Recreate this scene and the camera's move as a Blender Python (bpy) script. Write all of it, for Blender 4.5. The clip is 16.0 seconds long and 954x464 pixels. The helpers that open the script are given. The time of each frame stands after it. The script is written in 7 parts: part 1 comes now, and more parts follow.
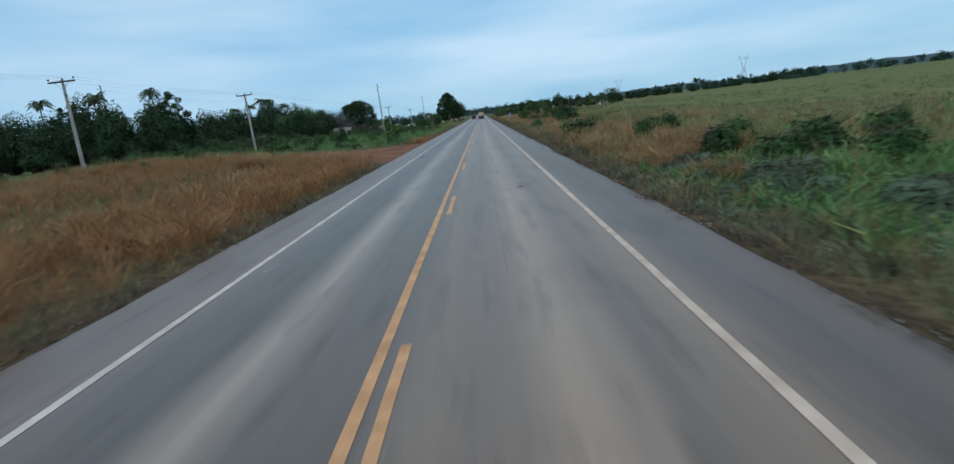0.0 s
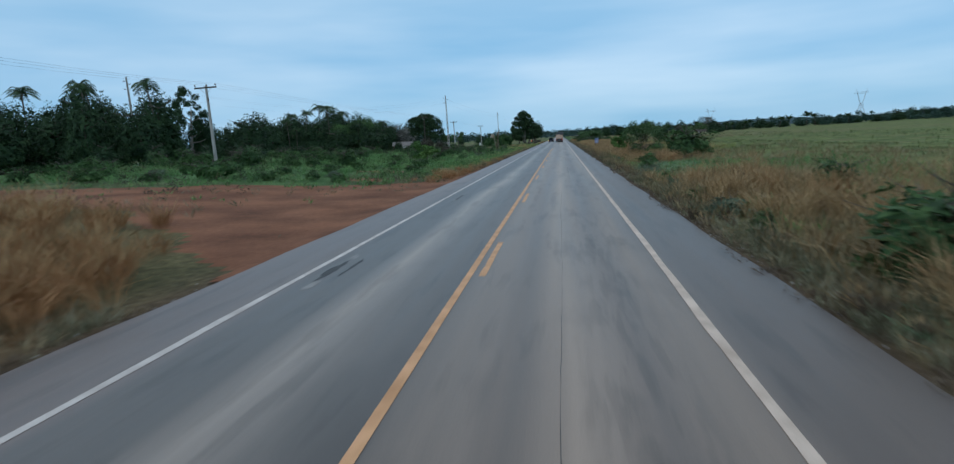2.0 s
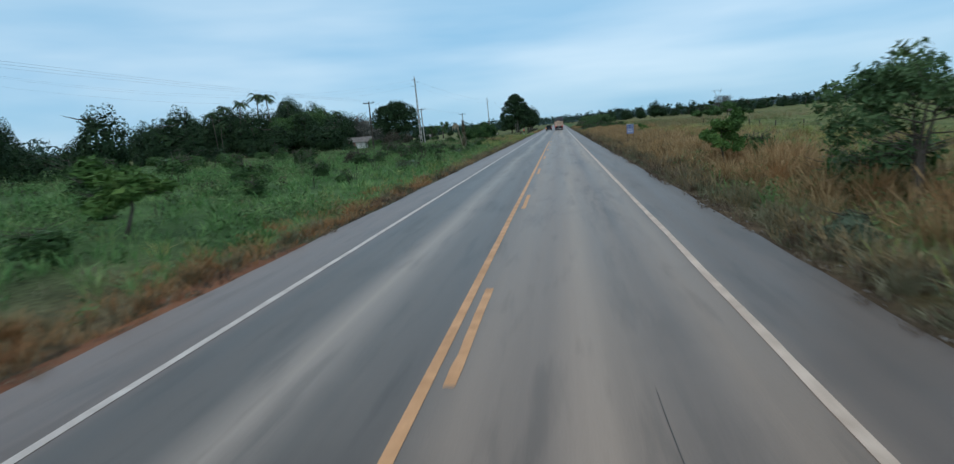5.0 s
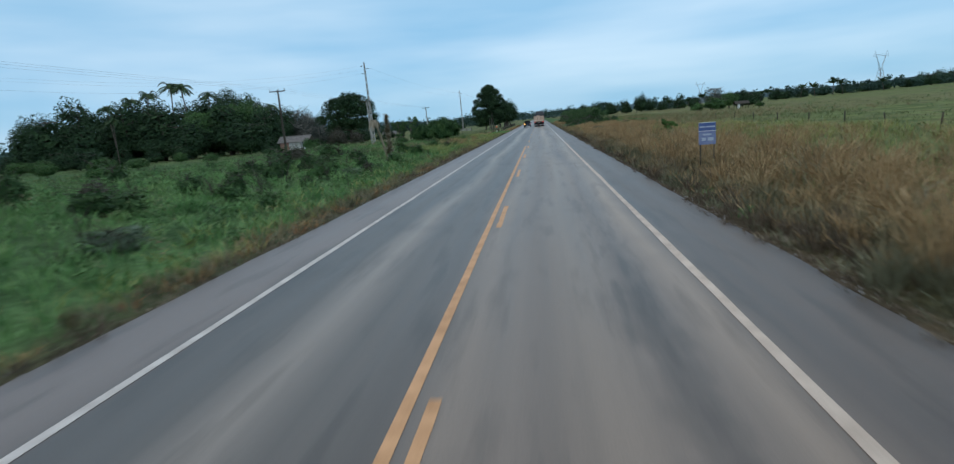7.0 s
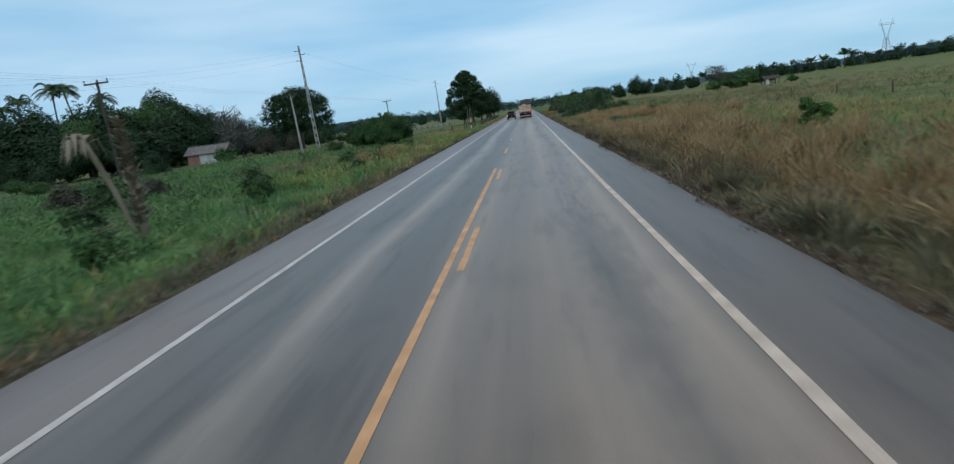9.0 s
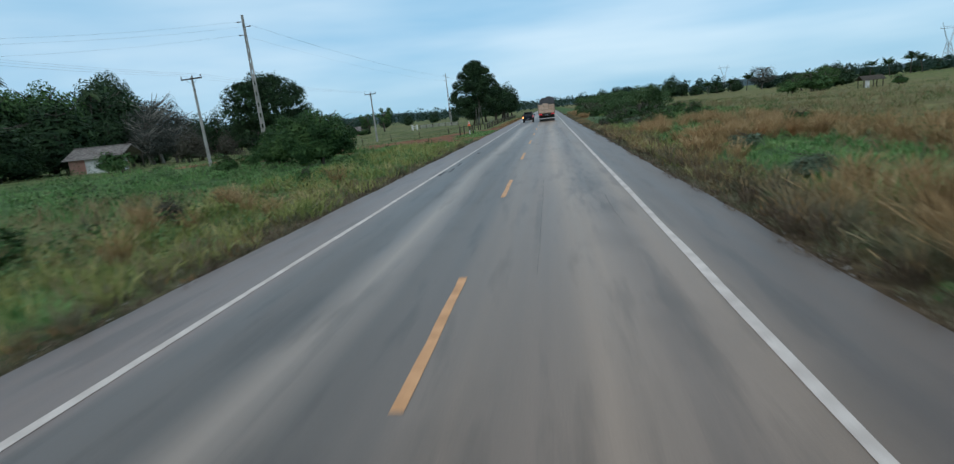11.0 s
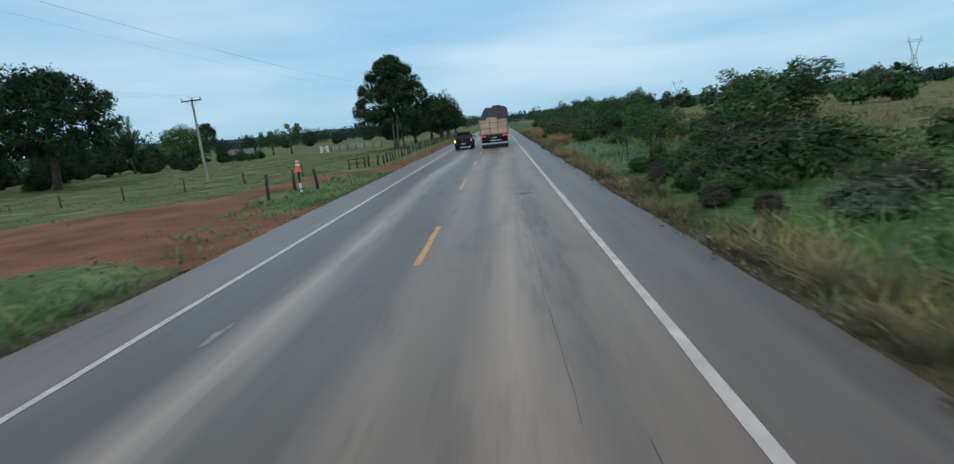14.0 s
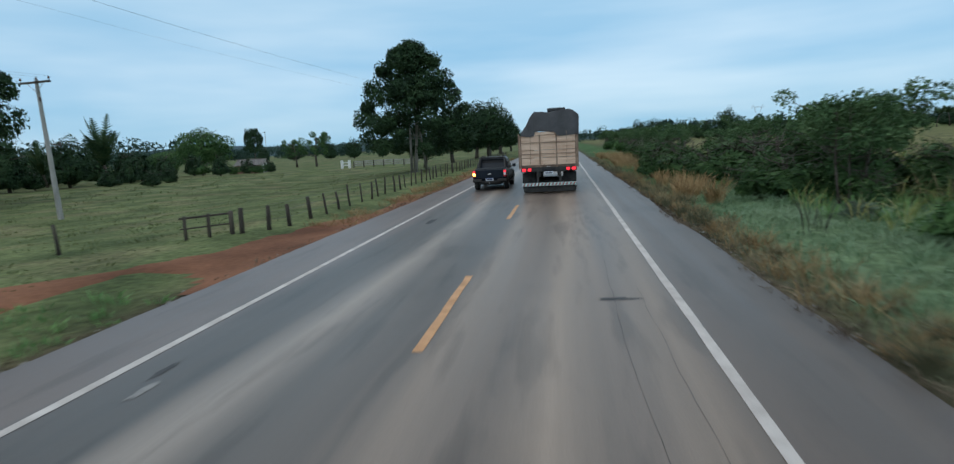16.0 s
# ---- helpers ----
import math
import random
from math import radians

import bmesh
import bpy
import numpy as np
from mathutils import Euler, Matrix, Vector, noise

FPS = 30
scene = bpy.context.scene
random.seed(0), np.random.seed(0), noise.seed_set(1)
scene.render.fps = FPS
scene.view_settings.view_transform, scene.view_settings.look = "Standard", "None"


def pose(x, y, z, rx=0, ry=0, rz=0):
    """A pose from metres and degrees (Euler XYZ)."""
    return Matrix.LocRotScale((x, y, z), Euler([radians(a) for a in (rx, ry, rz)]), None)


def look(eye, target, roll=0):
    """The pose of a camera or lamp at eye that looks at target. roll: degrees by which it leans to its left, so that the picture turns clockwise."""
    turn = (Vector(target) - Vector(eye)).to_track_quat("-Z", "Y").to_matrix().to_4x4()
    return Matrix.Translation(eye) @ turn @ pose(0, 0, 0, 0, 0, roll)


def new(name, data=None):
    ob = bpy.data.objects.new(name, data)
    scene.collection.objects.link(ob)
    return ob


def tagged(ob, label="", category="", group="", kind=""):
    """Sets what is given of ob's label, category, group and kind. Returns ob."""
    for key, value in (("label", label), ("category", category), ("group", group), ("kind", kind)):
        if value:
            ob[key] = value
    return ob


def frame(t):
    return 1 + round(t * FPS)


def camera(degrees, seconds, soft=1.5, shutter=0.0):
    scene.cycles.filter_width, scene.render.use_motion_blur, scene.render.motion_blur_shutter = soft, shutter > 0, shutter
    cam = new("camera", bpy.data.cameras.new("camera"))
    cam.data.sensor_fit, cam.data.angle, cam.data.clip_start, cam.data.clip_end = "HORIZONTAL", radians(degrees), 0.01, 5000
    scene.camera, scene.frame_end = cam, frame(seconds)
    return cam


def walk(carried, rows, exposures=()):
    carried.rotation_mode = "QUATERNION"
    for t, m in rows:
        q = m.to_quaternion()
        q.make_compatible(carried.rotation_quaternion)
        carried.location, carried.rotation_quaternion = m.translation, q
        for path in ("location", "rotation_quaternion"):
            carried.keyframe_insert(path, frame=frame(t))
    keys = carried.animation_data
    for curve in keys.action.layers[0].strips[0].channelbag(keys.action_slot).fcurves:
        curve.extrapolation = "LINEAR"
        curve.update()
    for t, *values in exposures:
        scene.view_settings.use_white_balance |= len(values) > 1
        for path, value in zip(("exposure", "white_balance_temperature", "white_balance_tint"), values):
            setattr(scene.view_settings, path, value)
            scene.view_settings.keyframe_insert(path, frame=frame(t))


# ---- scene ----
cam = camera(79.8, 16.0, 1.25, 0.3)
PATH = [
    (0, (1.261, -2.671, 2.488), (1.202, -0.713, 2.084), -6.5),
    (0.5, (1.28, 4.301, 2.443), (1.187, 6.244, 1.974), -9.4),
    (1, (1.427, 11.387, 2.494), (1.382, 13.349, 2.109), -4.5),
    (1.5, (1.534, 18.702, 2.451), (1.426, 20.68, 2.175), -2.6),
    (2, (1.645, 25.725, 2.524), (1.347, 27.676, 2.204), -2.8),
    (2.5, (1.745, 32.604, 2.522), (1.421, 34.556, 2.229), -3.2),
    (3, (1.776, 39.329, 2.446), (1.421, 41.269, 2.117), -6.7),
    (3.5, (1.731, 46.387, 2.483), (1.166, 48.263, 2.082), -6.6),
    (4, (1.608, 53.131, 2.499), (1.084, 55.016, 2.082), -7.1),
    (4.5, (1.458, 59.968, 2.501), (1.11, 61.906, 2.15), -4.7),
    (7, (1.263, 94.56, 2.532), (1.022, 96.509, 2.155), -4.9),
    (7.5, (1.298, 101.853, 2.49), (1.145, 103.82, 2.163), -4.1),
    (8, (1.335, 108.888, 2.484), (1.163, 110.839, 2.083), -4.7),
    (8.5, (1.391, 116.226, 2.438), (1.19, 118.179, 2.056), -5.8),
    (9, (1.487, 123.06, 2.485), (1.269, 125.006, 2.078), -7.5),
    (11.5, (1.478, 159.166, 2.46), (1.184, 161.102, 2.053), -5.2),
    (12, (1.56, 166.567, 2.474), (1.268, 168.518, 2.148), -4.5),
    (12.5, (1.639, 173.196, 2.428), (1.378, 175.144, 2.057), -4.7),
    (13, (1.705, 179.991, 2.516), (1.578, 181.951, 2.138), -6.0),
    (13.5, (1.749, 186.798, 2.508), (1.651, 188.764, 2.157), -4.5),
    (14, (1.756, 193.794, 2.474), (1.644, 195.756, 2.101), -5.6),
    (14.5, (1.697, 200.719, 2.465), (1.499, 202.661, 2.03), -5.9),
    (15, (1.729, 207.618, 2.441), (1.48, 209.566, 2.066), -5.7),
    (15.5, (1.824, 214.703, 2.452), (1.584, 216.672, 2.194), -3.5),
    (16, (1.826, 221.52, 2.477), (1.521, 223.473, 2.173), -3.0),
]
walk(cam, [(t, look(eye, target, roll)) for t, eye, target, roll in PATH], [(t, s, k, 8) for t, s, k in ((0, -0.06, 5650), (0.5, 0.05, 5650), (1, 0.07, 5700), (1.5, -0.03, 5600), (2, -0.15, 5450), (3, -0.18, 5450), (3.5, -0.08, 5550), (4, -0.03, 5750), (4.5, -0.01, 5750), (7, -0.01, 5650), (8, -0.11, 5600), (9, -0.03, 5700), (11.5, 0.03, 5850), (13.5, -0.03, 5850), (16, 0.00, 5800))])

# ---- world, sun, exposure ----
world = bpy.data.worlds.new("overcast_sky")
scene.world = world
world.use_nodes = True
wt = world.node_tree
wt.nodes.clear()


def wnode(kind, **kw):
    n = wt.nodes.new(kind)
    for k, v in kw.items():
        n.inputs[k].default_value = v
    return n


SUN_UP, SUN_ROT = radians(32), radians(200)
w_out = wnode("ShaderNodeOutputWorld")
w_bg = wnode("ShaderNodeBackground", Strength=0.80)
w_sky = wnode("ShaderNodeTexSky")
w_sky.sky_type = "NISHITA"
w_sky.sun_disc = False
w_sky.sun_elevation, w_sky.sun_rotation = SUN_UP, SUN_ROT
w_skyd = wnode("ShaderNodeMix")
w_skyd.data_type, w_skyd.blend_type = "RGBA", "MULTIPLY"
w_skyd.inputs[0].default_value = 1.0
w_skyd.inputs[7].default_value = (0.10, 0.10, 0.10, 1)
w_tc = wnode("ShaderNodeTexCoord")
w_sep = wnode("ShaderNodeSeparateXYZ")
w_ramp = wnode("ShaderNodeValToRGB")
e = w_ramp.color_ramp.elements
e[0].position, e[0].color = 0.0, (0.48, 0.79, 0.97, 1)
e[1].position, e[1].color = 1.0, (1.06, 1.02, 0.96, 1)
m_ = e.new(0.12)
m_.color = (0.40, 0.72, 0.95, 1)
m_ = e.new(0.42)
m_.color = (0.84, 1.03, 1.10, 1)
w_map = wnode("ShaderNodeMapping")
w_map.inputs["Scale"].default_value = (1.1, 1.6, 7.0)
w_map.inputs["Rotation"].default_value = (0.05, 0.10, 0.4)
w_noise = wnode("ShaderNodeTexNoise", Scale=1.25, Detail=4.0, Roughness=0.5)
w_cr = wnode("ShaderNodeValToRGB")
w_cr.color_ramp.elements[0].position = 0.40
w_cr.color_ramp.elements[1].position = 0.70
w_cloud = wnode("ShaderNodeMix")
w_cloud.data_type = "RGBA"
w_cloud.inputs[7].default_value = (0.97, 1.12, 1.17, 1)
w_add = wnode("ShaderNodeMix")
w_add.data_type = "RGBA"
w_add.inputs[0].default_value = 0.85
L_ = wt.links.new
L_(w_tc.outputs["Generated"], w_sep.inputs[0])
L_(w_sep.outputs["Z"], w_ramp.inputs[0])
L_(w_tc.outputs["Generated"], w_map.inputs[0])
L_(w_map.outputs[0], w_noise.inputs["Vector"])
L_(w_noise.outputs[0], w_cr.inputs[0])
w_half = wnode("ShaderNodeMath")
w_half.operation = "MULTIPLY"
w_half.inputs[1].default_value = 0.8
L_(w_cr.outputs[0], w_half.inputs[0])
L_(w_half.outputs[0], w_cloud.inputs[0])
L_(w_ramp.outputs[0], w_cloud.inputs[6])
L_(w_sky.outputs[0], w_skyd.inputs[6])
L_(w_skyd.outputs[2], w_add.inputs[6])
L_(w_cloud.outputs[2], w_add.inputs[7])
L_(w_add.outputs[2], w_bg.inputs[0])
L_(w_bg.outputs[0], w_out.inputs[0])

sun = new("sun", bpy.data.lights.new("sun", "SUN"))
sun.data.energy, sun.data.angle, sun.data.color = 0.35, radians(30), (1.0, 0.93, 0.85)
sun.rotation_euler = (radians(90) - SUN_UP, 0, radians(180) - SUN_ROT)


# ---- materials ----
def nodes_of(name):
    m = bpy.data.materials.new(name)
    m.use_nodes = True
    return m, m.node_tree, m.node_tree.nodes["Principled BSDF"]


def surface(name, dark, light, scale=3.0, rough=0.85, metal=0.0, bump=0.3, stretch=(1, 1, 1), spec=0.3, fine=14.0, dist=0.02):
    """Two-scale noise between two base colours, with fine relief."""
    m, t, p = nodes_of(name)
    n, l = t.nodes, t.links.new
    tc, mp = n.new("ShaderNodeTexCoord"), n.new("ShaderNodeMapping")
    mp.inputs["Scale"].default_value = stretch
    a, b = n.new("ShaderNodeTexNoise"), n.new("ShaderNodeTexNoise")
    a.inputs["Scale"].default_value, a.inputs["Detail"].default_value = scale, 5
    b.inputs["Scale"].default_value, b.inputs["Detail"].default_value = scale * fine, 3
    ad = n.new("ShaderNodeMath")
    ad.operation = "MULTIPLY_ADD"
    ad.inputs[1].default_value, ad.inputs[2].default_value = 0.35, -0.17
    su = n.new("ShaderNodeMath")
    r = n.new("ShaderNodeValToRGB")
    r.color_ramp.elements[0].position, r.color_ramp.elements[0].color = 0.3, (*dark, 1)
    r.color_ramp.elements[1].position, r.color_ramp.elements[1].color = 0.7, (*light, 1)
    bp = n.new("ShaderNodeBump")
    bp.inputs["Strength"].default_value, bp.inputs["Distance"].default_value = bump, dist
    l(tc.outputs["Object"], mp.inputs[0])
    l(mp.outputs[0], a.inputs["Vector"])
    l(mp.outputs[0], b.inputs["Vector"])
    l(b.outputs[0], ad.inputs[0])
    l(a.outputs[0], su.inputs[0])
    l(ad.outputs[0], su.inputs[1])
    l(su.outputs[0], r.inputs[0])
    l(r.outputs[0], p.inputs["Base Color"])
    l(b.outputs[0], bp.inputs["Height"])
    l(bp.outputs[0], p.inputs["Normal"])
    p.inputs["Roughness"].default_value, p.inputs["Metallic"].default_value = rough, metal
    p.inputs["Specular IOR Level"].default_value = spec
    return m


def leafy(name, cols, patch=0.25, rough=0.75, spec=0.2, vary=0.55):
    """Blades and leaves: each island its own colour, with broad patches over the ground."""
    m, t, p = nodes_of(name)
    n, l = t.nodes, t.links.new
    g, tc, no = n.new("ShaderNodeNewGeometry"), n.new("ShaderNodeTexCoord"), n.new("ShaderNodeTexNoise")
    no.inputs["Scale"].default_value, no.inputs["Detail"].default_value = patch, 3
    mx = n.new("ShaderNodeMath")
    mx.operation = "MULTIPLY_ADD"
    mx.inputs[1].default_value, mx.inputs[2].default_value = vary, -0.5 * vary
    ad = n.new("ShaderNodeMath")
    n2 = n.new("ShaderNodeMath")
    n2.operation = "MULTIPLY_ADD"
    n2.inputs[1].default_value, n2.inputs[2].default_value = 1.9, -0.45
    r = n.new("ShaderNodeValToRGB")
    el = r.color_ramp.elements
    el[0].color, el[1].color = (*cols[0], 1), (*cols[-1], 1)
    for i, c in enumerate(cols[1:-1]):
        el.new((i + 1) / (len(cols) - 1)).color = (*c, 1)
    l(tc.outputs["Object"], no.inputs["Vector"])
    l(g.outputs["Random Per Island"], mx.inputs[0])
    l(no.outputs[0], n2.inputs[0])
    l(mx.outputs[0], ad.inputs[0])
    l(n2.outputs[0], ad.inputs[1])
    l(ad.outputs[0], r.inputs[0])
    l(r.outputs[0], p.inputs["Base Color"])
    p.inputs["Roughness"].default_value, p.inputs["Specular IOR Level"].default_value = rough, spec
    return m


def plain(name, col, rough=0.5, metal=0.0, emit=0.0, spec=0.5, alpha=None):
    m, t, p = nodes_of(name)
    p.inputs["Base Color"].default_value = (*col, 1)
    p.inputs["Roughness"].default_value, p.inputs["Metallic"].default_value = rough, metal
    p.inputs["Specular IOR Level"].default_value = spec
    if emit:
        p.inputs["Emission Color"].default_value = (*col, 1)
        p.inputs["Emission Strength"].default_value = emit
    return m


def ground_material():
    """Soil and sward: the cover's colour comes with the sheet, broken up by two noises."""
    m, t, p = nodes_of("sward")
    n, l = t.nodes, t.links.new
    at, tc = n.new("ShaderNodeVertexColor"), n.new("ShaderNodeTexCoord")
    at.layer_name = "cover"
    a, b = n.new("ShaderNodeTexNoise"), n.new("ShaderNodeTexNoise")
    a.inputs["Scale"].default_value, a.inputs["Detail"].default_value = 0.35, 6
    b.inputs["Scale"].default_value, b.inputs["Detail"].default_value = 5.0, 4
    r = n.new("ShaderNodeValToRGB")
    r.color_ramp.elements[0].position, r.color_ramp.elements[0].color = 0.32, (0.55, 0.6, 0.55, 1)
    r.color_ramp.elements[1].position, r.color_ramp.elements[1].color = 0.68, (1.35, 1.3, 1.25, 1)
    r2 = n.new("ShaderNodeValToRGB")
    r2.color_ramp.elements[0].position, r2.color_ramp.elements[0].color = 0.3, (0.6, 0.6, 0.6, 1)
    r2.color_ramp.elements[1].position, r2.color_ramp.elements[1].color = 0.7, (1.3, 1.3, 1.3, 1)
    x, y = n.new("ShaderNodeMix"), n.new("ShaderNodeMix")
    for q in (x, y):
        q.data_type, q.blend_type = "RGBA", "MULTIPLY"
        q.inputs[0].default_value = 1.0
    bp = n.new("ShaderNodeBump")
    bp.inputs["Strength"].default_value, bp.inputs["Distance"].default_value = 0.6, 0.15
    l(tc.outputs["Object"], a.inputs["Vector"])
    l(tc.outputs["Object"], b.inputs["Vector"])
    l(a.outputs[0], r.inputs[0])
    l(b.outputs[0], r2.inputs[0])
    l(at.outputs[0], x.inputs[6])
    l(r.outputs[0], x.inputs[7])
    l(x.outputs[2], y.inputs[6])
    l(r2.outputs[0], y.inputs[7])
    l(y.outputs[2], p.inputs["Base Color"])
    l(b.outputs[0], bp.inputs["Height"])
    l(bp.outputs[0], p.inputs["Normal"])
    p.inputs["Roughness"].default_value, p.inputs["Specular IOR Level"].default_value = 0.95, 0.1
    return m


def asphalt_material():
    """Worn asphalt: pale dusty streaks along the lanes, darker tar stains, fine chippings."""
    m, t, p = nodes_of("worn_asphalt")
    n, l = t.nodes, t.links.new
    tc = n.new("ShaderNodeTexCoord")

    def streak(sx, sy, det):
        mp, no = n.new("ShaderNodeMapping"), n.new("ShaderNodeTexNoise")
        mp.inputs["Scale"].default_value = (sx, sy, 1)
        no.inputs["Scale"].default_value, no.inputs["Detail"].default_value = 1.0, det
        l(tc.outputs["Object"], mp.inputs[0])
        l(mp.outputs[0], no.inputs["Vector"])
        return no.outputs[0]

    wide, mid, spot, chip = streak(0.75, 0.012, 3), streak(2.4, 0.06, 4), streak(0.5, 0.28, 5), streak(60, 60, 2)
    sx, mr, cr = n.new("ShaderNodeSeparateXYZ"), n.new("ShaderNodeMapRange"), n.new("ShaderNodeValToRGB")
    wav = n.new("ShaderNodeMath")
    wav.operation = "MULTIPLY_ADD"
    wav.inputs[1].default_value = 1.6
    bend = streak(0.05, 0.035, 3)
    l(bend, wav.inputs[0])
    l(tc.outputs["Object"], sx.inputs[0])
    l(sx.outputs["X"], wav.inputs[2])
    mr.inputs["From Min"].default_value, mr.inputs["From Max"].default_value = -4.3, 5.9
    l(wav.outputs[0], mr.inputs[0])
    l(mr.outputs[0], cr.inputs[0])
    LANES = [(-5.1, (0.168, 0.126, 0.108)), (-3.6, (0.181, 0.138, 0.117)), (-3.3, (0.113, 0.095, 0.083)), (-2.3, (0.109, 0.092, 0.079)), (-1.75, (0.311, 0.248, 0.202)), (-1.1, (0.131, 0.108, 0.091)), (-0.3, (0.131, 0.106, 0.089)), (0.3, (0.250, 0.188, 0.145)), (1.1, (0.206, 0.155, 0.122)), (1.7, (0.317, 0.235, 0.177)), (2.5, (0.176, 0.133, 0.106)), (3.2, (0.267, 0.195, 0.144)), (3.8, (0.128, 0.094, 0.074)), (5.1, (0.104, 0.076, 0.059))]
    el = cr.color_ramp.elements
    el[0].position, el[0].color = 0.0, (*LANES[0][1], 1)
    el[1].position, el[1].color = 1.0, (*LANES[-1][1], 1)
    for pos, c3 in LANES[1:-1]:
        el.new((pos + 5.1) / 10.2).color = (*c3, 1)

    def times(col, fac, lo, hi, a, b):
        r, x = n.new("ShaderNodeValToRGB"), n.new("ShaderNodeMix")
        r.color_ramp.elements[0].position, r.color_ramp.elements[0].color = lo, (a, a, a, 1)
        r.color_ramp.elements[1].position, r.color_ramp.elements[1].color = hi, (b, b, b, 1)
        x.data_type, x.blend_type = "RGBA", "MULTIPLY"
        x.inputs[0].default_value = 1.0
        l(fac, r.inputs[0])
        l(col, x.inputs[6])
        l(r.outputs[0], x.inputs[7])
        return x.outputs[2]

    c = times(cr.outputs[0], wide, 0.34, 0.66, 0.80, 1.22)
    c = times(c, mid, 0.3, 0.7, 0.84, 1.12)
    c = times(c, spot, 0.30, 0.44, 0.82, 1.0)
    c = times(c, streak(2.6, 0.30, 5), 0.34, 0.46, 0.75, 1.0)
    c = times(c, chip, 0.3, 0.7, 0.86, 1.12)

    def maths(op, a, b):
        q = n.new("ShaderNodeMath")
        q.operation = op
        for k, val in enumerate((a, b)):
            if isinstance(val, (int, float)):
                q.inputs[k].default_value = val
            else:
                l(val, q.inputs[k])
        return q.outputs[0]

    def between(val, a, b, ta, tb):
        q = n.new("ShaderNodeMapRange")
        q.interpolation_type = "SMOOTHSTEP"
        for key, num in (("From Min", a), ("From Max", b), ("To Min", ta), ("To Max", tb)):
            q.inputs[key].default_value = num
        l(val, q.inputs[0])
        return q.outputs[0]

    def shade(col, fac):
        x = n.new("ShaderNodeMix")
        x.data_type, x.blend_type = "RGBA", "MULTIPLY"
        x.inputs[0].default_value = 1.0
        l(col, x.inputs[6])
        l(fac, x.inputs[7])
        return x.outputs[2]

    # crazed tar along the wheel path of the right-hand lane
    band = between(maths("ABSOLUTE", maths("SUBTRACT", sx.outputs["X"], 2.4), 0.0), 0.15, 0.75, 1.0, 0.0)
    along = between(streak(0.02, 0.045, 2), 0.46, 0.58, 0.0, 1.0)
    craze = between(streak(7.0, 0.7, 7), 0.38, 0.54, 0.24, 0.0)
    c = shade(c, maths("SUBTRACT", 1.0, maths("MULTIPLY", craze, maths("MULTIPLY", band, along))))
    # soft oily and damp stains
    rag = streak(3.0, 1.6, 5)
    for x0, y0, rx, ry, deep in ((2.5, 169.4, 0.62, 2.0, 0.30), (2.4, 16.4, 0.30, 1.1, 0.30), (2.25, 38.7, 0.13, 1.5, 0.34), (3.02, 39.3, 0.12, 0.7, 0.28), (2.25, 30.0, 0.16, 1.5, 0.25), (2.25, 51.6, 0.16, 2.0, 0.25), (2.2, 68.0, 0.25, 3.0, 0.22), (2.4, 209.5, 0.35, 3.5, 0.25), (1.1, 165.0, 0.10, 5.0, 0.25), (2.45, 101.0, 0.35, 5.0, 0.25), (2.45, 132.0, 0.5, 6.5, 0.26), (2.35, 186.0, 0.3, 5.0, 0.24), (-2.9, 48.0, 0.22, 4.0, 0.22)):
        d = n.new("ShaderNodeVectorMath")
        d.operation = "SUBTRACT"
        d.inputs[1].default_value = (x0, y0, 0)
        k = n.new("ShaderNodeVectorMath")
        k.operation = "MULTIPLY"
        k.inputs[1].default_value = (1 / rx, 1 / ry, 0)
        e_ = n.new("ShaderNodeVectorMath")
        e_.operation = "LENGTH"
        l(tc.outputs["Object"], d.inputs[0])
        l(d.outputs[0], k.inputs[0])
        l(k.outputs[0], e_.inputs[0])
        reach = maths("ADD", e_.outputs["Value"], maths("MULTIPLY", rag, 1.6))
        c = shade(c, between(reach, 1.1, 2.0, 1.0 - deep, 1.0))
    l(c, p.inputs["Base Color"])
    rr = n.new("ShaderNodeMapRange")
    rr.inputs["To Min"].default_value, rr.inputs["To Max"].default_value = 0.34, 0.54
    l(mid, rr.inputs[0])
    l(rr.outputs[0], p.inputs["Roughness"])
    bp = n.new("ShaderNodeBump")
    bp.inputs["Strength"].default_value, bp.inputs["Distance"].default_value = 0.25, 0.006
    l(chip, bp.inputs["Height"])
    l(bp.outputs[0], p.inputs["Normal"])
    p.inputs["Specular IOR Level"].default_value = 0.46
    return m


M_SWARD, M_ROAD = ground_material(), asphalt_material()
M_WHITE = surface("white_road_paint", (0.47, 0.40, 0.355), (0.70, 0.62, 0.56), 2.5, 0.6, bump=0.2)
M_DUSTYLINE = surface("dusty_white_road_paint", (0.47, 0.35, 0.265), (0.70, 0.55, 0.435), 2.5, 0.6, bump=0.2)
M_YELLOW = surface("yellow_road_paint", (0.50, 0.255, 0.11), (0.72, 0.39, 0.19), 2.5, 0.6, bump=0.2)
M_TAR = surface("tar_and_cracks", (0.045, 0.043, 0.043), (0.09, 0.085, 0.083), 3, 0.7)
M_CRACK = surface("filled_crack", (0.06, 0.055, 0.052), (0.11, 0.10, 0.095), 3, 0.7)
M_PALE = surface("pale_worn_spot", (0.22, 0.20, 0.185), (0.36, 0.34, 0.32), 4, 0.8)
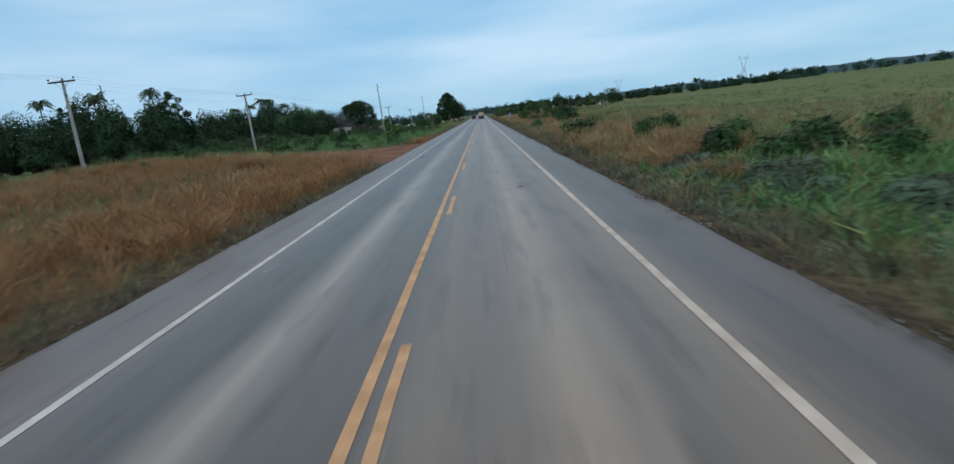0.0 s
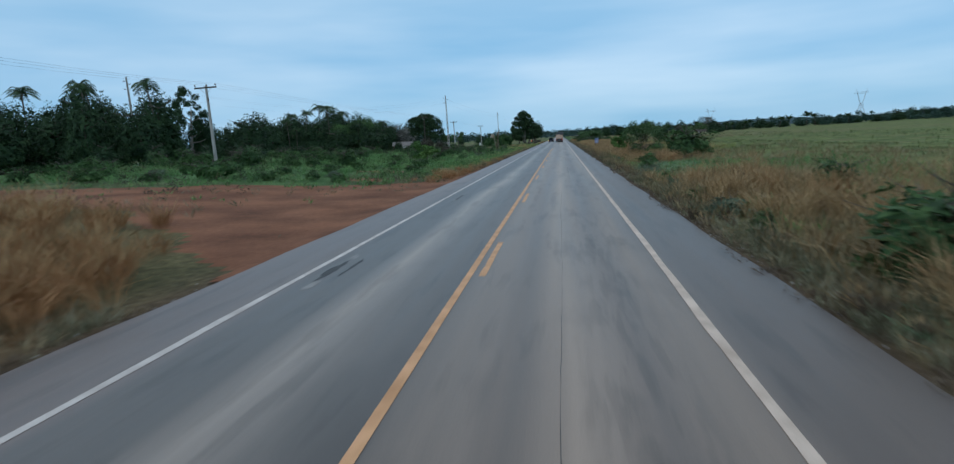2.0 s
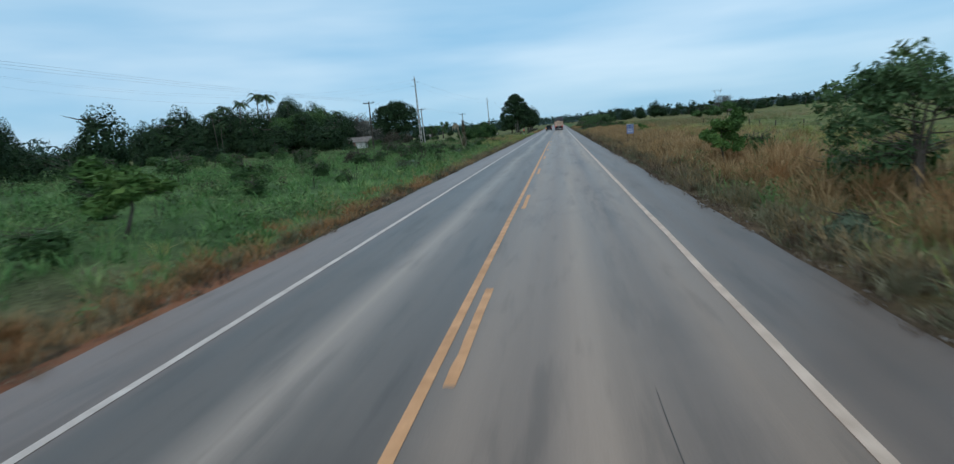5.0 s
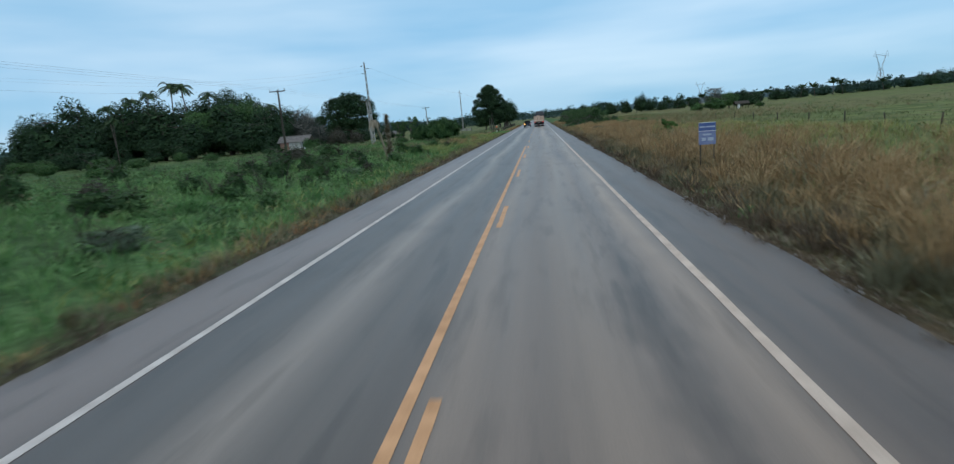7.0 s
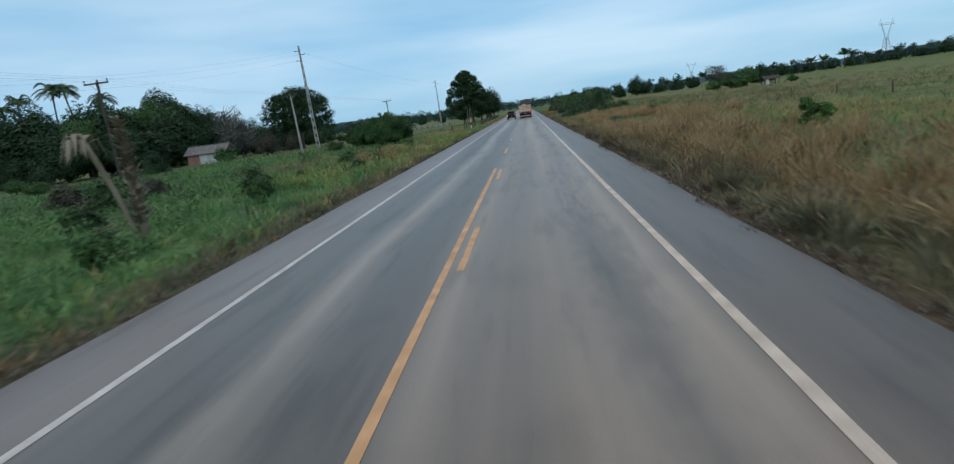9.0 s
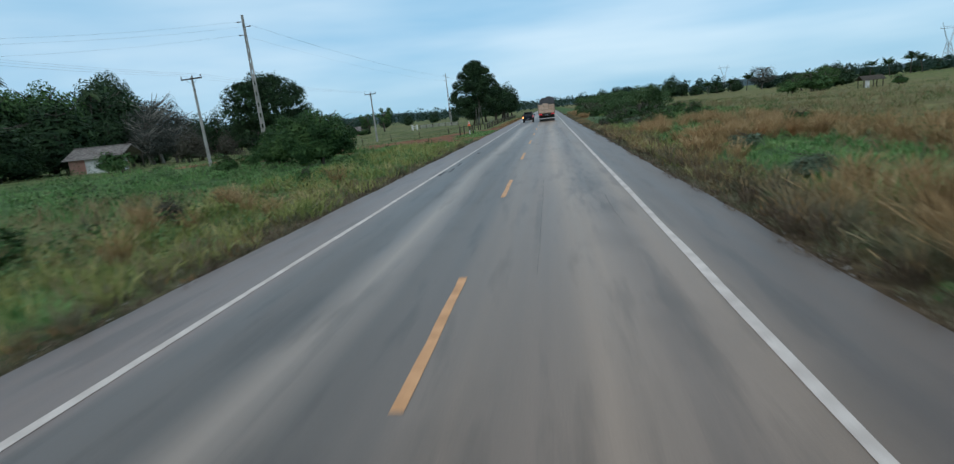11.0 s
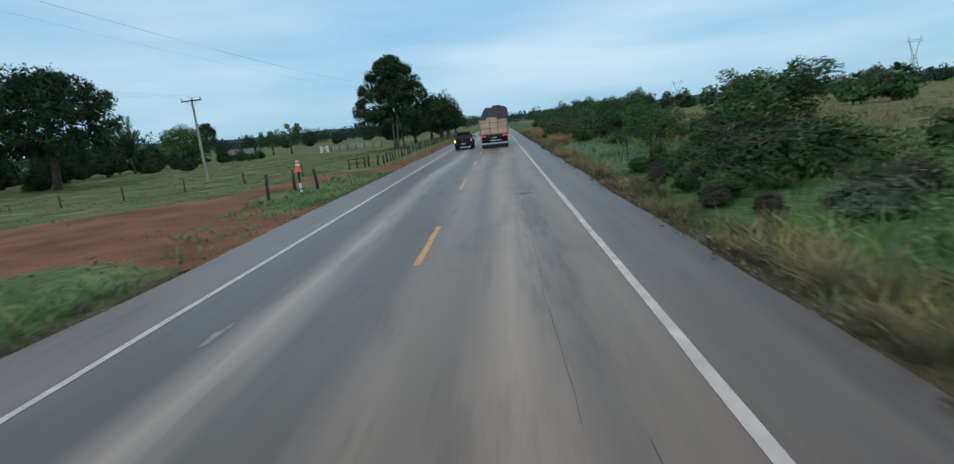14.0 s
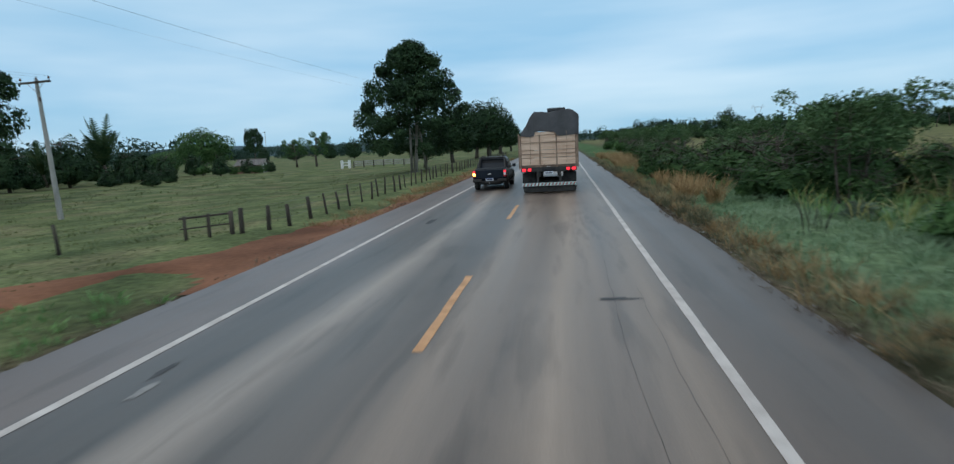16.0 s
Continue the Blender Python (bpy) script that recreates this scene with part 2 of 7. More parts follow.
M_DIRT = surface("red_laterite_dirt", (0.125, 0.056, 0.032), (0.28, 0.128, 0.070), 0.35, 0.95, bump=0.6, spec=0.1, fine=20)
M_DRY = leafy("dry_orange_grass", [(0.13, 0.062, 0.028), (0.28, 0.138, 0.056), (0.38, 0.205, 0.088), (0.45, 0.30, 0.145)], 1.1, vary=0.32)
M_BROWNGRASS = leafy("withered_brown_grass", [(0.09, 0.058, 0.028), (0.245, 0.155, 0.070), (0.375, 0.255, 0.122), (0.47, 0.365, 0.20)], 1.1, vary=0.32)
M_UMBER = leafy("withered_brown_leaves", [(0.04, 0.04, 0.028), (0.065, 0.06, 0.042), (0.10, 0.088, 0.065)], 0.6)
M_LITTER = leafy("brown_grass_litter", [(0.052, 0.037, 0.026), (0.105, 0.075, 0.050), (0.175, 0.132, 0.088), (0.28, 0.23, 0.158)], 0.5)
M_PLUME = leafy("tan_grass_plumes", [(0.24, 0.15, 0.068), (0.39, 0.25, 0.117), (0.53, 0.38, 0.205)], 0.5, vary=0.32)
M_STRAW = leafy("straw_grass", [(0.11, 0.095, 0.045), (0.24, 0.185, 0.095), (0.35, 0.28, 0.16)], 0.25, vary=0.32)
M_GREYGRASS = leafy("dead_grey_grass", [(0.062, 0.064, 0.038), (0.125, 0.124, 0.07), (0.20, 0.19, 0.115), (0.31, 0.27, 0.18)], 0.6, vary=0.32)
M_YGRASS = leafy("yellow_green_grass", [(0.10, 0.14, 0.036), (0.22, 0.25, 0.07), (0.34, 0.33, 0.11), (0.43, 0.34, 0.18)], 0.3)
M_FEATHER = leafy("light_feathery_leaves", [(0.034, 0.07, 0.026), (0.07, 0.125, 0.046), (0.12, 0.175, 0.072)], 0.6)
M_PALEGREEN = leafy("pale_grey_green_grass", [(0.10, 0.165, 0.085), (0.18, 0.265, 0.14), (0.25, 0.32, 0.19)], 0.3)
M_BUSH = leafy("bright_bush_leaves", [(0.022, 0.05, 0.018), (0.045, 0.095, 0.03), (0.10, 0.165, 0.05)], 0.8)
M_WEED = leafy("roadside_weeds", [(0.042, 0.085, 0.032), (0.095, 0.165, 0.055), (0.16, 0.23, 0.085), (0.20, 0.16, 0.09)], 0.35)
M_LUSH = leafy("lush_green_grass", [(0.052, 0.115, 0.038), (0.11, 0.222, 0.068), (0.18, 0.30, 0.10), (0.27, 0.335, 0.13)], 0.45, vary=0.32)
M_FIELD = leafy("pasture_grass", [(0.10, 0.125, 0.05), (0.15, 0.175, 0.07), (0.21, 0.215, 0.10)], 0.12)
M_THICKET = leafy("thicket_leaves", [(0.022, 0.046, 0.018), (0.048, 0.093, 0.03), (0.085, 0.14, 0.045)], 0.7)
M_DEEP = leafy("deep_green_leaves", [(0.011, 0.025, 0.012), (0.029, 0.058, 0.024), (0.056, 0.095, 0.036)], 0.5)
M_LEAF = leafy("green_leaves", [(0.03, 0.062, 0.022), (0.062, 0.122, 0.036), (0.11, 0.18, 0.055)], 0.5)
M_FRESH = leafy("fresh_green_leaves", [(0.05, 0.10, 0.025), (0.09, 0.17, 0.04), (0.16, 0.24, 0.06)], 0.6)
M_GREY_LEAF = leafy("grey_green_leaves", [(0.065, 0.09, 0.06), (0.13, 0.17, 0.105), (0.21, 0.24, 0.16)], 0.5)
M_FROND = leafy("palm_fronds", [(0.02, 0.045, 0.018), (0.04, 0.075, 0.03), (0.08, 0.11, 0.04)], 0.6)
M_DEADFROND = leafy("dead_fronds", [(0.15, 0.12, 0.08), (0.28, 0.23, 0.16), (0.40, 0.34, 0.25)], 0.6)
M_GREYCROWN = leafy("grey_twiggy_crown", [(0.032, 0.038, 0.032), (0.058, 0.064, 0.052), (0.10, 0.102, 0.085)], 0.4)
# far leaves: blued and lifted in base colour to suggest air haze
M_FAR = leafy("hazy_distant_leaves", [(0.025, 0.05, 0.04), (0.04, 0.075, 0.055), (0.06, 0.10, 0.07)], 0.05)
M_BARK = surface("bark", (0.06, 0.05, 0.04), (0.15, 0.125, 0.10), 4, 0.9, stretch=(1, 1, 0.25), bump=0.6)
M_PALEBARK = surface("pale_bark", (0.16, 0.14, 0.12), (0.32, 0.29, 0.25), 4, 0.9, stretch=(1, 1, 0.3), bump=0.5)
M_CONC = surface("weathered_concrete", (0.24, 0.23, 0.21), (0.42, 0.40, 0.37), 2, 0.85, stretch=(1, 1, 0.4))
M_WOODPOST = surface("weathered_wood", (0.035, 0.03, 0.025), (0.10, 0.082, 0.065), 5, 0.9, stretch=(1, 1, 0.15), bump=0.6)
M_STEEL = surface("galvanised_steel", (0.30, 0.31, 0.32), (0.45, 0.46, 0.47), 3, 0.5, metal=0.6)
M_WIRE = plain("wire", (0.05, 0.05, 0.055), 0.6)
M_INSUL = plain("brown_porcelain", (0.10, 0.05, 0.035), 0.25)
M_RUBBER = surface("tyre_rubber", (0.018, 0.018, 0.019), (0.05, 0.048, 0.045), 5, 0.85)
M_BLACKSTEEL = surface("dirty_black_steel", (0.02, 0.02, 0.02), (0.06, 0.055, 0.05), 4, 0.6)
M_TARP = surface("grey_tarpaulin", (0.045, 0.045, 0.048), (0.085, 0.084, 0.088), 1.2, 0.6, bump=0.5, dist=0.03)
M_PLANK = surface("pale_timber", (0.52, 0.345, 0.24), (0.80, 0.61, 0.46), 2.2, 0.8, stretch=(0.35, 0.35, 3.0))
M_RAIL = surface("dark_timber_rail", (0.22, 0.15, 0.11), (0.36, 0.26, 0.19), 3, 0.8)
M_LAMP_RED = plain("lit_red_lamp", (1.0, 0.03, 0.045), 0.3, emit=1.0)
M_LAMP_DIM = plain("red_lens", (0.45, 0.02, 0.02), 0.2)
M_LAMP_AMBER = plain("lit_amber_lamp", (1.0, 0.36, 0.06), 0.3, emit=12.0)
M_LENS = plain("clear_lens", (0.7, 0.7, 0.72), 0.15)
M_RED = plain("red_reflective", (0.90, 0.22, 0.19), 0.4)
M_WHITEP = plain("white_paint", (0.75, 0.74, 0.72), 0.5)
M_PLATE = plain("number_plate", (0.62, 0.64, 0.68), 0.4)
M_BAR = plain("dark_lettering", (0.06, 0.06, 0.08), 0.5)
M_CAR = surface("dark_blue_black_paint", (0.006, 0.010, 0.017), (0.011, 0.017, 0.027), 2, 0.32, bump=0.0, spec=0.22)
M_GLASS = plain("tinted_glass", (0.004, 0.005, 0.007), 0.25, spec=0.12)
M_COVER = surface("soft_bed_cover", (0.012, 0.014, 0.017), (0.026, 0.028, 0.032), 3, 0.7)
M_ALLOY = plain("alloy", (0.55, 0.55, 0.56), 0.3, metal=0.9)
M_CHROME = plain("chrome", (0.75, 0.75, 0.76), 0.12, metal=1.0)
M_BRICK = surface("pinkish_plaster", (0.30, 0.15, 0.12), (0.46, 0.26, 0.21), 1.5, 0.9)
M_LIME = surface("stained_whitewash", (0.45, 0.44, 0.42), (0.72, 0.71, 0.69), 1.2, 0.9)
M_TILE = surface("grey_roof_tiles", (0.13, 0.115, 0.105), (0.27, 0.24, 0.22), 3, 0.9)
M_DARK = plain("dark_room", (0.02, 0.02, 0.02), 0.9)
M_SIGN = surface("blue_sign", (0.05, 0.09, 0.24), (0.10, 0.14, 0.32), 4, 0.4, bump=0.05)
M_SIGNPALE = surface("faded_blue_sign", (0.14, 0.17, 0.33), (0.24, 0.27, 0.42), 4, 0.45, bump=0.05)
M_SIGNTEXT = plain("faded_lettering", (0.42, 0.46, 0.55), 0.5)
M_ORANGE = surface("orange_plastic", (0.75, 0.13, 0.05), (0.90, 0.20, 0.08), 4, 0.5, bump=0.05)


# ---- building helpers ----
def mesh_of(name, verts, faces, material, smooth=False):
    me = bpy.data.meshes.new(name)
    me.from_pydata([tuple(v) for v in verts] if not isinstance(verts, np.ndarray) else verts.tolist(), [], faces if isinstance(faces, list) else faces.tolist())
    me.materials.append(material)
    if smooth:
        me.polygons.foreach_set("use_smooth", np.ones(len(me.polygons), bool))
    me.update()
    return me


def part(name, bm, material, parent, label="", smooth=False):
    """One mesh object under a thing or under a part."""
    if isinstance(bm, bpy.types.Mesh):
        me = bm
    else:
        me = bpy.data.meshes.new(name)
        bm.to_mesh(me)
        bm.free()
        me.materials.append(material)
    if smooth:
        me.polygons.foreach_set("use_smooth", np.ones(len(me.polygons), bool))
    ob = new(name, me)
    ob.parent = parent
    return tagged(ob, label)


def thing(name, label, category, group="", kind=""):
    return tagged(new(name), label, category, group, kind)


def box_into(bm, x0, x1, y0, y1, z0, z1, bevel=0.0):
    r = bmesh.ops.create_cube(bm, size=1.0, matrix=Matrix.Translation(((x0 + x1) / 2, (y0 + y1) / 2, (z0 + z1) / 2)) @ Matrix.Diagonal((x1 - x0, y1 - y0, z1 - z0, 1)))
    if bevel:
        vs = set(r["verts"])
        bmesh.ops.bevel(bm, geom=[e for e in bm.edges if e.verts[0] in vs and e.verts[1] in vs], offset=bevel, segments=2, affect="EDGES", profile=0.6)
    return bm


def box(x0, x1, y0, y1, z0, z1, bevel=0.0):
    return box_into(bmesh.new(), x0, x1, y0, y1, z0, z1, bevel)


def rod_into(bm, a, b, r0, r1=None, sides=8):
    a, b = Vector(a), Vector(b)
    d = b - a
    q = d.to_track_quat("Z", "Y").to_matrix().to_4x4()
    bmesh.ops.create_cone(bm, cap_ends=True, segments=sides, radius1=r0, radius2=r0 if r1 is None else r1, depth=d.length, matrix=Matrix.Translation((a + b) / 2) @ q)
    return bm


def rod(a, b, r0, r1=None, sides=8):
    return rod_into(bmesh.new(), a, b, r0, r1, sides)


def tube(points, radii, sides=6):
    """A tapered tube along a bent line, as vertices and faces."""
    pts = np.array(points, float)
    ahead = np.gradient(pts, axis=0)
    ahead /= np.linalg.norm(ahead, axis=1)[:, None] + 1e-9
    ref = np.where(np.abs(ahead[:, 2:3]) > 0.9, np.array([[1.0, 0, 0]]), np.array([[0, 0, 1.0]]))
    u = np.cross(ahead, ref)
    u /= np.linalg.norm(u, axis=1)[:, None] + 1e-9
    v = np.cross(ahead, u)
    a = np.linspace(0, 2 * np.pi, sides, endpoint=False)
    ring = u[:, None] * np.cos(a)[None, :, None] + v[:, None] * np.sin(a)[None, :, None]
    verts = (pts[:, None] + ring * np.array(radii)[:, None, None]).reshape(-1, 3)
    faces = []
    for i in range(len(pts) - 1):
        for j in range(sides):
            k = (j + 1) % sides
            faces.append((i * sides + j, i * sides + k, (i + 1) * sides + k, (i + 1) * sides + j))
    faces.append(tuple(range(sides))[::-1])
    faces.append(tuple(range((len(pts) - 1) * sides, len(pts) * sides)))
    return verts, faces


def join(pieces):
    verts, faces, n = [], [], 0
    for v, f in pieces:
        verts.append(np.asarray(v, float))
        faces += [tuple(i + n for i in q) for q in f]
        n += len(v)
    return np.concatenate(verts), faces


def smooth_step(a, b, x):
    t = np.clip((np.asarray(x, float) - a) / (b - a), 0, 1)
    return t * t * (3 - 2 * t)


def ripple(x, y):
    return 0.5 * np.sin(x * 0.31 + 1.3 * np.sin(y * 0.11)) + 0.5 * np.sin(y * 0.23 + 1.7 * np.sin(x * 0.17 + 2.0))


def ground_z(x, y):
    """Height of the land: a graded verge at the road, then gentle fields."""
    x, y = np.asarray(x, float), np.asarray(y, float)
    off = smooth_step(7, 28, np.abs(x))
    left = 0.9 * (1 - smooth_step(90, 160, y)) - 0.8 * smooth_step(215, 245, y)
    far = smooth_step(60, 500, np.abs(x))
    z = np.where(x < 0, left, 0.25) * off + 0.12 * ripple(x, y) * off
    z = z + np.where(x > 0, 3.0, 0.5) * far * smooth_step(-200, 600, y)
    z = z - 0.05 - 0.10 * smooth_step(5.0, 6.2, np.abs(x)) * (1 - smooth_step(6.6, 9, np.abs(x)))
    return z


# ---- ground and road ----
def cover_colour(x, y):
    """What grows or lies where, as base colours."""
    soil, dry = np.array([0.092, 0.062, 0.043]), np.array([0.135, 0.10, 0.055])
    lush, pasture, field = np.array([0.080, 0.140, 0.050]), np.array([0.138, 0.162, 0.068]), np.array([0.15, 0.175, 0.06])
    n = 0.5 + 0.5 * ripple(x * 2.3, y * 1.9)
    c = np.where((x < 0)[:, None], lush, field) * (0.85 + 0.3 * n)[:, None]

    def lay(colour, w):
        nonlocal c
        c = c * (1 - w)[:, None] + colour * w[:, None]

    drift = ripple(x * 0.19 + 1, y * 0.16)
    lay(np.array([0.12, 0.135, 0.055]), 0.55 * (x < -12) * smooth_step(-0.1, 0.6, drift))
    lay(np.array([0.175, 0.155, 0.072]), 0.5 * (x > 12) * smooth_step(0.0, 0.7, drift))
    lay(np.array([0.14, 0.12, 0.06]), (x < 0) * (1 - smooth_step(44, 62, y + 9 * drift * smooth_step(14, 30, -x))))
    lay(np.array([0.115, 0.088, 0.055]), (x < 0) * (1 - smooth_step(9, 14, -x)) * smooth_step(54, 58, y) * (1 - smooth_step(74, 84, y)) * (0.4 + 0.6 * n))
    lay(pasture, (x < 0) * smooth_step(196, 212, y + 2 * n))
    lay(dry, (x < 0) * (1 - smooth_step(33, 37, y)) * (1 - smooth_step(10, 14, -x)))
    lay(dry, (x > 0) * (1 - smooth_step(11 + 3 * n, 16 + 6 * n, x)) * (0.55 + 0.45 * n))
    lay(dry, (x > 0) * smooth_step(0.62, 0.9, n) * 0.5 * (1 - smooth_step(60, 120, x)))
    lay(np.array([0.17, 0.155, 0.07]), 0.6 * (x < 0) * smooth_step(156, 166, y) * (1 - smooth_step(174, 182, y)) * (1 - smooth_step(18, 24, -x)))
    lay(lush, (x > 0) * smooth_step(160, 172, y) * (1 - smooth_step(12, 17, x + 3 * n)))
    lay(np.array([0.185, 0.165, 0.075]), 0.7 * (x > 0) * smooth_step(14, 22, x) * (1 - smooth_step(70, 130, x)) * smooth_step(165, 200, y))
    lay(np.array([0.15, 0.21, 0.11]), (x > 5.7) * (1 - smooth_step(10, 13, x)) * smooth_step(217, 222, y) * (1 - smooth_step(248, 256, y)))
    worn = smooth_step(0.1, 0.75, ripple(x * 2.1 + 5, y * 3.9) + 0.5 * ripple(x * 5.2, y * 7.7))
    lay(np.array([0.21, 0.18, 0.10]), 0.6 * worn * (x < -9) * smooth_step(205, 215, y))
    lay(soil, 1 - smooth_step(5.4, 6.4, np.abs(x)))
    return c


def build_ground():
    xs = np.concatenate([[-2600, -1600, -1000, -600, -400, -280, -200, -150, -120, -100, -85, -70], np.arange(-60, 60.1, 1.0), [70, 85, 100, 120, 150, 200, 280, 400, 600, 1000, 1600, 2600]])
    ys = np.concatenate([[-1200, -600, -300, -150, -80, -40], np.arange(-25, 300.1, 1.25), np.arange(305, 420, 6), [430, 460, 500, 560, 640, 750, 900, 1200, 1600, 2200, 3200]])
    gx, gy = np.meshgrid(xs, ys)
    x, y = gx.ravel(), gy.ravel()
    verts = np.stack([x, y, ground_z(x, y)], 1)
    w, h = len(xs), len(ys)
    i = (np.arange(h - 1)[:, None] * w + np.arange(w - 1)[None]).ravel()
    me = mesh_of("ground", verts, np.stack([i, i + 1, i + w + 1, i + w], 1), M_SWARD, True)
    col = me.color_attributes.new("cover", "FLOAT_COLOR", "POINT")
    col.data.foreach_set("color", np.concatenate([cover_colour(x, y), np.ones((len(x), 1))], 1).ravel())
    tagged(new("ground", me), "grassy roadside land with dry and green patches", "ground", kind="structure")


def strip(x0, x1, y0, y1, step, z, wob0=0.0, wob1=0.0, seed=0, thick=0.0):
    """A long flat strip along the road with slightly uneven edges."""
    rng = np.random.default_rng(seed)
    ys = np.arange(y0, y1 + step * 0.5, step)
    n = len(ys)
    a = x0 + wob0 * np.convolve(rng.normal(size=n + 4), np.ones(5) / 3, "valid")
    b = x1 + wob1 * np.convolve(rng.normal(size=n + 4), np.ones(5) / 3, "valid")
    top = np.concatenate([np.stack([a, ys, np.full(n, z)], 1), np.stack([b, ys, np.full(n, z)], 1)])
    faces = [(i, n + i, n + i + 1, i + 1) for i in range(n - 1)]
    if thick:
        low = top - (0, 0, thick)
        low[:n, 0] -= 0.06
        low[n:, 0] += 0.06
        m = 2 * n
        faces += [(i, i + 1, m + i + 1, m + i) for i in range(n - 1)]
        faces += [(n + i + 1, n + i, m + n + i, m + n + i + 1) for i in range(n - 1)]
        top = np.concatenate([top, low])
    return top, faces


build_ground()
v, f = strip(-5.1, 5.1, -90, 900, 0.9, 0.0, 0.04, 0.05, 3, 0.14)
tagged(new("road", mesh_of("road", v, f, M_ROAD)), "two-lane worn grey asphalt highway with dusty streaks", "road", kind="structure")
for x, y0, y1, paint, look_of in ((-3.5, -90, 880, M_WHITE, "worn white edge line painted on the asphalt"), (3.49, -90, 150, M_DUSTYLINE, "dust-stained pale edge line painted on the asphalt"), (3.49, 150, 880, M_WHITE, "worn white edge line painted on the asphalt")):
    v, f = strip(x - 0.065, x + 0.065, y0, y1, 0.5, 0.005, 0.008, 0.008, 7)
    tagged(new("edge_line", mesh_of("edge_line", v, f, paint)), look_of, "road marking", "edge lines", kind="structure")
v, f = strip(-0.19, -0.06, -90, 148, 2.0, 0.005, 0.006, 0.006, 9)
tagged(new("centre_line", mesh_of("centre_line", v, f, M_YELLOW)), "solid yellow no-overtaking line on the asphalt", "road marking", kind="structure")


def dash_mesh(length):
    rng = np.random.default_rng(int(length * 10))
    n = 9
    ys = np.linspace(0, length, n)
    a, b = -0.065 + rng.normal(0, 0.006, n), 0.065 + rng.normal(0, 0.006, n)
    verts = [(a[i], ys[i], 0.0) for i in range(n)] + [(b[i], ys[i], 0.0) for i in range(n)]
    return mesh_of("centre_dash", np.array(verts), [(i, n + i, n + i + 1, i + 1) for i in range(n - 1)], M_YELLOW)


DASH_A, DASH_B = dash_mesh(3.45), dash_mesh(4.0)
for k in range(-3, 40):
    ob = new("centre_dash", DASH_A if k < 13 else DASH_B)
    ob.location = (0.13 if k < 13 else 0.0, 12.0 * k, 0.005)
    tagged(ob, "worn yellow dash on the asphalt", "road marking", "centre dashes")


def blotch(name, x, y, rx, ry, material, label, seed, z=0.003, jag=0.3, category="road damage"):
    """A flat stain, patch or hole with a ragged outline."""
    rng = np.random.default_rng(seed)
    n = 26
    a = np.linspace(0, 2 * np.pi, n, endpoint=False)
    r = 1 + jag * np.convolve(np.r_[(q := rng.normal(size=n)), q[:2]], np.ones(3) / 2, "valid")[:n]
    r = np.clip(r, 0.35, 1.7)
    verts = np.stack([x + rx * r * np.cos(a), y + ry * r * np.sin(a), np.full(n, z)], 1)
    verts = np.concatenate([verts, [[x, y, z - 0.0]]])
    faces = [(i, (i + 1) % n, n) for i in range(n)]
    return tagged(new(name, mesh_of(name, verts, faces, material)), label, category, kind="structure")


def crack(x, y0, y1, w, seed, drift=0.05):
    rng = np.random.default_rng(seed)
    ys = np.arange(y0, y1, 0.35)
    n = len(ys)
    xs = x + drift * np.cumsum(rng.normal(size=n)) / math.sqrt(n) + rng.normal(0, 0.004, n)
    ww = w * rng.uniform(0.25, 1.1, n)
    verts = np.concatenate([np.stack([xs - ww, ys, np.full(n, 0.003)], 1), np.stack([xs + ww, ys, np.full(n, 0.003)], 1)])
    tagged(new("road_crack", mesh_of("road_crack", verts, [(i, n + i, n + i + 1, i + 1) for i in range(n - 1)], M_CRACK)), "thin dark crack running along the asphalt", "road damage", "road cracks", kind="structure")


for i, (x, y0, y1, w) in enumerate([(1.42, 6, 24, 0.004), (1.60, 24, 52, 0.004), (2.10, 60, 72, 0.0045), (2.82, 163.2, 167.2, 0.007), (1.12, 160, 172, 0.004), (2.75, 188, 198, 0.0055), (3.0, 225, 231, 0.0028), (2.6, 225, 234, 0.0034), (-3.1, 183, 190, 0.0100), (2.2, 198, 210, 0.0028), (2.9, 121, 126, 0.006)]):
    crack(x, y0, y1, w, 40 + i)
for i, (x, y, rx, ry) in enumerate([(2.3, 15.9, 0.10, 0.12), (-3.05, 36.6, 0.09, 0.8), (-2.75, 37.3, 0.06, 0.7), (-2.9, 50.3, 0.04, 0.9), (-3.35, 176.3, 0.10, 0.8), (-3.1, 177.6, 0.05, 0.9), (-3.15, 180.3, 0.06, 0.7), (-3.0, 187.0, 0.08, 0.6), (2.38, 213.0, 0.20, 0.12), (2.6, 230.3, 0.24, 0.08), (-2.95, 227.4, 0.05, 0.22), (-2.6, 240, 0.10, 0.6), (-2.85, 65.5, 0.025, 0.7)]):
    blotch("pothole", x, y, rx, ry, M_TAR, "ragged dark break in the asphalt", 60 + i, 0.003, 0.45)
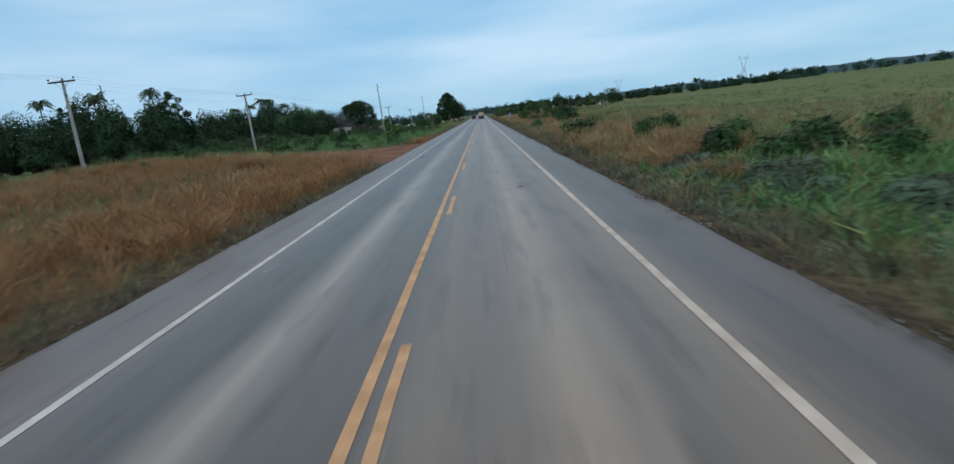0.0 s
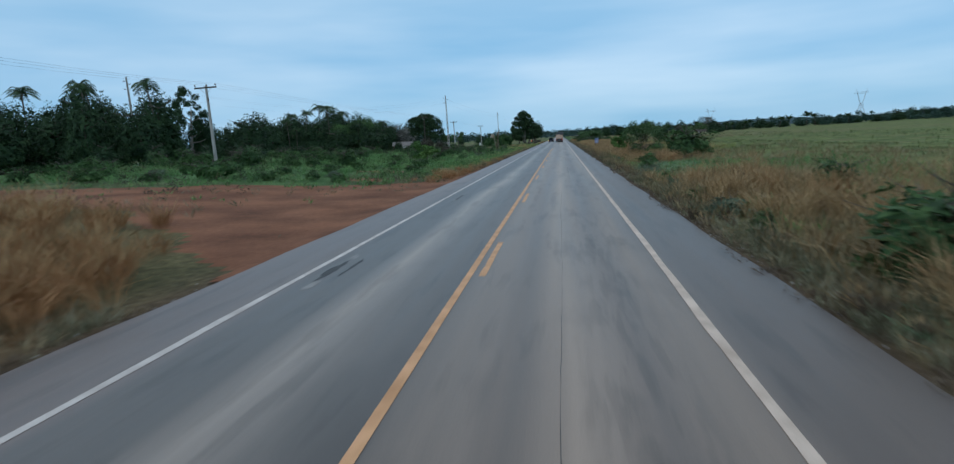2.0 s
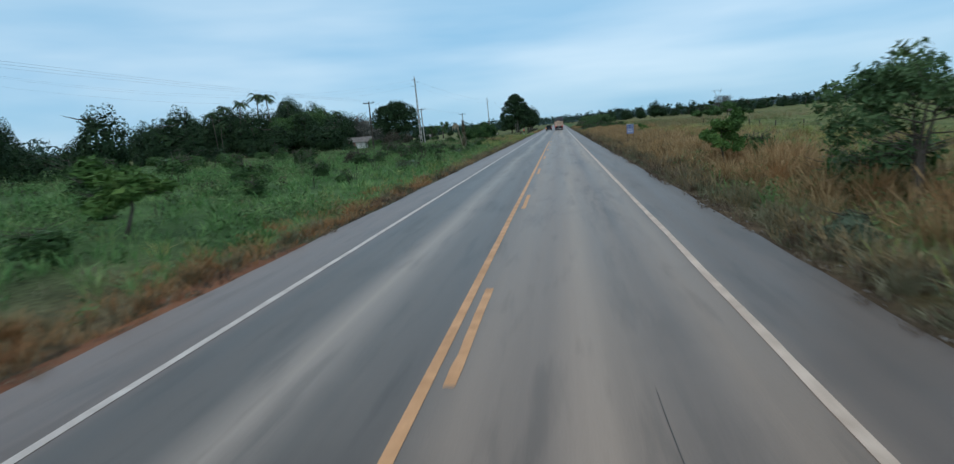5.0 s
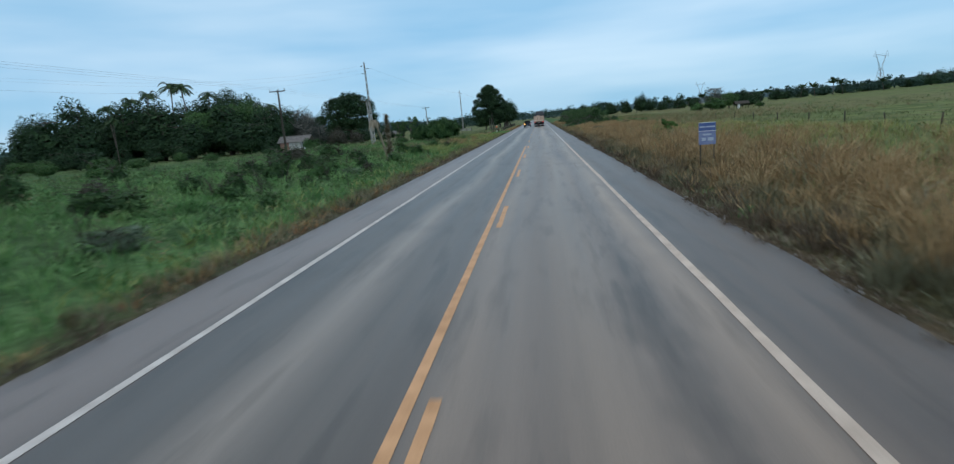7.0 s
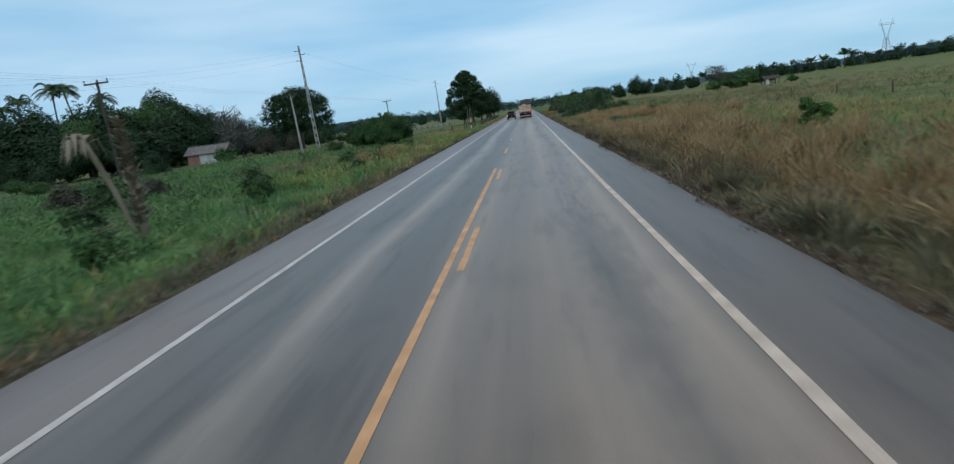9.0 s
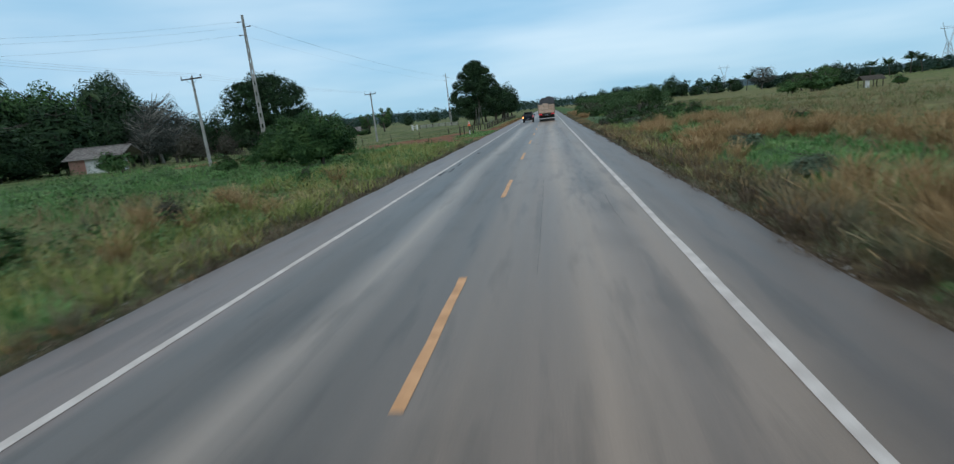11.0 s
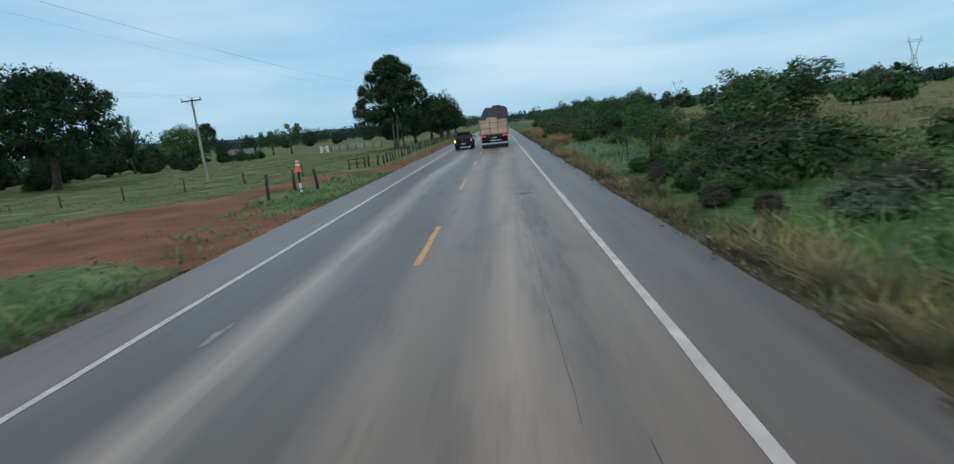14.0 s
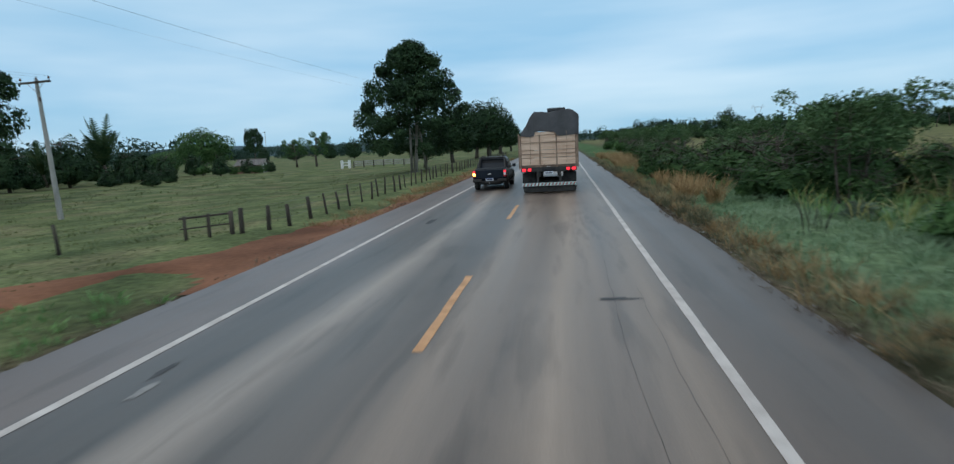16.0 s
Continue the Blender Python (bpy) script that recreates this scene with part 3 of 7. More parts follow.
for i, (x, y, rx, ry) in enumerate([(2.5, 212.72, 0.17, 0.17), (-3.0, 35.4, 0.08, 0.3), (-3.1, 38.0, 0.07, 0.3), (-2.9, 49.6, 0.06, 0.35), (-2.95, 186.0, 0.10, 0.3), (-2.85, 66.6, 0.05, 0.3), (-3.1, 8.0, 0.07, 0.25), (3.9, 48, 0.10, 0.2), (-2.3, 201, 0.06, 0.4), (-2.8, 226.8, 0.06, 0.22)]):
    blotch("worn_spot", x, y, rx, ry, M_PALE, "pale worn spot in the asphalt", 80 + i, 0.0045, 0.3)
for y in (50.67, 174.2):
    blotch("line_break", -3.5, y, 0.10, 0.06, M_TAR, "dark break across the worn edge line", int(y), 0.008, 0.2)


def dirt_sheet(outline, seed, label, lift=0.035):
    """Bare soil draped over the ground inside a rough outline."""
    rng = np.random.default_rng(seed)
    poly = np.array(outline, float)
    x0, y0 = poly.min(0)
    x1, y1 = poly.max(0)
    xs, ys = np.arange(x0, x1 + 0.5, 0.5), np.arange(y0, y1 + 0.5, 0.5)
    gx, gy = np.meshgrid(xs, ys)
    px, py = gx + 0.7 * ripple(gx * 3, gy * 3), gy + 0.7 * ripple(gy * 3.3, gx * 2.7)
    inside = np.zeros(px.shape, bool)
    for (ax, ay), (bx, by) in zip(poly, np.roll(poly, -1, 0)):
        hit = ((ay > py) != (by > py)) & (px < (bx - ax) * (py - ay) / (by - ay + 1e-9) + ax)
        inside ^= hit
    idx = -np.ones(px.size, int)
    cells = inside[:-1, :-1] & inside[1:, :-1] & inside[:-1, 1:] & inside[1:, 1:]
    r, c = np.nonzero(cells)
    w = len(xs)
    quad = np.stack([r * w + c, r * w + c + 1, (r + 1) * w + c + 1, (r + 1) * w + c], 1)
    used = np.unique(quad)
    idx[used] = np.arange(len(used))
    X, Y = gx.ravel()[used], gy.ravel()[used]
    X = X + rng.normal(0, 0.06, len(X))
    many = np.bincount(idx[quad].ravel(), minlength=len(used))
    Z = np.minimum(ground_z(X, Y) + lift + 0.02 * ripple(X * 5, Y * 5), np.where(np.abs(X) < 5.4, -0.02, 9))
    Z = np.where((many < 4) & (np.abs(X) > 5.6), ground_z(X, Y) - 0.05, Z)
    tagged(new("dirt_patch", mesh_of("dirt_patch", np.stack([X, Y, Z], 1), idx[quad], M_DIRT, True)), label, "dirt", kind="structure")


dirt_sheet([(-4.3, 34.5), (-8, 38), (-13, 42.5), (-17, 46), (-27, 48), (-36, 49.5), (-36, 54), (-22, 57.5), (-15.7, 59.5), (-10, 60.5), (-8.6, 63), (-7.8, 68), (-6.7, 74), (-5.9, 80), (-4.3, 84)], 1, "bare red dirt clearing beside the road")
dirt_sheet([(-9.6, 63), (-12, 62.4), (-15, 64.6), (-13.5, 67.5), (-9.8, 66.2)], 4, "small bare brown patch in the grass")
dirt_sheet([(-9, 71.5), (-13, 71), (-18, 74), (-13, 76), (-9.5, 74.6)], 5, "small bare brown patch in the grass")
dirt_sheet([(-4.3, 206), (-9, 206.5), (-15, 198.5), (-24, 201), (-38, 205), (-36, 213), (-21, 217), (-13.5, 224), (-12.4, 230), (-9.6, 235), (-8.2, 239), (-7.2, 246), (-6.4, 256), (-4.3, 262), (-4.3, 231), (-7.2, 232.6), (-9.2, 227), (-9.4, 219), (-4.3, 215)], 2, "red dirt farm track leaving the road")
dirt_sheet([(-4.3, 262), (-7.2, 255), (-6.4, 300), (-4.3, 300)], 3, "narrow strip of bare red dirt along the asphalt")


def edge_gravel():
    """Loose pale stones and crumbs of asphalt lying along the road's edges."""
    rng = np.random.default_rng(12)
    n = 1500
    right = rng.uniform(size=n) < 0.65
    x = np.where(right, 5.17 + rng.gamma(1.3, 0.13, n), -5.17 - rng.gamma(1.3, 0.16, n))
    y = rng.uniform(-10, 300, n)
    r = rng.uniform(0.012, 0.035, n)
    octa = np.array([(1, 0, 0), (0, 1, 0), (-1, 0, 0), (0, -1, 0), (0, 0, 0.8), (0, 0, -0.6)])
    v = octa[None] * r[:, None, None] * rng.uniform(0.6, 1.4, (n, 6, 1))
    v = v + np.stack([x, y, ground_z(x, y) + r * 0.5], 1)[:, None]
    f = np.array([(0, 1, 4), (1, 2, 4), (2, 3, 4), (3, 0, 4), (1, 0, 5), (2, 1, 5), (3, 2, 5), (0, 3, 5)])
    f = (f[None] + 6 * np.arange(n)[:, None, None]).reshape(-1, 3)
    tagged(new("gravel", mesh_of("gravel", v.reshape(-1, 3), f, M_PALE)), "loose pale stones along the asphalt's edges", "gravel", kind="stuff")


edge_gravel()


# ---- trees and shrubs ----
def leaf_cloud(centres, radii, per, size, rng, up=0.3, squash=1.0):
    """Small leaves in clumps round the given centres: pointed, each its own turn."""
    c = np.repeat(np.asarray(centres, float), per, 0)
    r = np.repeat(np.asarray(radii, float), per)
    n = len(c)
    d = rng.normal(size=(n, 3))
    d /= np.linalg.norm(d, axis=1)[:, None]
    p = c + d * (r * rng.uniform(0.45, 1.0, n) ** 0.6)[:, None] * (1, 1, squash)
    nrm = rng.normal(size=(n, 3)) * 0.8 + d * 0.6 + (0, 0, up)
    nrm /= np.linalg.norm(nrm, axis=1)[:, None]
    t = np.cross(nrm, rng.normal(size=(n, 3)))
    t /= np.linalg.norm(t, axis=1)[:, None]
    b = np.cross(nrm, t)
    s = size * rng.uniform(0.6, 1.35, n)[:, None]
    verts = np.stack([p - t * s, p + b * s * 0.7, p + t * s], 1).reshape(-1, 3)
    return verts, np.arange(3 * n).reshape(-1, 3)


def lobed_crown(seed, height, crown_r, crown_low, leaves, fill, leaf, lobes=26, deep=0.30, narrow=0.42, waist=0.42, rough=0.55):
    """A closed crown of small leaves bulging in lobes, with larger leaves inside that keep the light out."""
    rng = np.random.default_rng(seed)
    tall = height - crown_low

    def ways(n):
        d = rng.normal(size=(n, 3))
        return d / np.linalg.norm(d, axis=1)[:, None]

    hub, amp = ways(lobes), rng.uniform(rough, 1.0, lobes)

    def at(d, depth):
        near = np.exp(-((1 - d @ hub.T) / narrow**2 * 2)) * amp
        reach = (1 - deep + deep * near.max(1)) * depth
        z = np.where(d[:, 2] > 0, d[:, 2] * (1 - waist) * tall, d[:, 2] * waist * tall)
        return np.stack([d[:, 0] * crown_r * reach, d[:, 1] * crown_r * reach, crown_low + waist * tall + z * reach], 1)

    def cards(pts, d, size, loose):
        n = len(pts)
        nrm = rng.normal(size=(n, 3)) * loose + d * 0.7 + (0, 0, 0.35)
        nrm /= np.linalg.norm(nrm, axis=1)[:, None]
        t = np.cross(nrm, ways(n))
        t /= np.linalg.norm(t, axis=1)[:, None] + 1e-9
        b = np.cross(nrm, t)
        q = size * rng.uniform(0.6, 1.4, n)[:, None]
        return np.stack([pts - t * q, pts + b * q * 0.75, pts + t * q], 1).reshape(-1, 3)

    d_in, d_out = ways(fill), ways(leaves)
    inner = cards(at(d_in, rng.uniform(0.62, 0.86, fill)), d_in, leaf * 3.0, 0.35)
    outer = cards(at(d_out, 1.04 - 0.22 * rng.uniform(0, 1, leaves) ** 1.6), d_out, leaf, 0.8)
    verts = np.concatenate([inner, outer])
    return verts, np.arange(len(verts)).reshape(-1, 3)


def grow(seed, height, trunk_r, crown_r, crown_low, shape="round", limbs=7, clumps=26, per=70, leaf=0.22, lean=0.05, stems=1, core=12, inner=1.7):
    """Trunk, limbs and leaf clumps of one broadleaf tree, as two meshes."""
    rng = np.random.default_rng(seed)
    wood, tips = [], []
    for s in range(stems):
        a0 = rng.uniform(0, 6.28)
        base = np.array([math.cos(a0), math.sin(a0), 0]) * (0.0 if stems == 1 else 0.35 * crown_r * rng.uniform(0.35, 0.75))
        top = base + np.array([rng.normal(0, lean) * height, rng.normal(0, lean) * height, height * rng.uniform(0.72, 0.85)])
        mid = base + (top - base) * 0.45 + rng.normal(0, 0.03, 3) * height * (1, 1, 0)
        line = [base, base + (mid - base) * 0.5, mid, mid + (top - mid) * 0.5, top]
        wood.append(tube(line, np.array([1.25, 1.0, 0.8, 0.5, 0.15]) * trunk_r, 7 if trunk_r > 0.1 else 4))
        for k in range(limbs):
            q = rng.uniform(0.35, 0.95)
            i = q * 4
            start = line[int(i)] + (line[min(int(i) + 1, 4)] - line[int(i)]) * (i - int(i))
            a = rng.uniform(0, 6.28)
            reach = crown_r * rng.uniform(0.45, 0.85)
            if shape == "tall":
                reach *= float(np.interp(q, (0.35, 0.6, 0.95), (0.8, 0.55, 0.12)))
            end = start + np.array([math.cos(a) * reach, math.sin(a) * reach, reach * rng.uniform(0.15, 0.7)])
            end[2] = min(end[2], height * 0.94)
            bend = (start + end) / 2 + (0, 0, -0.08 * reach)
            wood.append(tube([start, bend, end], np.array([0.45, 0.28, 0.08]) * trunk_r, 5 if trunk_r > 0.1 else 3))
            tips.append(end)
    zc, zr = (height + crown_low) / 2, (height - crown_low) / 2
    cs, rs = [], []
    for k in range(clumps):
        d = rng.normal(size=3)
        d /= np.linalg.norm(d)
        q = rng.uniform(0.35, 0.92)
        c = np.array([d[0] * crown_r * q, d[1] * crown_r * q, zc + d[2] * zr * q])
        up = (c[2] - crown_low) / (2 * zr)
        if shape == "umbrella":
            c[2] = zc + zr * (0.55 - 0.9 * (np.hypot(c[0], c[1]) / crown_r) ** 2 + rng.uniform(-0.35, 0.25))
        elif shape == "cone":
            c[:2] *= 1.15 - 0.6 * up
        elif shape == "mound":
            u, a = rng.uniform(0, 1), rng.uniform(0, 6.283)
            reach = crown_r * float(np.interp(u, (0, 0.4, 0.75, 1), (1.0, 1.0, 0.88, 0.45))) * math.sqrt(rng.uniform(0.1, 1))
            c = np.array([math.cos(a) * reach, math.sin(a) * reach, crown_low + 0.05 * height + u * (height * 0.9 - crown_low)])
        elif shape == "tall":
            u, a = rng.uniform(0, 1), rng.uniform(0, 6.283)
            reach = crown_r * float(np.interp(u, (0, 0.12, 0.35, 0.6, 0.85, 1), (0.82, 1.0, 0.97, 0.74, 0.44, 0.1))) * math.sqrt(rng.uniform(0.08, 1))
            c = np.array([math.cos(a) * reach, math.sin(a) * reach, crown_low + u * (height * 0.95 - crown_low)])
        cs.append(c)
        rs.append(crown_r * rng.uniform(0.16, 0.38) * (1.0 if shape == "round" else 0.75 if shape == "umbrella" else 0.66))
    for e in tips:
        cs.append(e)
        rs.append(crown_r * rng.uniform(0.16, 0.26))
    # large inner leaves fill the clumps, small ones cover them
    iv, jf = leaf_cloud(cs, np.array(rs) * 0.72, core, leaf * inner, rng, 0.2, 0.8)
    lv, lf = leaf_cloud(cs, rs, per, leaf, rng, 0.35, 0.8)
    lv, lf = np.concatenate([iv, lv]), np.concatenate([jf, lf + len(iv)])
    wv, wf = join(wood)
    return (wv, wf), (lv, lf)


def tree_kind(name, category, label, bark, leaves, lobed=None, **kw):
    (wv, wf), (lv, lf) = grow(**kw)
    if lobed:
        lv, lf = lobed_crown(kw["seed"], kw["height"], kw["crown_r"], kw["crown_low"], **lobed)
    return dict(name=name, category=category, label=label, wood=mesh_of("trunk", wv, wf, bark, True), crown=mesh_of("crown", lv, lf, leaves), h=kw["height"])


def plant(kind, x, y, height, turn=0.0, wide=1.0, label="", group="", sink=0.05):
    """A tree or shrub of a kind, scaled to its height, on the ground."""
    root = thing(kind["name"], label or kind["label"], kind["category"], group)
    part("trunk" if kind["category"] != "shrub" else "stem", kind["wood"], None, root)
    part("crown" if kind["category"] != "shrub" else "foliage", kind["crown"], None, root)
    s = height / kind["h"]
    z = float(ground_z(x, y))
    root.matrix_world = pose(x, y, z - sink, 0, 0, turn) @ Matrix.Diagonal((s * wide, s * wide, s, 1))
    return root


K_ROUND = [tree_kind("broadleaf_tree", "tree", "dense dark green broadleaf tree in the roadside grove", M_BARK, M_DEEP, lobed=dict(leaves=4600, fill=1100, leaf=0.19), seed=11 + i, height=12, trunk_r=0.32, crown_r=4.5, crown_low=1.3, clumps=4, per=4) for i in range(3)]
K_GROVE = [tree_kind("broadleaf_tree", "tree", "dense dark green broadleaf tree leafy almost to the ground", M_BARK, M_DEEP, lobed=dict(leaves=3600, fill=900, leaf=0.215, deep=0.34, waist=0.30), seed=151 + i, height=12, trunk_r=0.26, crown_r=4.7, crown_low=0.2, shape="mound", clumps=4, per=4) for i in range(4)]
K_DOME = tree_kind("great_tree", "tree", "great domed dark green tree towering over the grove", M_BARK, M_DEEP, lobed=dict(leaves=13000, fill=2400, leaf=0.25, lobes=60, narrow=0.3, deep=0.25), seed=161, height=21, trunk_r=0.5, crown_r=8.4, crown_low=1.0, shape="mound", clumps=4, per=4)
K_OPEN = [tree_kind("open_tree", "tree", "tall slender tree with separate leafy tufts", M_PALEBARK, M_DEEP, seed=21 + i, height=14, trunk_r=0.28, crown_r=3.9, crown_low=4.6, shape="mound", limbs=10, clumps=40, per=130, leaf=0.15, lean=0.04, core=26, inner=2.2) for i in range(2)]
K_UMB = tree_kind("spreading_tree", "tree", "large spreading umbrella-crowned tree in the pasture", M_BARK, M_DEEP, seed=31, height=15.5, trunk_r=0.5, crown_r=8.9, crown_low=4.4, shape="mound", limbs=14, clumps=165, per=150, leaf=0.20, core=31, inner=2.4)
K_SMALL = [tree_kind("rounded_tree", "tree", "rounded bright green tree on the pasture's edge", M_BARK, M_LEAF, lobed=dict(leaves=5200, fill=1100, leaf=0.17), seed=41 + i, height=8, trunk_r=0.25, crown_r=4.4, crown_low=0.6, shape="mound", clumps=4, per=4) for i in range(2)]
K_BIG = tree_kind("tall_roadside_tree", "tree", "tall dark tree with several pale trunks beside the road", M_PALEBARK, M_DEEP, seed=57, height=13.8, trunk_r=0.11, crown_r=5.3, crown_low=2.3, shape="tall", limbs=7, clumps=190, per=210, leaf=0.14, core=18, inner=2.4, stems=4, lean=0.035)
K_DRY = tree_kind("bare_grey_tree", "tree", "grey-brown twiggy domed tree", M_PALEBARK, M_GREYCROWN, lobed=dict(leaves=6000, fill=900, leaf=0.12, deep=0.3, lobes=40, narrow=0.3), seed=61, height=11, trunk_r=0.3, crown_r=6.0, crown_low=1.0, limbs=46, clumps=4, per=4)
K_SCRAG = tree_kind("scraggly_tree", "tree", "thin half-bare tree with sparse leaves", M_BARK, M_LEAF, seed=65, height=7.4, trunk_r=0.22, crown_r=3.4, crown_low=3.2, limbs=16, clumps=9, per=120, leaf=0.16)
K_FEATHER = [tree_kind("feathery_tree", "tree", "small feathery roadside tree with thin branches", M_BARK, M_FEATHER, seed=71 + i, height=5, trunk_r=0.07, crown_r=3.0, crown_low=2.0, shape="umbrella", limbs=8, clumps=34, per=115, leaf=0.11, stems=3, core=8) for i in range(2)]
K_SHRUB = [tree_kind("shrub", "shrub", "green leafy shrub in the roadside grass", M_BARK, M_LEAF, lobed=dict(leaves=1300, fill=320, leaf=0.086, deep=0.66, lobes=13, narrow=0.5, waist=0.3, rough=0.25), seed=81 + i, height=2.2, trunk_r=0.05, crown_r=1.5, crown_low=0.05, limbs=7, clumps=4, per=4, stems=3) for i in range(3)]
K_DARKSHRUB = [tree_kind("shrub", "shrub", "dense dark green shrub in the roadside grass", M_BARK, M_THICKET, lobed=dict(leaves=1300, fill=320, leaf=0.086, deep=0.66, lobes=13, narrow=0.5, waist=0.3, rough=0.25), seed=91 + i, height=2.2, trunk_r=0.05, crown_r=1.5, crown_low=0.05, limbs=7, clumps=4, per=4, stems=3) for i in range(2)]
K_HEDGE = [tree_kind("low_crowned_tree", "tree", "dense dark tree leafy down to the ground at the pasture's edge", M_BARK, M_DEEP, lobed=dict(leaves=1900, fill=560, leaf=0.185, deep=0.45, waist=0.25, rough=0.3), seed=141 + i, height=7, trunk_r=0.18, crown_r=3.3, crown_low=0.0, shape="mound", clumps=4, per=4) for i in range(2)]
K_FRESH = tree_kind("sapling", "shrub", "bright green young sapling in the grass", M_BARK, M_FRESH, seed=95, height=2.6, trunk_r=0.05, crown_r=1.0, crown_low=0.5, limbs=8, clumps=18, per=95, leaf=0.10)
K_GREY = tree_kind("shrub", "shrub", "pale grey-green weedy shrub at the verge", M_BARK, M_GREY_LEAF, lobed=dict(leaves=2400, fill=300, leaf=0.045, deep=0.6, lobes=14, narrow=0.5, waist=0.3, rough=0.3), seed=97, height=1.2, trunk_r=0.03, crown_r=1.1, crown_low=0.0, limbs=6, clumps=4, per=4, stems=3)
K_BUSH = tree_kind("large_bush", "shrub", "large leafy green bush beside the road", M_BARK, M_BUSH, lobed=dict(leaves=15000, fill=2600, leaf=0.095, deep=0.4, lobes=40, narrow=0.33), seed=101, height=3.7, trunk_r=0.1, crown_r=3.2, crown_low=0.1, limbs=9, clumps=4, per=4, stems=3)


def palm_kind(seed, height, fronds, reach, leaves, droop=1.0, trunk_r=0.16, label="tall palm with drooping fronds above the grove", fan=False, bark=None, head_at=0.82, rise=(0.2, 1.25), fringe=0.30):
    rng = np.random.default_rng(seed)
    bend = rng.normal(0, 0.05, 2) * height
    ts = np.linspace(0, 1, 7)
    line = [np.array([bend[0] * t * t, bend[1] * t * t, height * head_at * t]) for t in ts]
    wood = tube(line, trunk_r * np.array([1.5, 1.1, 1, 0.95, 0.9, 0.9, 1.1]), 7)
    head = line[-1]
    V, F, n = [], [], 0
    for k in range(fronds):
        a = 6.283 * k / fronds + rng.normal(0, 0.2)
        up = rng.uniform(*rise)
        L = reach * rng.uniform(0.8, 1.1)
        out = np.array([math.cos(a), math.sin(a), 0])
        side = np.array([-math.sin(a), math.cos(a), 0])
        s = np.linspace(0, 1, 19)
        rib = head + out[None] * (L * (0.95 * s))[:, None] * (0.45 + 0.55 * math.cos(up * 0.8)) + np.array([0, 0, 1.0])[None] * (L * (up * s - droop * (0.55 + 0.55 * up) * s**2))[:, None]
        for i in range(len(s) - 1):
            for sg in (-1, 1):
                ll = L * fringe * math.sin(math.pi * (0.12 + 0.85 * s[i])) * rng.uniform(0.8, 1.15)
                p0, p1 = rib[i], rib[i + 1]
                along = (p1 - p0) / (np.linalg.norm(p1 - p0) + 1e-9)
                tip = (p0 + p1) / 2 + side * sg * ll * 0.8 + along * ll * 0.55 - np.array([0, 0, ll * 0.3])
                V += [p0, p1, tip]
                F.append((n, n + 1, n + 2))
                n += 3
    return dict(name="palm_tree", category="palm", label=label, wood=mesh_of("trunk", *wood, bark or M_BARK, True), crown=mesh_of("crown", np.array(V), F, leaves), h=height)


K_PALM = [palm_kind(201 + i, 12, 22, 4.6, M_FROND, 0.4 + 0.1 * i, 0.2, head_at=0.55, rise=(0.4, 1.7), fringe=0.4) for i in range(2)]
K_TALLPALM = [palm_kind(206 + i, 18, 26, 3.5, M_FROND, 0.95, 0.15, head_at=0.89, rise=(0.1, 1.5)) for i in range(3)]
K_LOWPALM = palm_kind(211, 9.5, 20, 4.1, M_FROND, 0.28, 0.24, "stout palm with stiff upright fronds at the pasture's edge", head_at=0.25, rise=(0.8, 2.0), fringe=0.42)


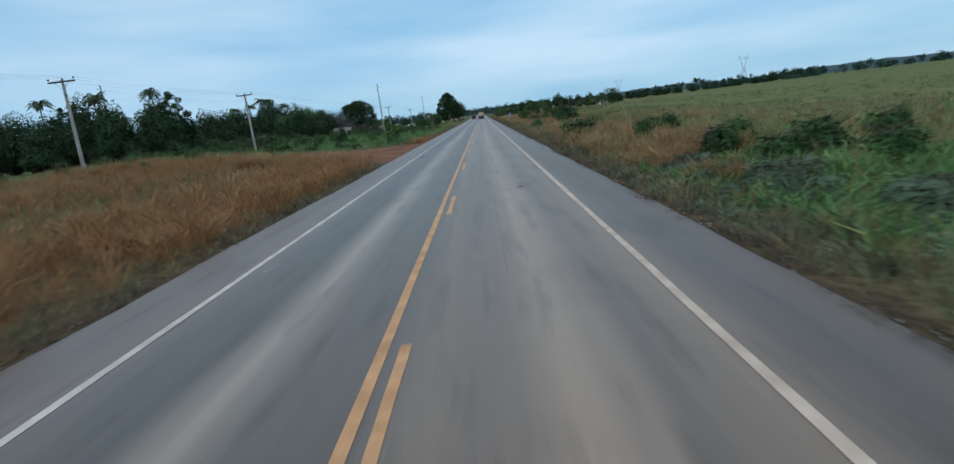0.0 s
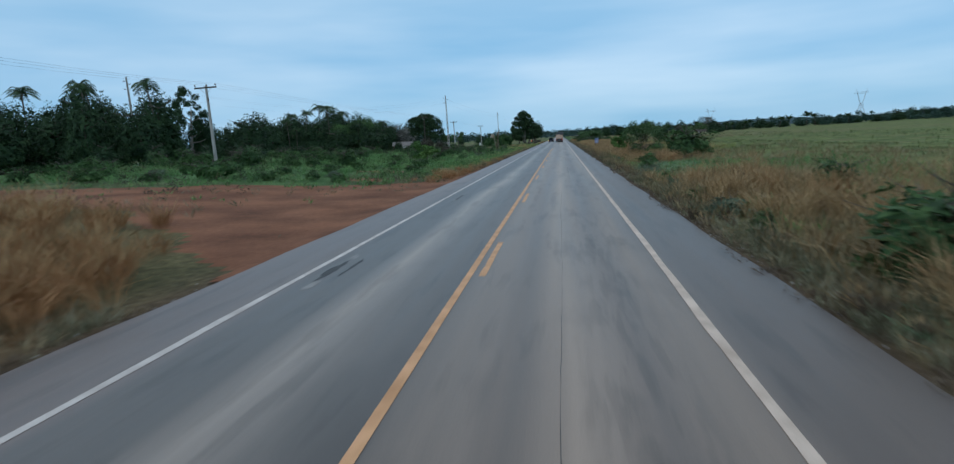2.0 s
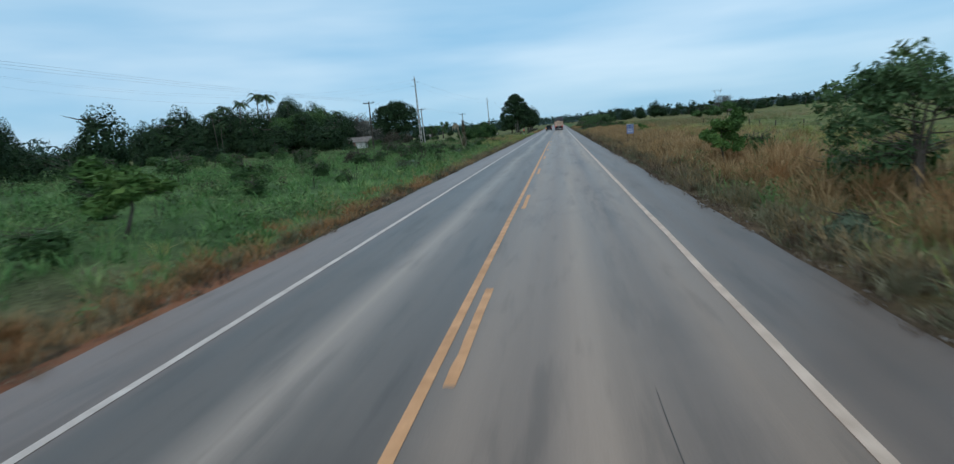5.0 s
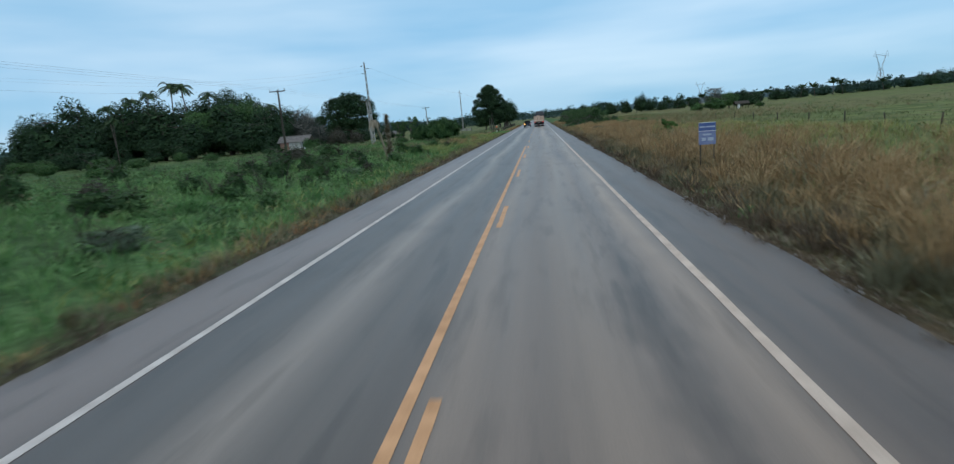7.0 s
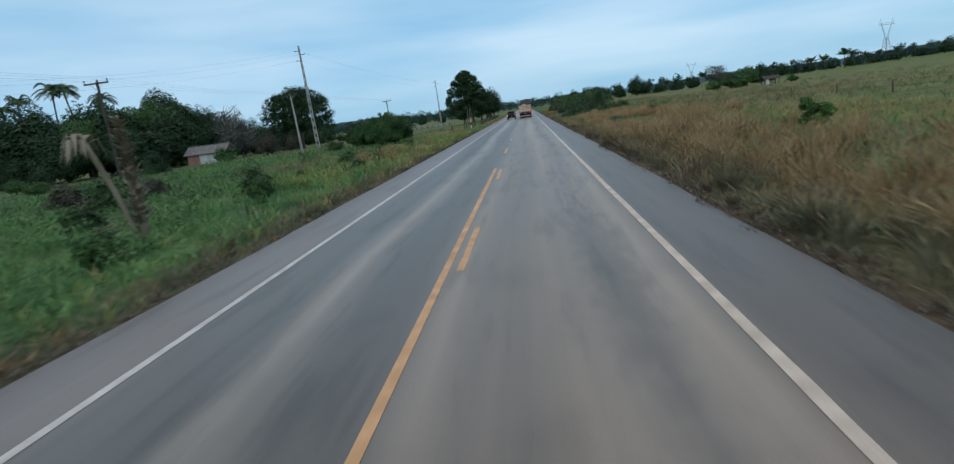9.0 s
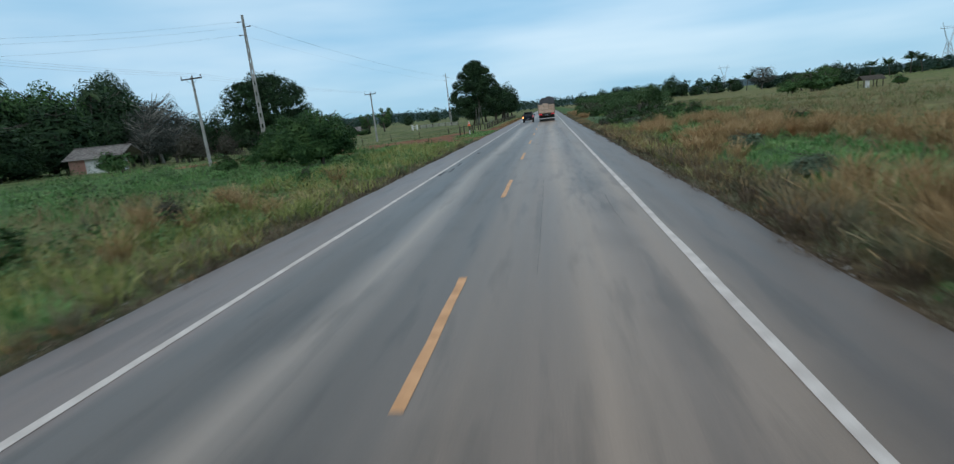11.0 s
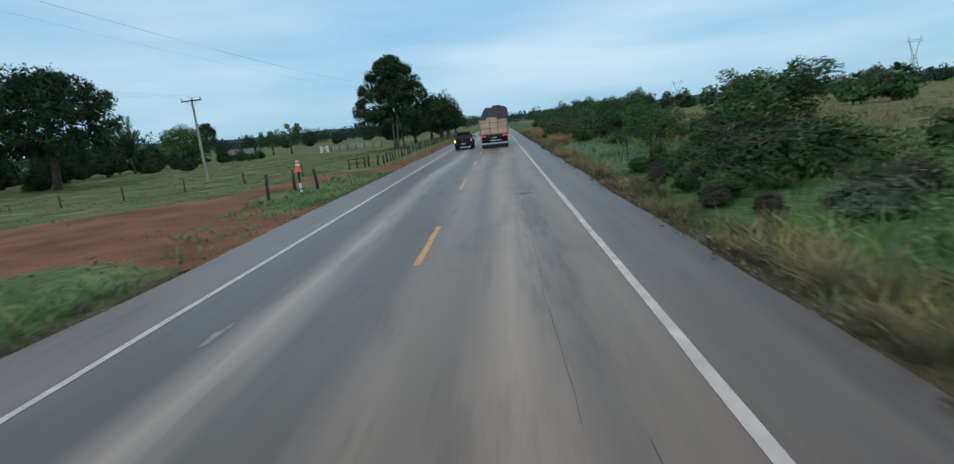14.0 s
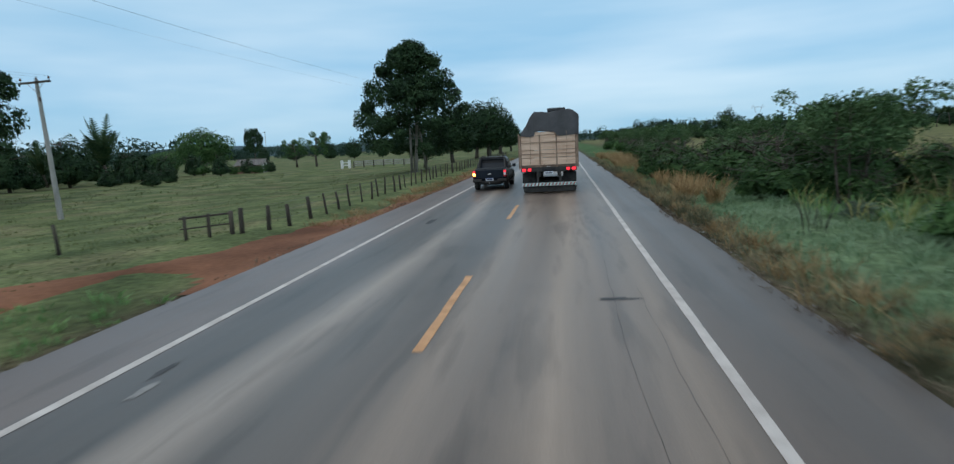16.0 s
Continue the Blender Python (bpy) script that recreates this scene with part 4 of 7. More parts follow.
def dead_palm(seed, height):
    """Two leaning stems from one foot: a bare one with a drooping dry head, one bristling with frond stubs."""
    rng = np.random.default_rng(seed)
    left = np.array([-0.73, -0.68, 0])
    lean = [left * 0.8 * t**1.3 + np.array([0, 0, height * 0.74 * t]) for t in np.linspace(0, 1, 8)]
    column = [left * (0.0 * t - 0.2) + np.array([0, 0, height * 0.9 * t]) for t in np.linspace(0, 1, 8)]
    wood = join([tube(lean, 0.085 * np.array([1.6, 1.2, 1, 1, 1, 1, 1, 0.9]), 7), tube(column, 0.11 * np.array([1.5, 1.25, 1.15, 1.1, 1.05, 0.9, 0.7, 0.3]), 8)])
    V, F, n = [], [], 0

    def leaf3(p, q, r):
        nonlocal n
        V.extend([p, q, r])
        F.append((n, n + 1, n + 2))
        n += 3

    for k in range(300):
        t = rng.uniform(0.12, 0.97) * 7
        p = column[int(t)] + (column[min(int(t) + 1, 7)] - column[int(t)]) * (t - int(t))
        a = rng.uniform(0, 6.283)
        out, side = np.array([math.cos(a), math.sin(a), 0]), np.array([-math.sin(a), math.cos(a), 0])
        L = rng.uniform(0.34, 0.6) * (1.15 - 0.08 * t)
        leaf3(p + side * 0.11, p - side * 0.11, p + out * L + np.array([0, 0, L * rng.uniform(0.2, 0.8)]))
    for k in range(46):
        a = rng.normal(0, 1.2)
        out = np.array([left[0] * math.cos(a) - left[1] * math.sin(a), left[0] * math.sin(a) + left[1] * math.cos(a), 0])
        side = np.array([-out[1], out[0], 0])
        L = rng.uniform(0.5, 1.05)
        p = lean[-1] + np.array([0, 0, rng.uniform(-0.1, 0.15)])
        knee = p + out * L * 0.45 + np.array([0, 0, 0.16])
        tip = knee + out * L * 0.25 - np.array([0, 0, L * 0.75])
        leaf3(p, knee + side * 0.06, knee - side * 0.06)
        leaf3(knee + side * 0.07, knee - side * 0.07, tip)
    return dict(name="palm_tree", category="palm", label="dying palm with a bristling dry stem and drooping head", wood=mesh_of("trunk", *wood, M_DEADFROND, True), crown=mesh_of("crown", np.array(V), F, M_DEADFROND), h=height)


K_DEADPALM = dead_palm(221, 4.3)
K_UMBER = tree_kind("shrub", "shrub", "dense dark grey-brown withered shrub in the verge", M_BARK, M_UMBER, lobed=dict(leaves=2400, fill=300, leaf=0.05, deep=0.6, lobes=14, narrow=0.5, waist=0.3, rough=0.3), seed=98, height=1.6, trunk_r=0.03, crown_r=1.1, crown_low=0.0, shape="mound", limbs=5, clumps=4, per=4, stems=3)

rt = random.Random(5)


def some(kinds):
    return kinds[rt.randrange(len(kinds))]


# the grove nearest the road at the start: x, y, height, crown radius
def grove(rows, group, stretch):
    for x, y, h, r in rows:
        plant(some(K_GROVE), x, y, h * stretch, rt.uniform(0, 360), r / (4.7 * h / 12), group=group)


grove([(-58.5, 106, 12.1, 4.3), (-57.3, 100, 9.4, 3.4), (-65.8, 104, 11.4, 4.3), (-63.0, 97, 11.2, 3.2), (-76.9, 112, 14.6, 4.4), (-83.5, 104, 11.8, 4.4), (-80.9, 109, 11.2, 4.2), (-72.5, 112, 12.4, 4.4), (-64.6, 113, 11.9, 4.0), (-67.3, 118, 10.8, 3.4), (-63.4, 124, 10.2, 2.8), (-67.5, 130, 8.6, 2.6), (-65.0, 143, 10.8, 4.3), (-86.2, 160, 7.0, 3.0), (-70, 100, 9.5, 4), (-76, 100, 10.5, 4.4), (-92, 110, 12, 5), (-100, 116, 13, 5), (-90, 98, 10.5, 4.6), (-109, 120, 13, 5), (-99, 103, 11.5, 5), (-120, 126, 13, 5), (-86, 120, 12.5, 5), (-110, 108, 12, 5), (-82, 92, 9, 4.2), (-72, 92, 7.5, 3.6)], "trees of the grove", 1.04)
plant(K_OPEN[0], -64.3, 121, 14.2, 40, 1.0, group="trees of the grove")
plant(K_OPEN[1], -84, 117, 13.5, 10, 1.0, group="trees of the grove")
for x, y, h in [(-65.6, 101.6, 13.4), (-57.6, 104.4, 13.4), (-84, 96, 13.0), (-79.5, 104, 13.6), (-91, 101, 12.8), (-98, 98, 13.2), (-70.6, 108, 13.6)]:
    plant(some(K_TALLPALM), x, y, h, rt.uniform(0, 360), 1.0, group="palms of the grove")
# the second grove, round the house
grove([(-102.4, 222, 11.4, 5), (-99.7, 226, 12.9, 5), (-97, 230, 14.4, 5), (-90.7, 226, 13.6, 5.4), (-85, 229, 13.2, 5.4), (-78.3, 226, 13.2, 5.2), (-79.8, 250, 15.0, 5.6), (-72, 240, 13.2, 5.2), (-58.9, 217, 8.8, 4.2), (-57.6, 206, 6.6, 4.4), (-66, 214, 10.6, 4.8), (-72, 218, 11.6, 5.0), (-66.4, 240, 10.6, 3.8), (-101, 214, 14.0, 5.8), (-90, 214, 12.6, 5.6), (-101, 205, 11.0, 5.4), (-80, 212, 11.4, 5.2), (-110, 212, 11, 5), (-118, 218, 10, 4.6), (-92, 204, 9.4, 4.4), (-70, 206, 7.6, 4.2), (-110, 236, 11, 5), (-62, 228, 10.2, 4.6), (-104, 245, 13, 5.2)], "trees round the house", 1.18)
plant(K_OPEN[0], -130, 238, 13.0, 80, 1.0, group="trees round the house")
plant(K_OPEN[1], -122.4, 238, 15.2, 150, 1.0, group="trees round the house")
plant(K_DOME, -101.2, 279, 22.4, 30, 0.76)
for x, y, h in [(-83.4, 222, 18.4), (-79.4, 222, 17.6), (-86.0, 216, 16.2), (-94, 222, 15.6), (-74.2, 222, 15.4), (-88, 208, 13), (-81.7, 200, 9.6), (-61.5, 225, 11.6)]:
    plant(some(K_TALLPALM), x, y, h, rt.uniform(0, 360), 1.0, group="palms round the house")
for x, y, h, k in [(-70, 262, 9.5, K_GROVE[0]), (-64, 276, 8, K_GROVE[1]), (-86, 256, 12.8, K_GROVE[0]), (-92, 264, 12, K_GROVE[1]), (-59.6, 236, 11.6, K_DRY), (-58.4, 239, 9.2, K_DRY), (-53.8, 226, 8.6, K_DRY), (-52.0, 223, 5.4, K_DRY), (-51.0, 227, 6.0, K_DRY), (-56.2, 231, 9.6, K_DRY), (-64.6, 231, 12.2, K_GROVE[2]), (-59.4, 229, 11.6, K_GROVE[3]), (-57.4, 223.5, 8.2, K_GROVE[1]), (-70.4, 270, 10.2, K_GROVE[3])]:
    plant(k, x, y, h, rt.uniform(0, 360), rt.uniform(0.8, 0.95), group="trees behind the house")
for x, y, h in [(-65.4, 222, 12.6), (-67.5, 217.5, 12.4), (-59.6, 221.5, 6.0), (-68, 229, 10.4), (-72, 214, 11.0)]:
    plant(some(K_SMALL), x, y, h, rt.uniform(0, 360), 0.85, "leafy mid-green tree beside the house", "trees round the house")
# pasture trees on the far side
plant(K_UMB, -55.5, 264.8, 14.8, 40, 0.97)
for x, y, h, k in [(-75, 291, 8, K_HEDGE[1]), (-82, 286, 8.5, K_HEDGE[0]), (-90, 290, 8.5, K_HEDGE[1]), (-99, 294, 9, K_HEDGE[0]), (-108, 290, 10, K_HEDGE[1]), (-118, 296, 10, K_HEDGE[0]), (-128, 300, 10, K_HEDGE[1]), (-140, 304, 10, K_HEDGE[0]), (-72, 298, 8.6, K_GROVE[0]), (-77, 291, 9.0, K_GROVE[1]), (-66, 303, 4.6, K_HEDGE[0]), (-70, 307, 5.6, K_HEDGE[1]), (-65, 310, 4.8, K_HEDGE[1]), (-72, 313, 6.2, K_HEDGE[0]), (-78, 310, 6.4, K_HEDGE[1]), (-74, 322, 5.6, K_SMALL[1]), (-84, 306, 6.8, K_HEDGE[0]), (-92, 312, 7, K_HEDGE[1]), (-100, 318, 7.5, K_HEDGE[0]), (-58, 315, 4.4, K_HEDGE[1]), (-70, 325, 5.0, K_HEDGE[0]), (-80, 320, 6.0, K_HEDGE[1])]:
    plant(k, x, y, h, rt.uniform(0, 360), rt.uniform(0.95, 1.15), group="trees along the pasture")
plant(K_LOWPALM, -71.3, 305, 12.3, 20, 0.72)
plant(K_LOWPALM, -78, 300, 8.0, 80, 0.8)
plant(K_SMALL[0], -91.1, 360, 11.7, 50, 1.3)
plant(K_HEDGE[0], -58.5, 325, 3.4, 40, 1.2)
plant(K_HEDGE[1], -54.5, 326, 2.6, 90, 1.3)
plant(K_SHRUB[0], -68, 325, 3.2, 0, 1.2)
plant(K_SHRUB[1], -61, 324, 2.4, 60, 1.5)
plant(K_SHRUB[2], -55, 322, 2.2, 60, 1.8)
plant(K_SCRAG, -56.5, 352, 8.8, 0)
plant(K_SCRAG, -62.5, 354, 7.2, 130)
plant(K_UMB, -156, 500, 17.0, 0, 0.5, "lone umbrella-crowned tree far out in the pasture")
plant(K_BIG, -14.6, 285, 14.4, 25, 1.17)
for x, y, h in [(-11.5, 326, 11.2), (-15, 334, 10.4), (-13.5, 343, 10.4), (-13, 360, 10.6), (-16, 314, 9.4), (-15, 378, 10), (-14, 400, 10), (-18, 303, 7.5)]:
    plant(some(K_ROUND), x, y, h, rt.uniform(0, 360), 1.2, "dark green tree in the row beside the road", "trees in a row beside the road")
for x, y, h in [(-85, 454, 9.5), (-98, 460, 7.5), (-72, 452, 6.5), (-42, 420, 5), (-120, 470, 9), (-60, 462, 7), (-34, 440, 6), (-140, 480, 8), (-26, 455, 8)]:
    plant(some(K_GROVE), x, y, h, rt.uniform(0, 360), 1.2, group="far pasture trees")
# right-hand field
plant(K_DRY, 99, 436, 11.6, 0, 1.15)
for x, y, h, k in [(60, 440, 11.8, K_GROVE[1]), (66, 446, 8, K_GROVE[2]), (50, 430, 7, K_GROVE[0]), (40, 420, 7.5, K_GROVE[1]), (31, 410, 8, K_GROVE[2]), (24, 396, 7.5, K_GROVE[0]), (62, 290, 5.4, K_SMALL[0]), (57, 289, 4.2, K_SMALL[1]), (88, 440, 5.5, K_GROVE[1]), (118, 430, 6.5, K_GROVE[2])]:
    plant(k, x, y, h, rt.uniform(0, 360), 1.1, group="field trees")
for x, y, h in [(74, 430, 7), (79, 434, 6.5), (84, 430, 7), (108, 420, 7), (113, 424, 6.5), (121, 428, 7.5), (126, 430, 8), (150, 430, 9.4), (164, 440, 12.0), (170, 442, 10.6), (147, 440, 9.6), (190, 440, 9), (58, 445, 8.5), (90, 428, 9)]:
    plant(some(K_PALM), x, y, h, rt.uniform(0, 360), 0.95, "palm standing along the far edge of the field", "field palms")

for x, y, h, k in [(34, 452, 7.0, 0), (45, 458, 7.8, 1), (54, 455, 6.4, 0), (74, 452, 6.2, 1), (84, 452, 6.6, 0), (92, 450, 7.4, 1), (107, 450, 7.2, 0), (117, 452, 7.0, 1), (128, 454, 6.6, 0), (138, 450, 7.8, 1), (147, 460, 6.0, 0), (160, 468, 6.4, 1), (172, 470, 5.6, 0), (186, 476, 7.4, 1), (200, 480, 6.4, 0), (216, 486, 7.6, 1), (232, 492, 6.8, 0), (250, 498, 8.0, 1), (270, 540, 10.5, 0), (284, 545, 11.5, 1), (296, 548, 11.0, 0), (310, 552, 9.5, 1)]:
    plant(K_HEDGE[k], x, y, h, rt.uniform(0, 360), rt.uniform(1.3, 1.9), group="trees along the far edge of the field")
for x, y, h, k in [(71, 305, 6.6, K_HEDGE[0]), (74, 308, 5.6, K_HEDGE[1]), (50.5, 268, 4.6, K_SHRUB[0]), (47, 270, 3.6, K_SHRUB[1]), (53, 271, 4.0, K_SHRUB[2]), (60, 258, 2.2, K_SHRUB[0])]:
    plant(k, x, y, h, rt.uniform(0, 360), rt.uniform(1.2, 1.6), group="field trees")

# shrubs: left of the road
for x, y, h, k in [(-12, 82.3, 2.7, K_FRESH), (-36.4, 82.4, 2.2, K_SHRUB[2]), (-38.6, 84, 2.7, K_SHRUB[0]), (-40.8, 82.6, 2.1, K_SHRUB[1]), (-30, 76, 1.3, K_SHRUB[1]), (-33, 85, 2.0, K_DARKSHRUB[0]), (-26, 72, 1.2, K_DARKSHRUB[1]), (-46, 88, 2.6, K_DARKSHRUB[0]), (-44, 78, 2.0, K_SHRUB[2]), (-52, 84, 2.4, K_SHRUB[0]), (-22, 92, 1.6, K_DARKSHRUB[1]), (-17, 98, 1.8, K_SHRUB[1]), (-26, 104, 2.2, K_SHRUB[2]), (-13, 92, 1.2, K_DARKSHRUB[0]), (-34, 66, 1.8, K_SHRUB[0]), (-42, 62, 2.2, K_SHRUB[1]), (-30, 48, 1.8, K_SHRUB[2]), (-38, 50, 2.0, K_DARKSHRUB[0]), (-24, 40, 1.2, K_SHRUB[0]), (-34, 38, 1.6, K_SHRUB[1]), (-46, 44, 2.4, K_DARKSHRUB[1]), (-15, 66, 0.8, K_GREY), (-17, 70, 1.0, K_SHRUB[0]), (-15.5, 114, 1.6, K_DARKSHRUB[1]), (-13, 120, 1.5, K_DARKSHRUB[0]), (-14.5, 127, 1.8, K_DARKSHRUB[1]), (-17, 133, 1.6, K_DARKSHRUB[0]), (-9.5, 136, 1.3, K_SHRUB[2]), (-10, 146, 1.5, K_SHRUB[1]), (-12.5, 151, 1.8, K_SHRUB[0]), (-20, 150, 2.1, K_DARKSHRUB[0]), (-9, 157, 1.1, K_DARKSHRUB[1]), (-11.5, 163, 1.4, K_SHRUB[2]), (-45.6, 208.6, 3.2, K_SHRUB[1]), (-43, 219, 4.6, K_UMBER), (-40, 222, 3.8, K_UMBER), (-46, 224, 4.2, K_UMBER), (-24, 198, 1.6, K_SHRUB[2]), (-22, 191, 1.9, K_SHRUB[0]), (-9.5, 176, 1.2, K_SHRUB[1]), (-16, 74, 1.2, K_SHRUB[0]), (-14, 78, 1.0, K_DARKSHRUB[1]), (-23, 76, 1.6, K_DARKSHRUB[0]), (-25, 79, 1.3, K_SHRUB[1]), (-28, 68, 1.4, K_SHRUB[2]), (-19, 66.5, 0.9, K_DARKSHRUB[1]), (-27, 63, 1, K_GREY), (-31, 60.5, 1.2, K_SHRUB[0]), (-36, 61, 1.6, K_DARKSHRUB[0]), (-40, 68, 2.0, K_SHRUB[1]), (-16, 86, 1.4, K_SHRUB[2]), (-24, 87, 1.8, K_SHRUB[0]), (-28, 91, 2.0, K_DARKSHRUB[1]), (-33, 95, 2.2, K_SHRUB[1]), (-40, 96, 2.5, K_SHRUB[2]), (-11, 98, 1.1, K_SHRUB[0]), (-14.5, 103, 1.3, K_DARKSHRUB[0]), (-34, 108, 2.4, K_SHRUB[0]), (-42, 112, 2.6, K_DARKSHRUB[1]), (-30, 118, 2.0, K_SHRUB[2]), (-38, 124, 2.4, K_SHRUB[1]), (-27, 130, 2.0, K_DARKSHRUB[0]), (-35, 138, 2.4, K_SHRUB[0]), (-10, 108, 1, K_GREY), (-9, 115, 0.9, K_SHRUB[1]), (-9.5, 126, 1, K_GREY), (-10.6, 122.5, 0.88, K_DARKSHRUB[0]), (-8.6, 128.8, 0.8, K_DARKSHRUB[0]), (-9.6, 129.6, 0.9, K_UMBER), (-19, 104, 1.12, K_DARKSHRUB[0]), (-26, 82, 1.12, K_DARKSHRUB[0]), (-11.5, 154, 0.88, K_DARKSHRUB[0]), (-10.5, 168, 1.0, K_UMBER), (-13, 131, 1.6, K_DARKSHRUB[0]), (-15.5, 134.5, 1.9, K_DARKSHRUB[1]), (-11.2, 133.5, 1.2, K_DARKSHRUB[0]), (-17, 129, 1.8, K_DARKSHRUB[1]), (-12, 127.5, 1.4, K_SHRUB[0]), (-19, 138, 2.2, K_DARKSHRUB[0]), (-14, 141, 1.6, K_DARKSHRUB[1]), (-14, 114, 1.3, K_DARKSHRUB[0]), (-17, 116, 1.5, K_UMBER), (-20, 113, 1.6, K_DARKSHRUB[1]), (-12.5, 118, 1.1, K_SHRUB[1]), (-23, 118, 2.0, K_DARKSHRUB[0]), (-16, 121, 1.4, K_DARKSHRUB[1]), (-24, 152, 2.0, K_UMBER), (-21, 155, 1.6, K_UMBER), (-27, 158, 2.0, K_DARKSHRUB[1])]:
    plant(k, x, y, h, rt.uniform(0, 360), rt.uniform(0.9, 1.4), group="shrubs along the road")
for x, y, h, k, w in [(-18.6, 78.4, 2.1, K_DARKSHRUB[0], 1.25), (-19.8, 79.2, 1.8, K_SHRUB[1], 1.2), (-21.4, 76.6, 1.5, K_DARKSHRUB[1], 1.1), (-28.2, 77.2, 2.6, K_DARKSHRUB[0], 1.3), (-33.2, 86.2, 2.7, K_SHRUB[2], 1.3), (-35.0, 87.6, 2.2, K_SHRUB[0], 1.3), (-21.5, 61.8, 1.9, K_SHRUB[0], 1.2), (-22.8, 62.6, 1.6, K_SHRUB[2], 1.3), (-25.5, 60.5, 1.0, K_DARKSHRUB[1], 1.6), (-13.2, 62.2, 0.8, K_SHRUB[1], 1.6), (-15.4, 63.6, 0.9, K_DARKSHRUB[0], 1.5), (-18.0, 62.0, 0.9, K_SHRUB[2], 1.5), (-30, 60.5, 1.3, K_SHRUB[1], 1.5), (-9.8, 71.4, 0.8, K_SHRUB[1], 1.6), (-10.9, 72.6, 0.9, K_DARKSHRUB[0], 1.5), (-11.6, 79, 1.3, K_SHRUB[2], 1.4)]:
    plant(k, x, y, h, rt.uniform(0, 360), w, group="shrubs along the road")
plant(K_DEADPALM, -10.9, 139.5, 4.3, 0)
for x, y, h in [(-52, 96, 3.5), (-58, 94, 4), (-66, 97, 4), (-73, 99, 4), (-60, 106, 4), (-54, 110, 3.5), (-68, 108, 4.5), (-50, 118, 3.5), (-58, 124, 4), (-62, 132, 4), (-70, 138, 4.2), (-82, 104, 4.4), (-90, 108, 4.5), (-92, 92, 4), (-80, 88, 3.6), (-100, 86, 4), (-46, 192, 3.5), (-72, 182, 4), (-80, 188, 4.2), (-90, 194, 4.4), (-98, 202, 4.4), (-59, 211, 4), (-66, 196, 3.4), (-74, 200, 4.2), (-83, 203, 4.4), (-92, 198, 4.2), (-102, 196, 4.4), (-110, 200, 4.2), (-62, 222, 4), (-76, 240, 4), (-66, 244, 4), (-84, 240, 4), (-60, 256, 3.6), (-61, 268, 3.6), (-70, 270, 3.8), (-80, 278, 3.8), (-90, 282, 4), (-74, 294, 3.2), (-84, 300, 3.4), (-94, 302, 3.6), (-60, 292, 3), (-57, 300, 2.8), (-63, 306, 3), (-70, 306, 3.2), (-78, 316, 3.4), (-88, 314, 3.4), (-98, 308, 3.6), (-106, 304, 3.6), (-114, 300, 3.8), (-82, 324, 3), (-92, 324, 3.2), (-52, 290, 2.4)]:
    plant(some(K_HEDGE), x, y, h, rt.uniform(0, 360), rt.uniform(1.1, 1.5), "dense dark undergrowth at the foot of the grove", "undergrowth of the groves")
plant(K_SHRUB[2], 9.4, 26.8, 2.0, 0, 0.6)
for x, y, h in [(-68, 178, 2.2), (-62, 172, 2.0), (-74, 186, 2.4), (-58, 184, 1.9), (-80, 180, 2.6), (-54, 168, 1.8), (-66, 166, 2.2), (-48, 176, 1.6), (-90, 186, 2.8)]:
    plant(some(K_SMALL), x, y, h, rt.uniform(0, 360), rt.uniform(1.2, 1.8), "light green bushy thicket before the grove", "bushes before the grove")
plant(K_BUSH, -14.6, 189.5, 4.0, 0, 0.95)
plant(K_BUSH, -19, 193.5, 3.2, 120, 0.9)
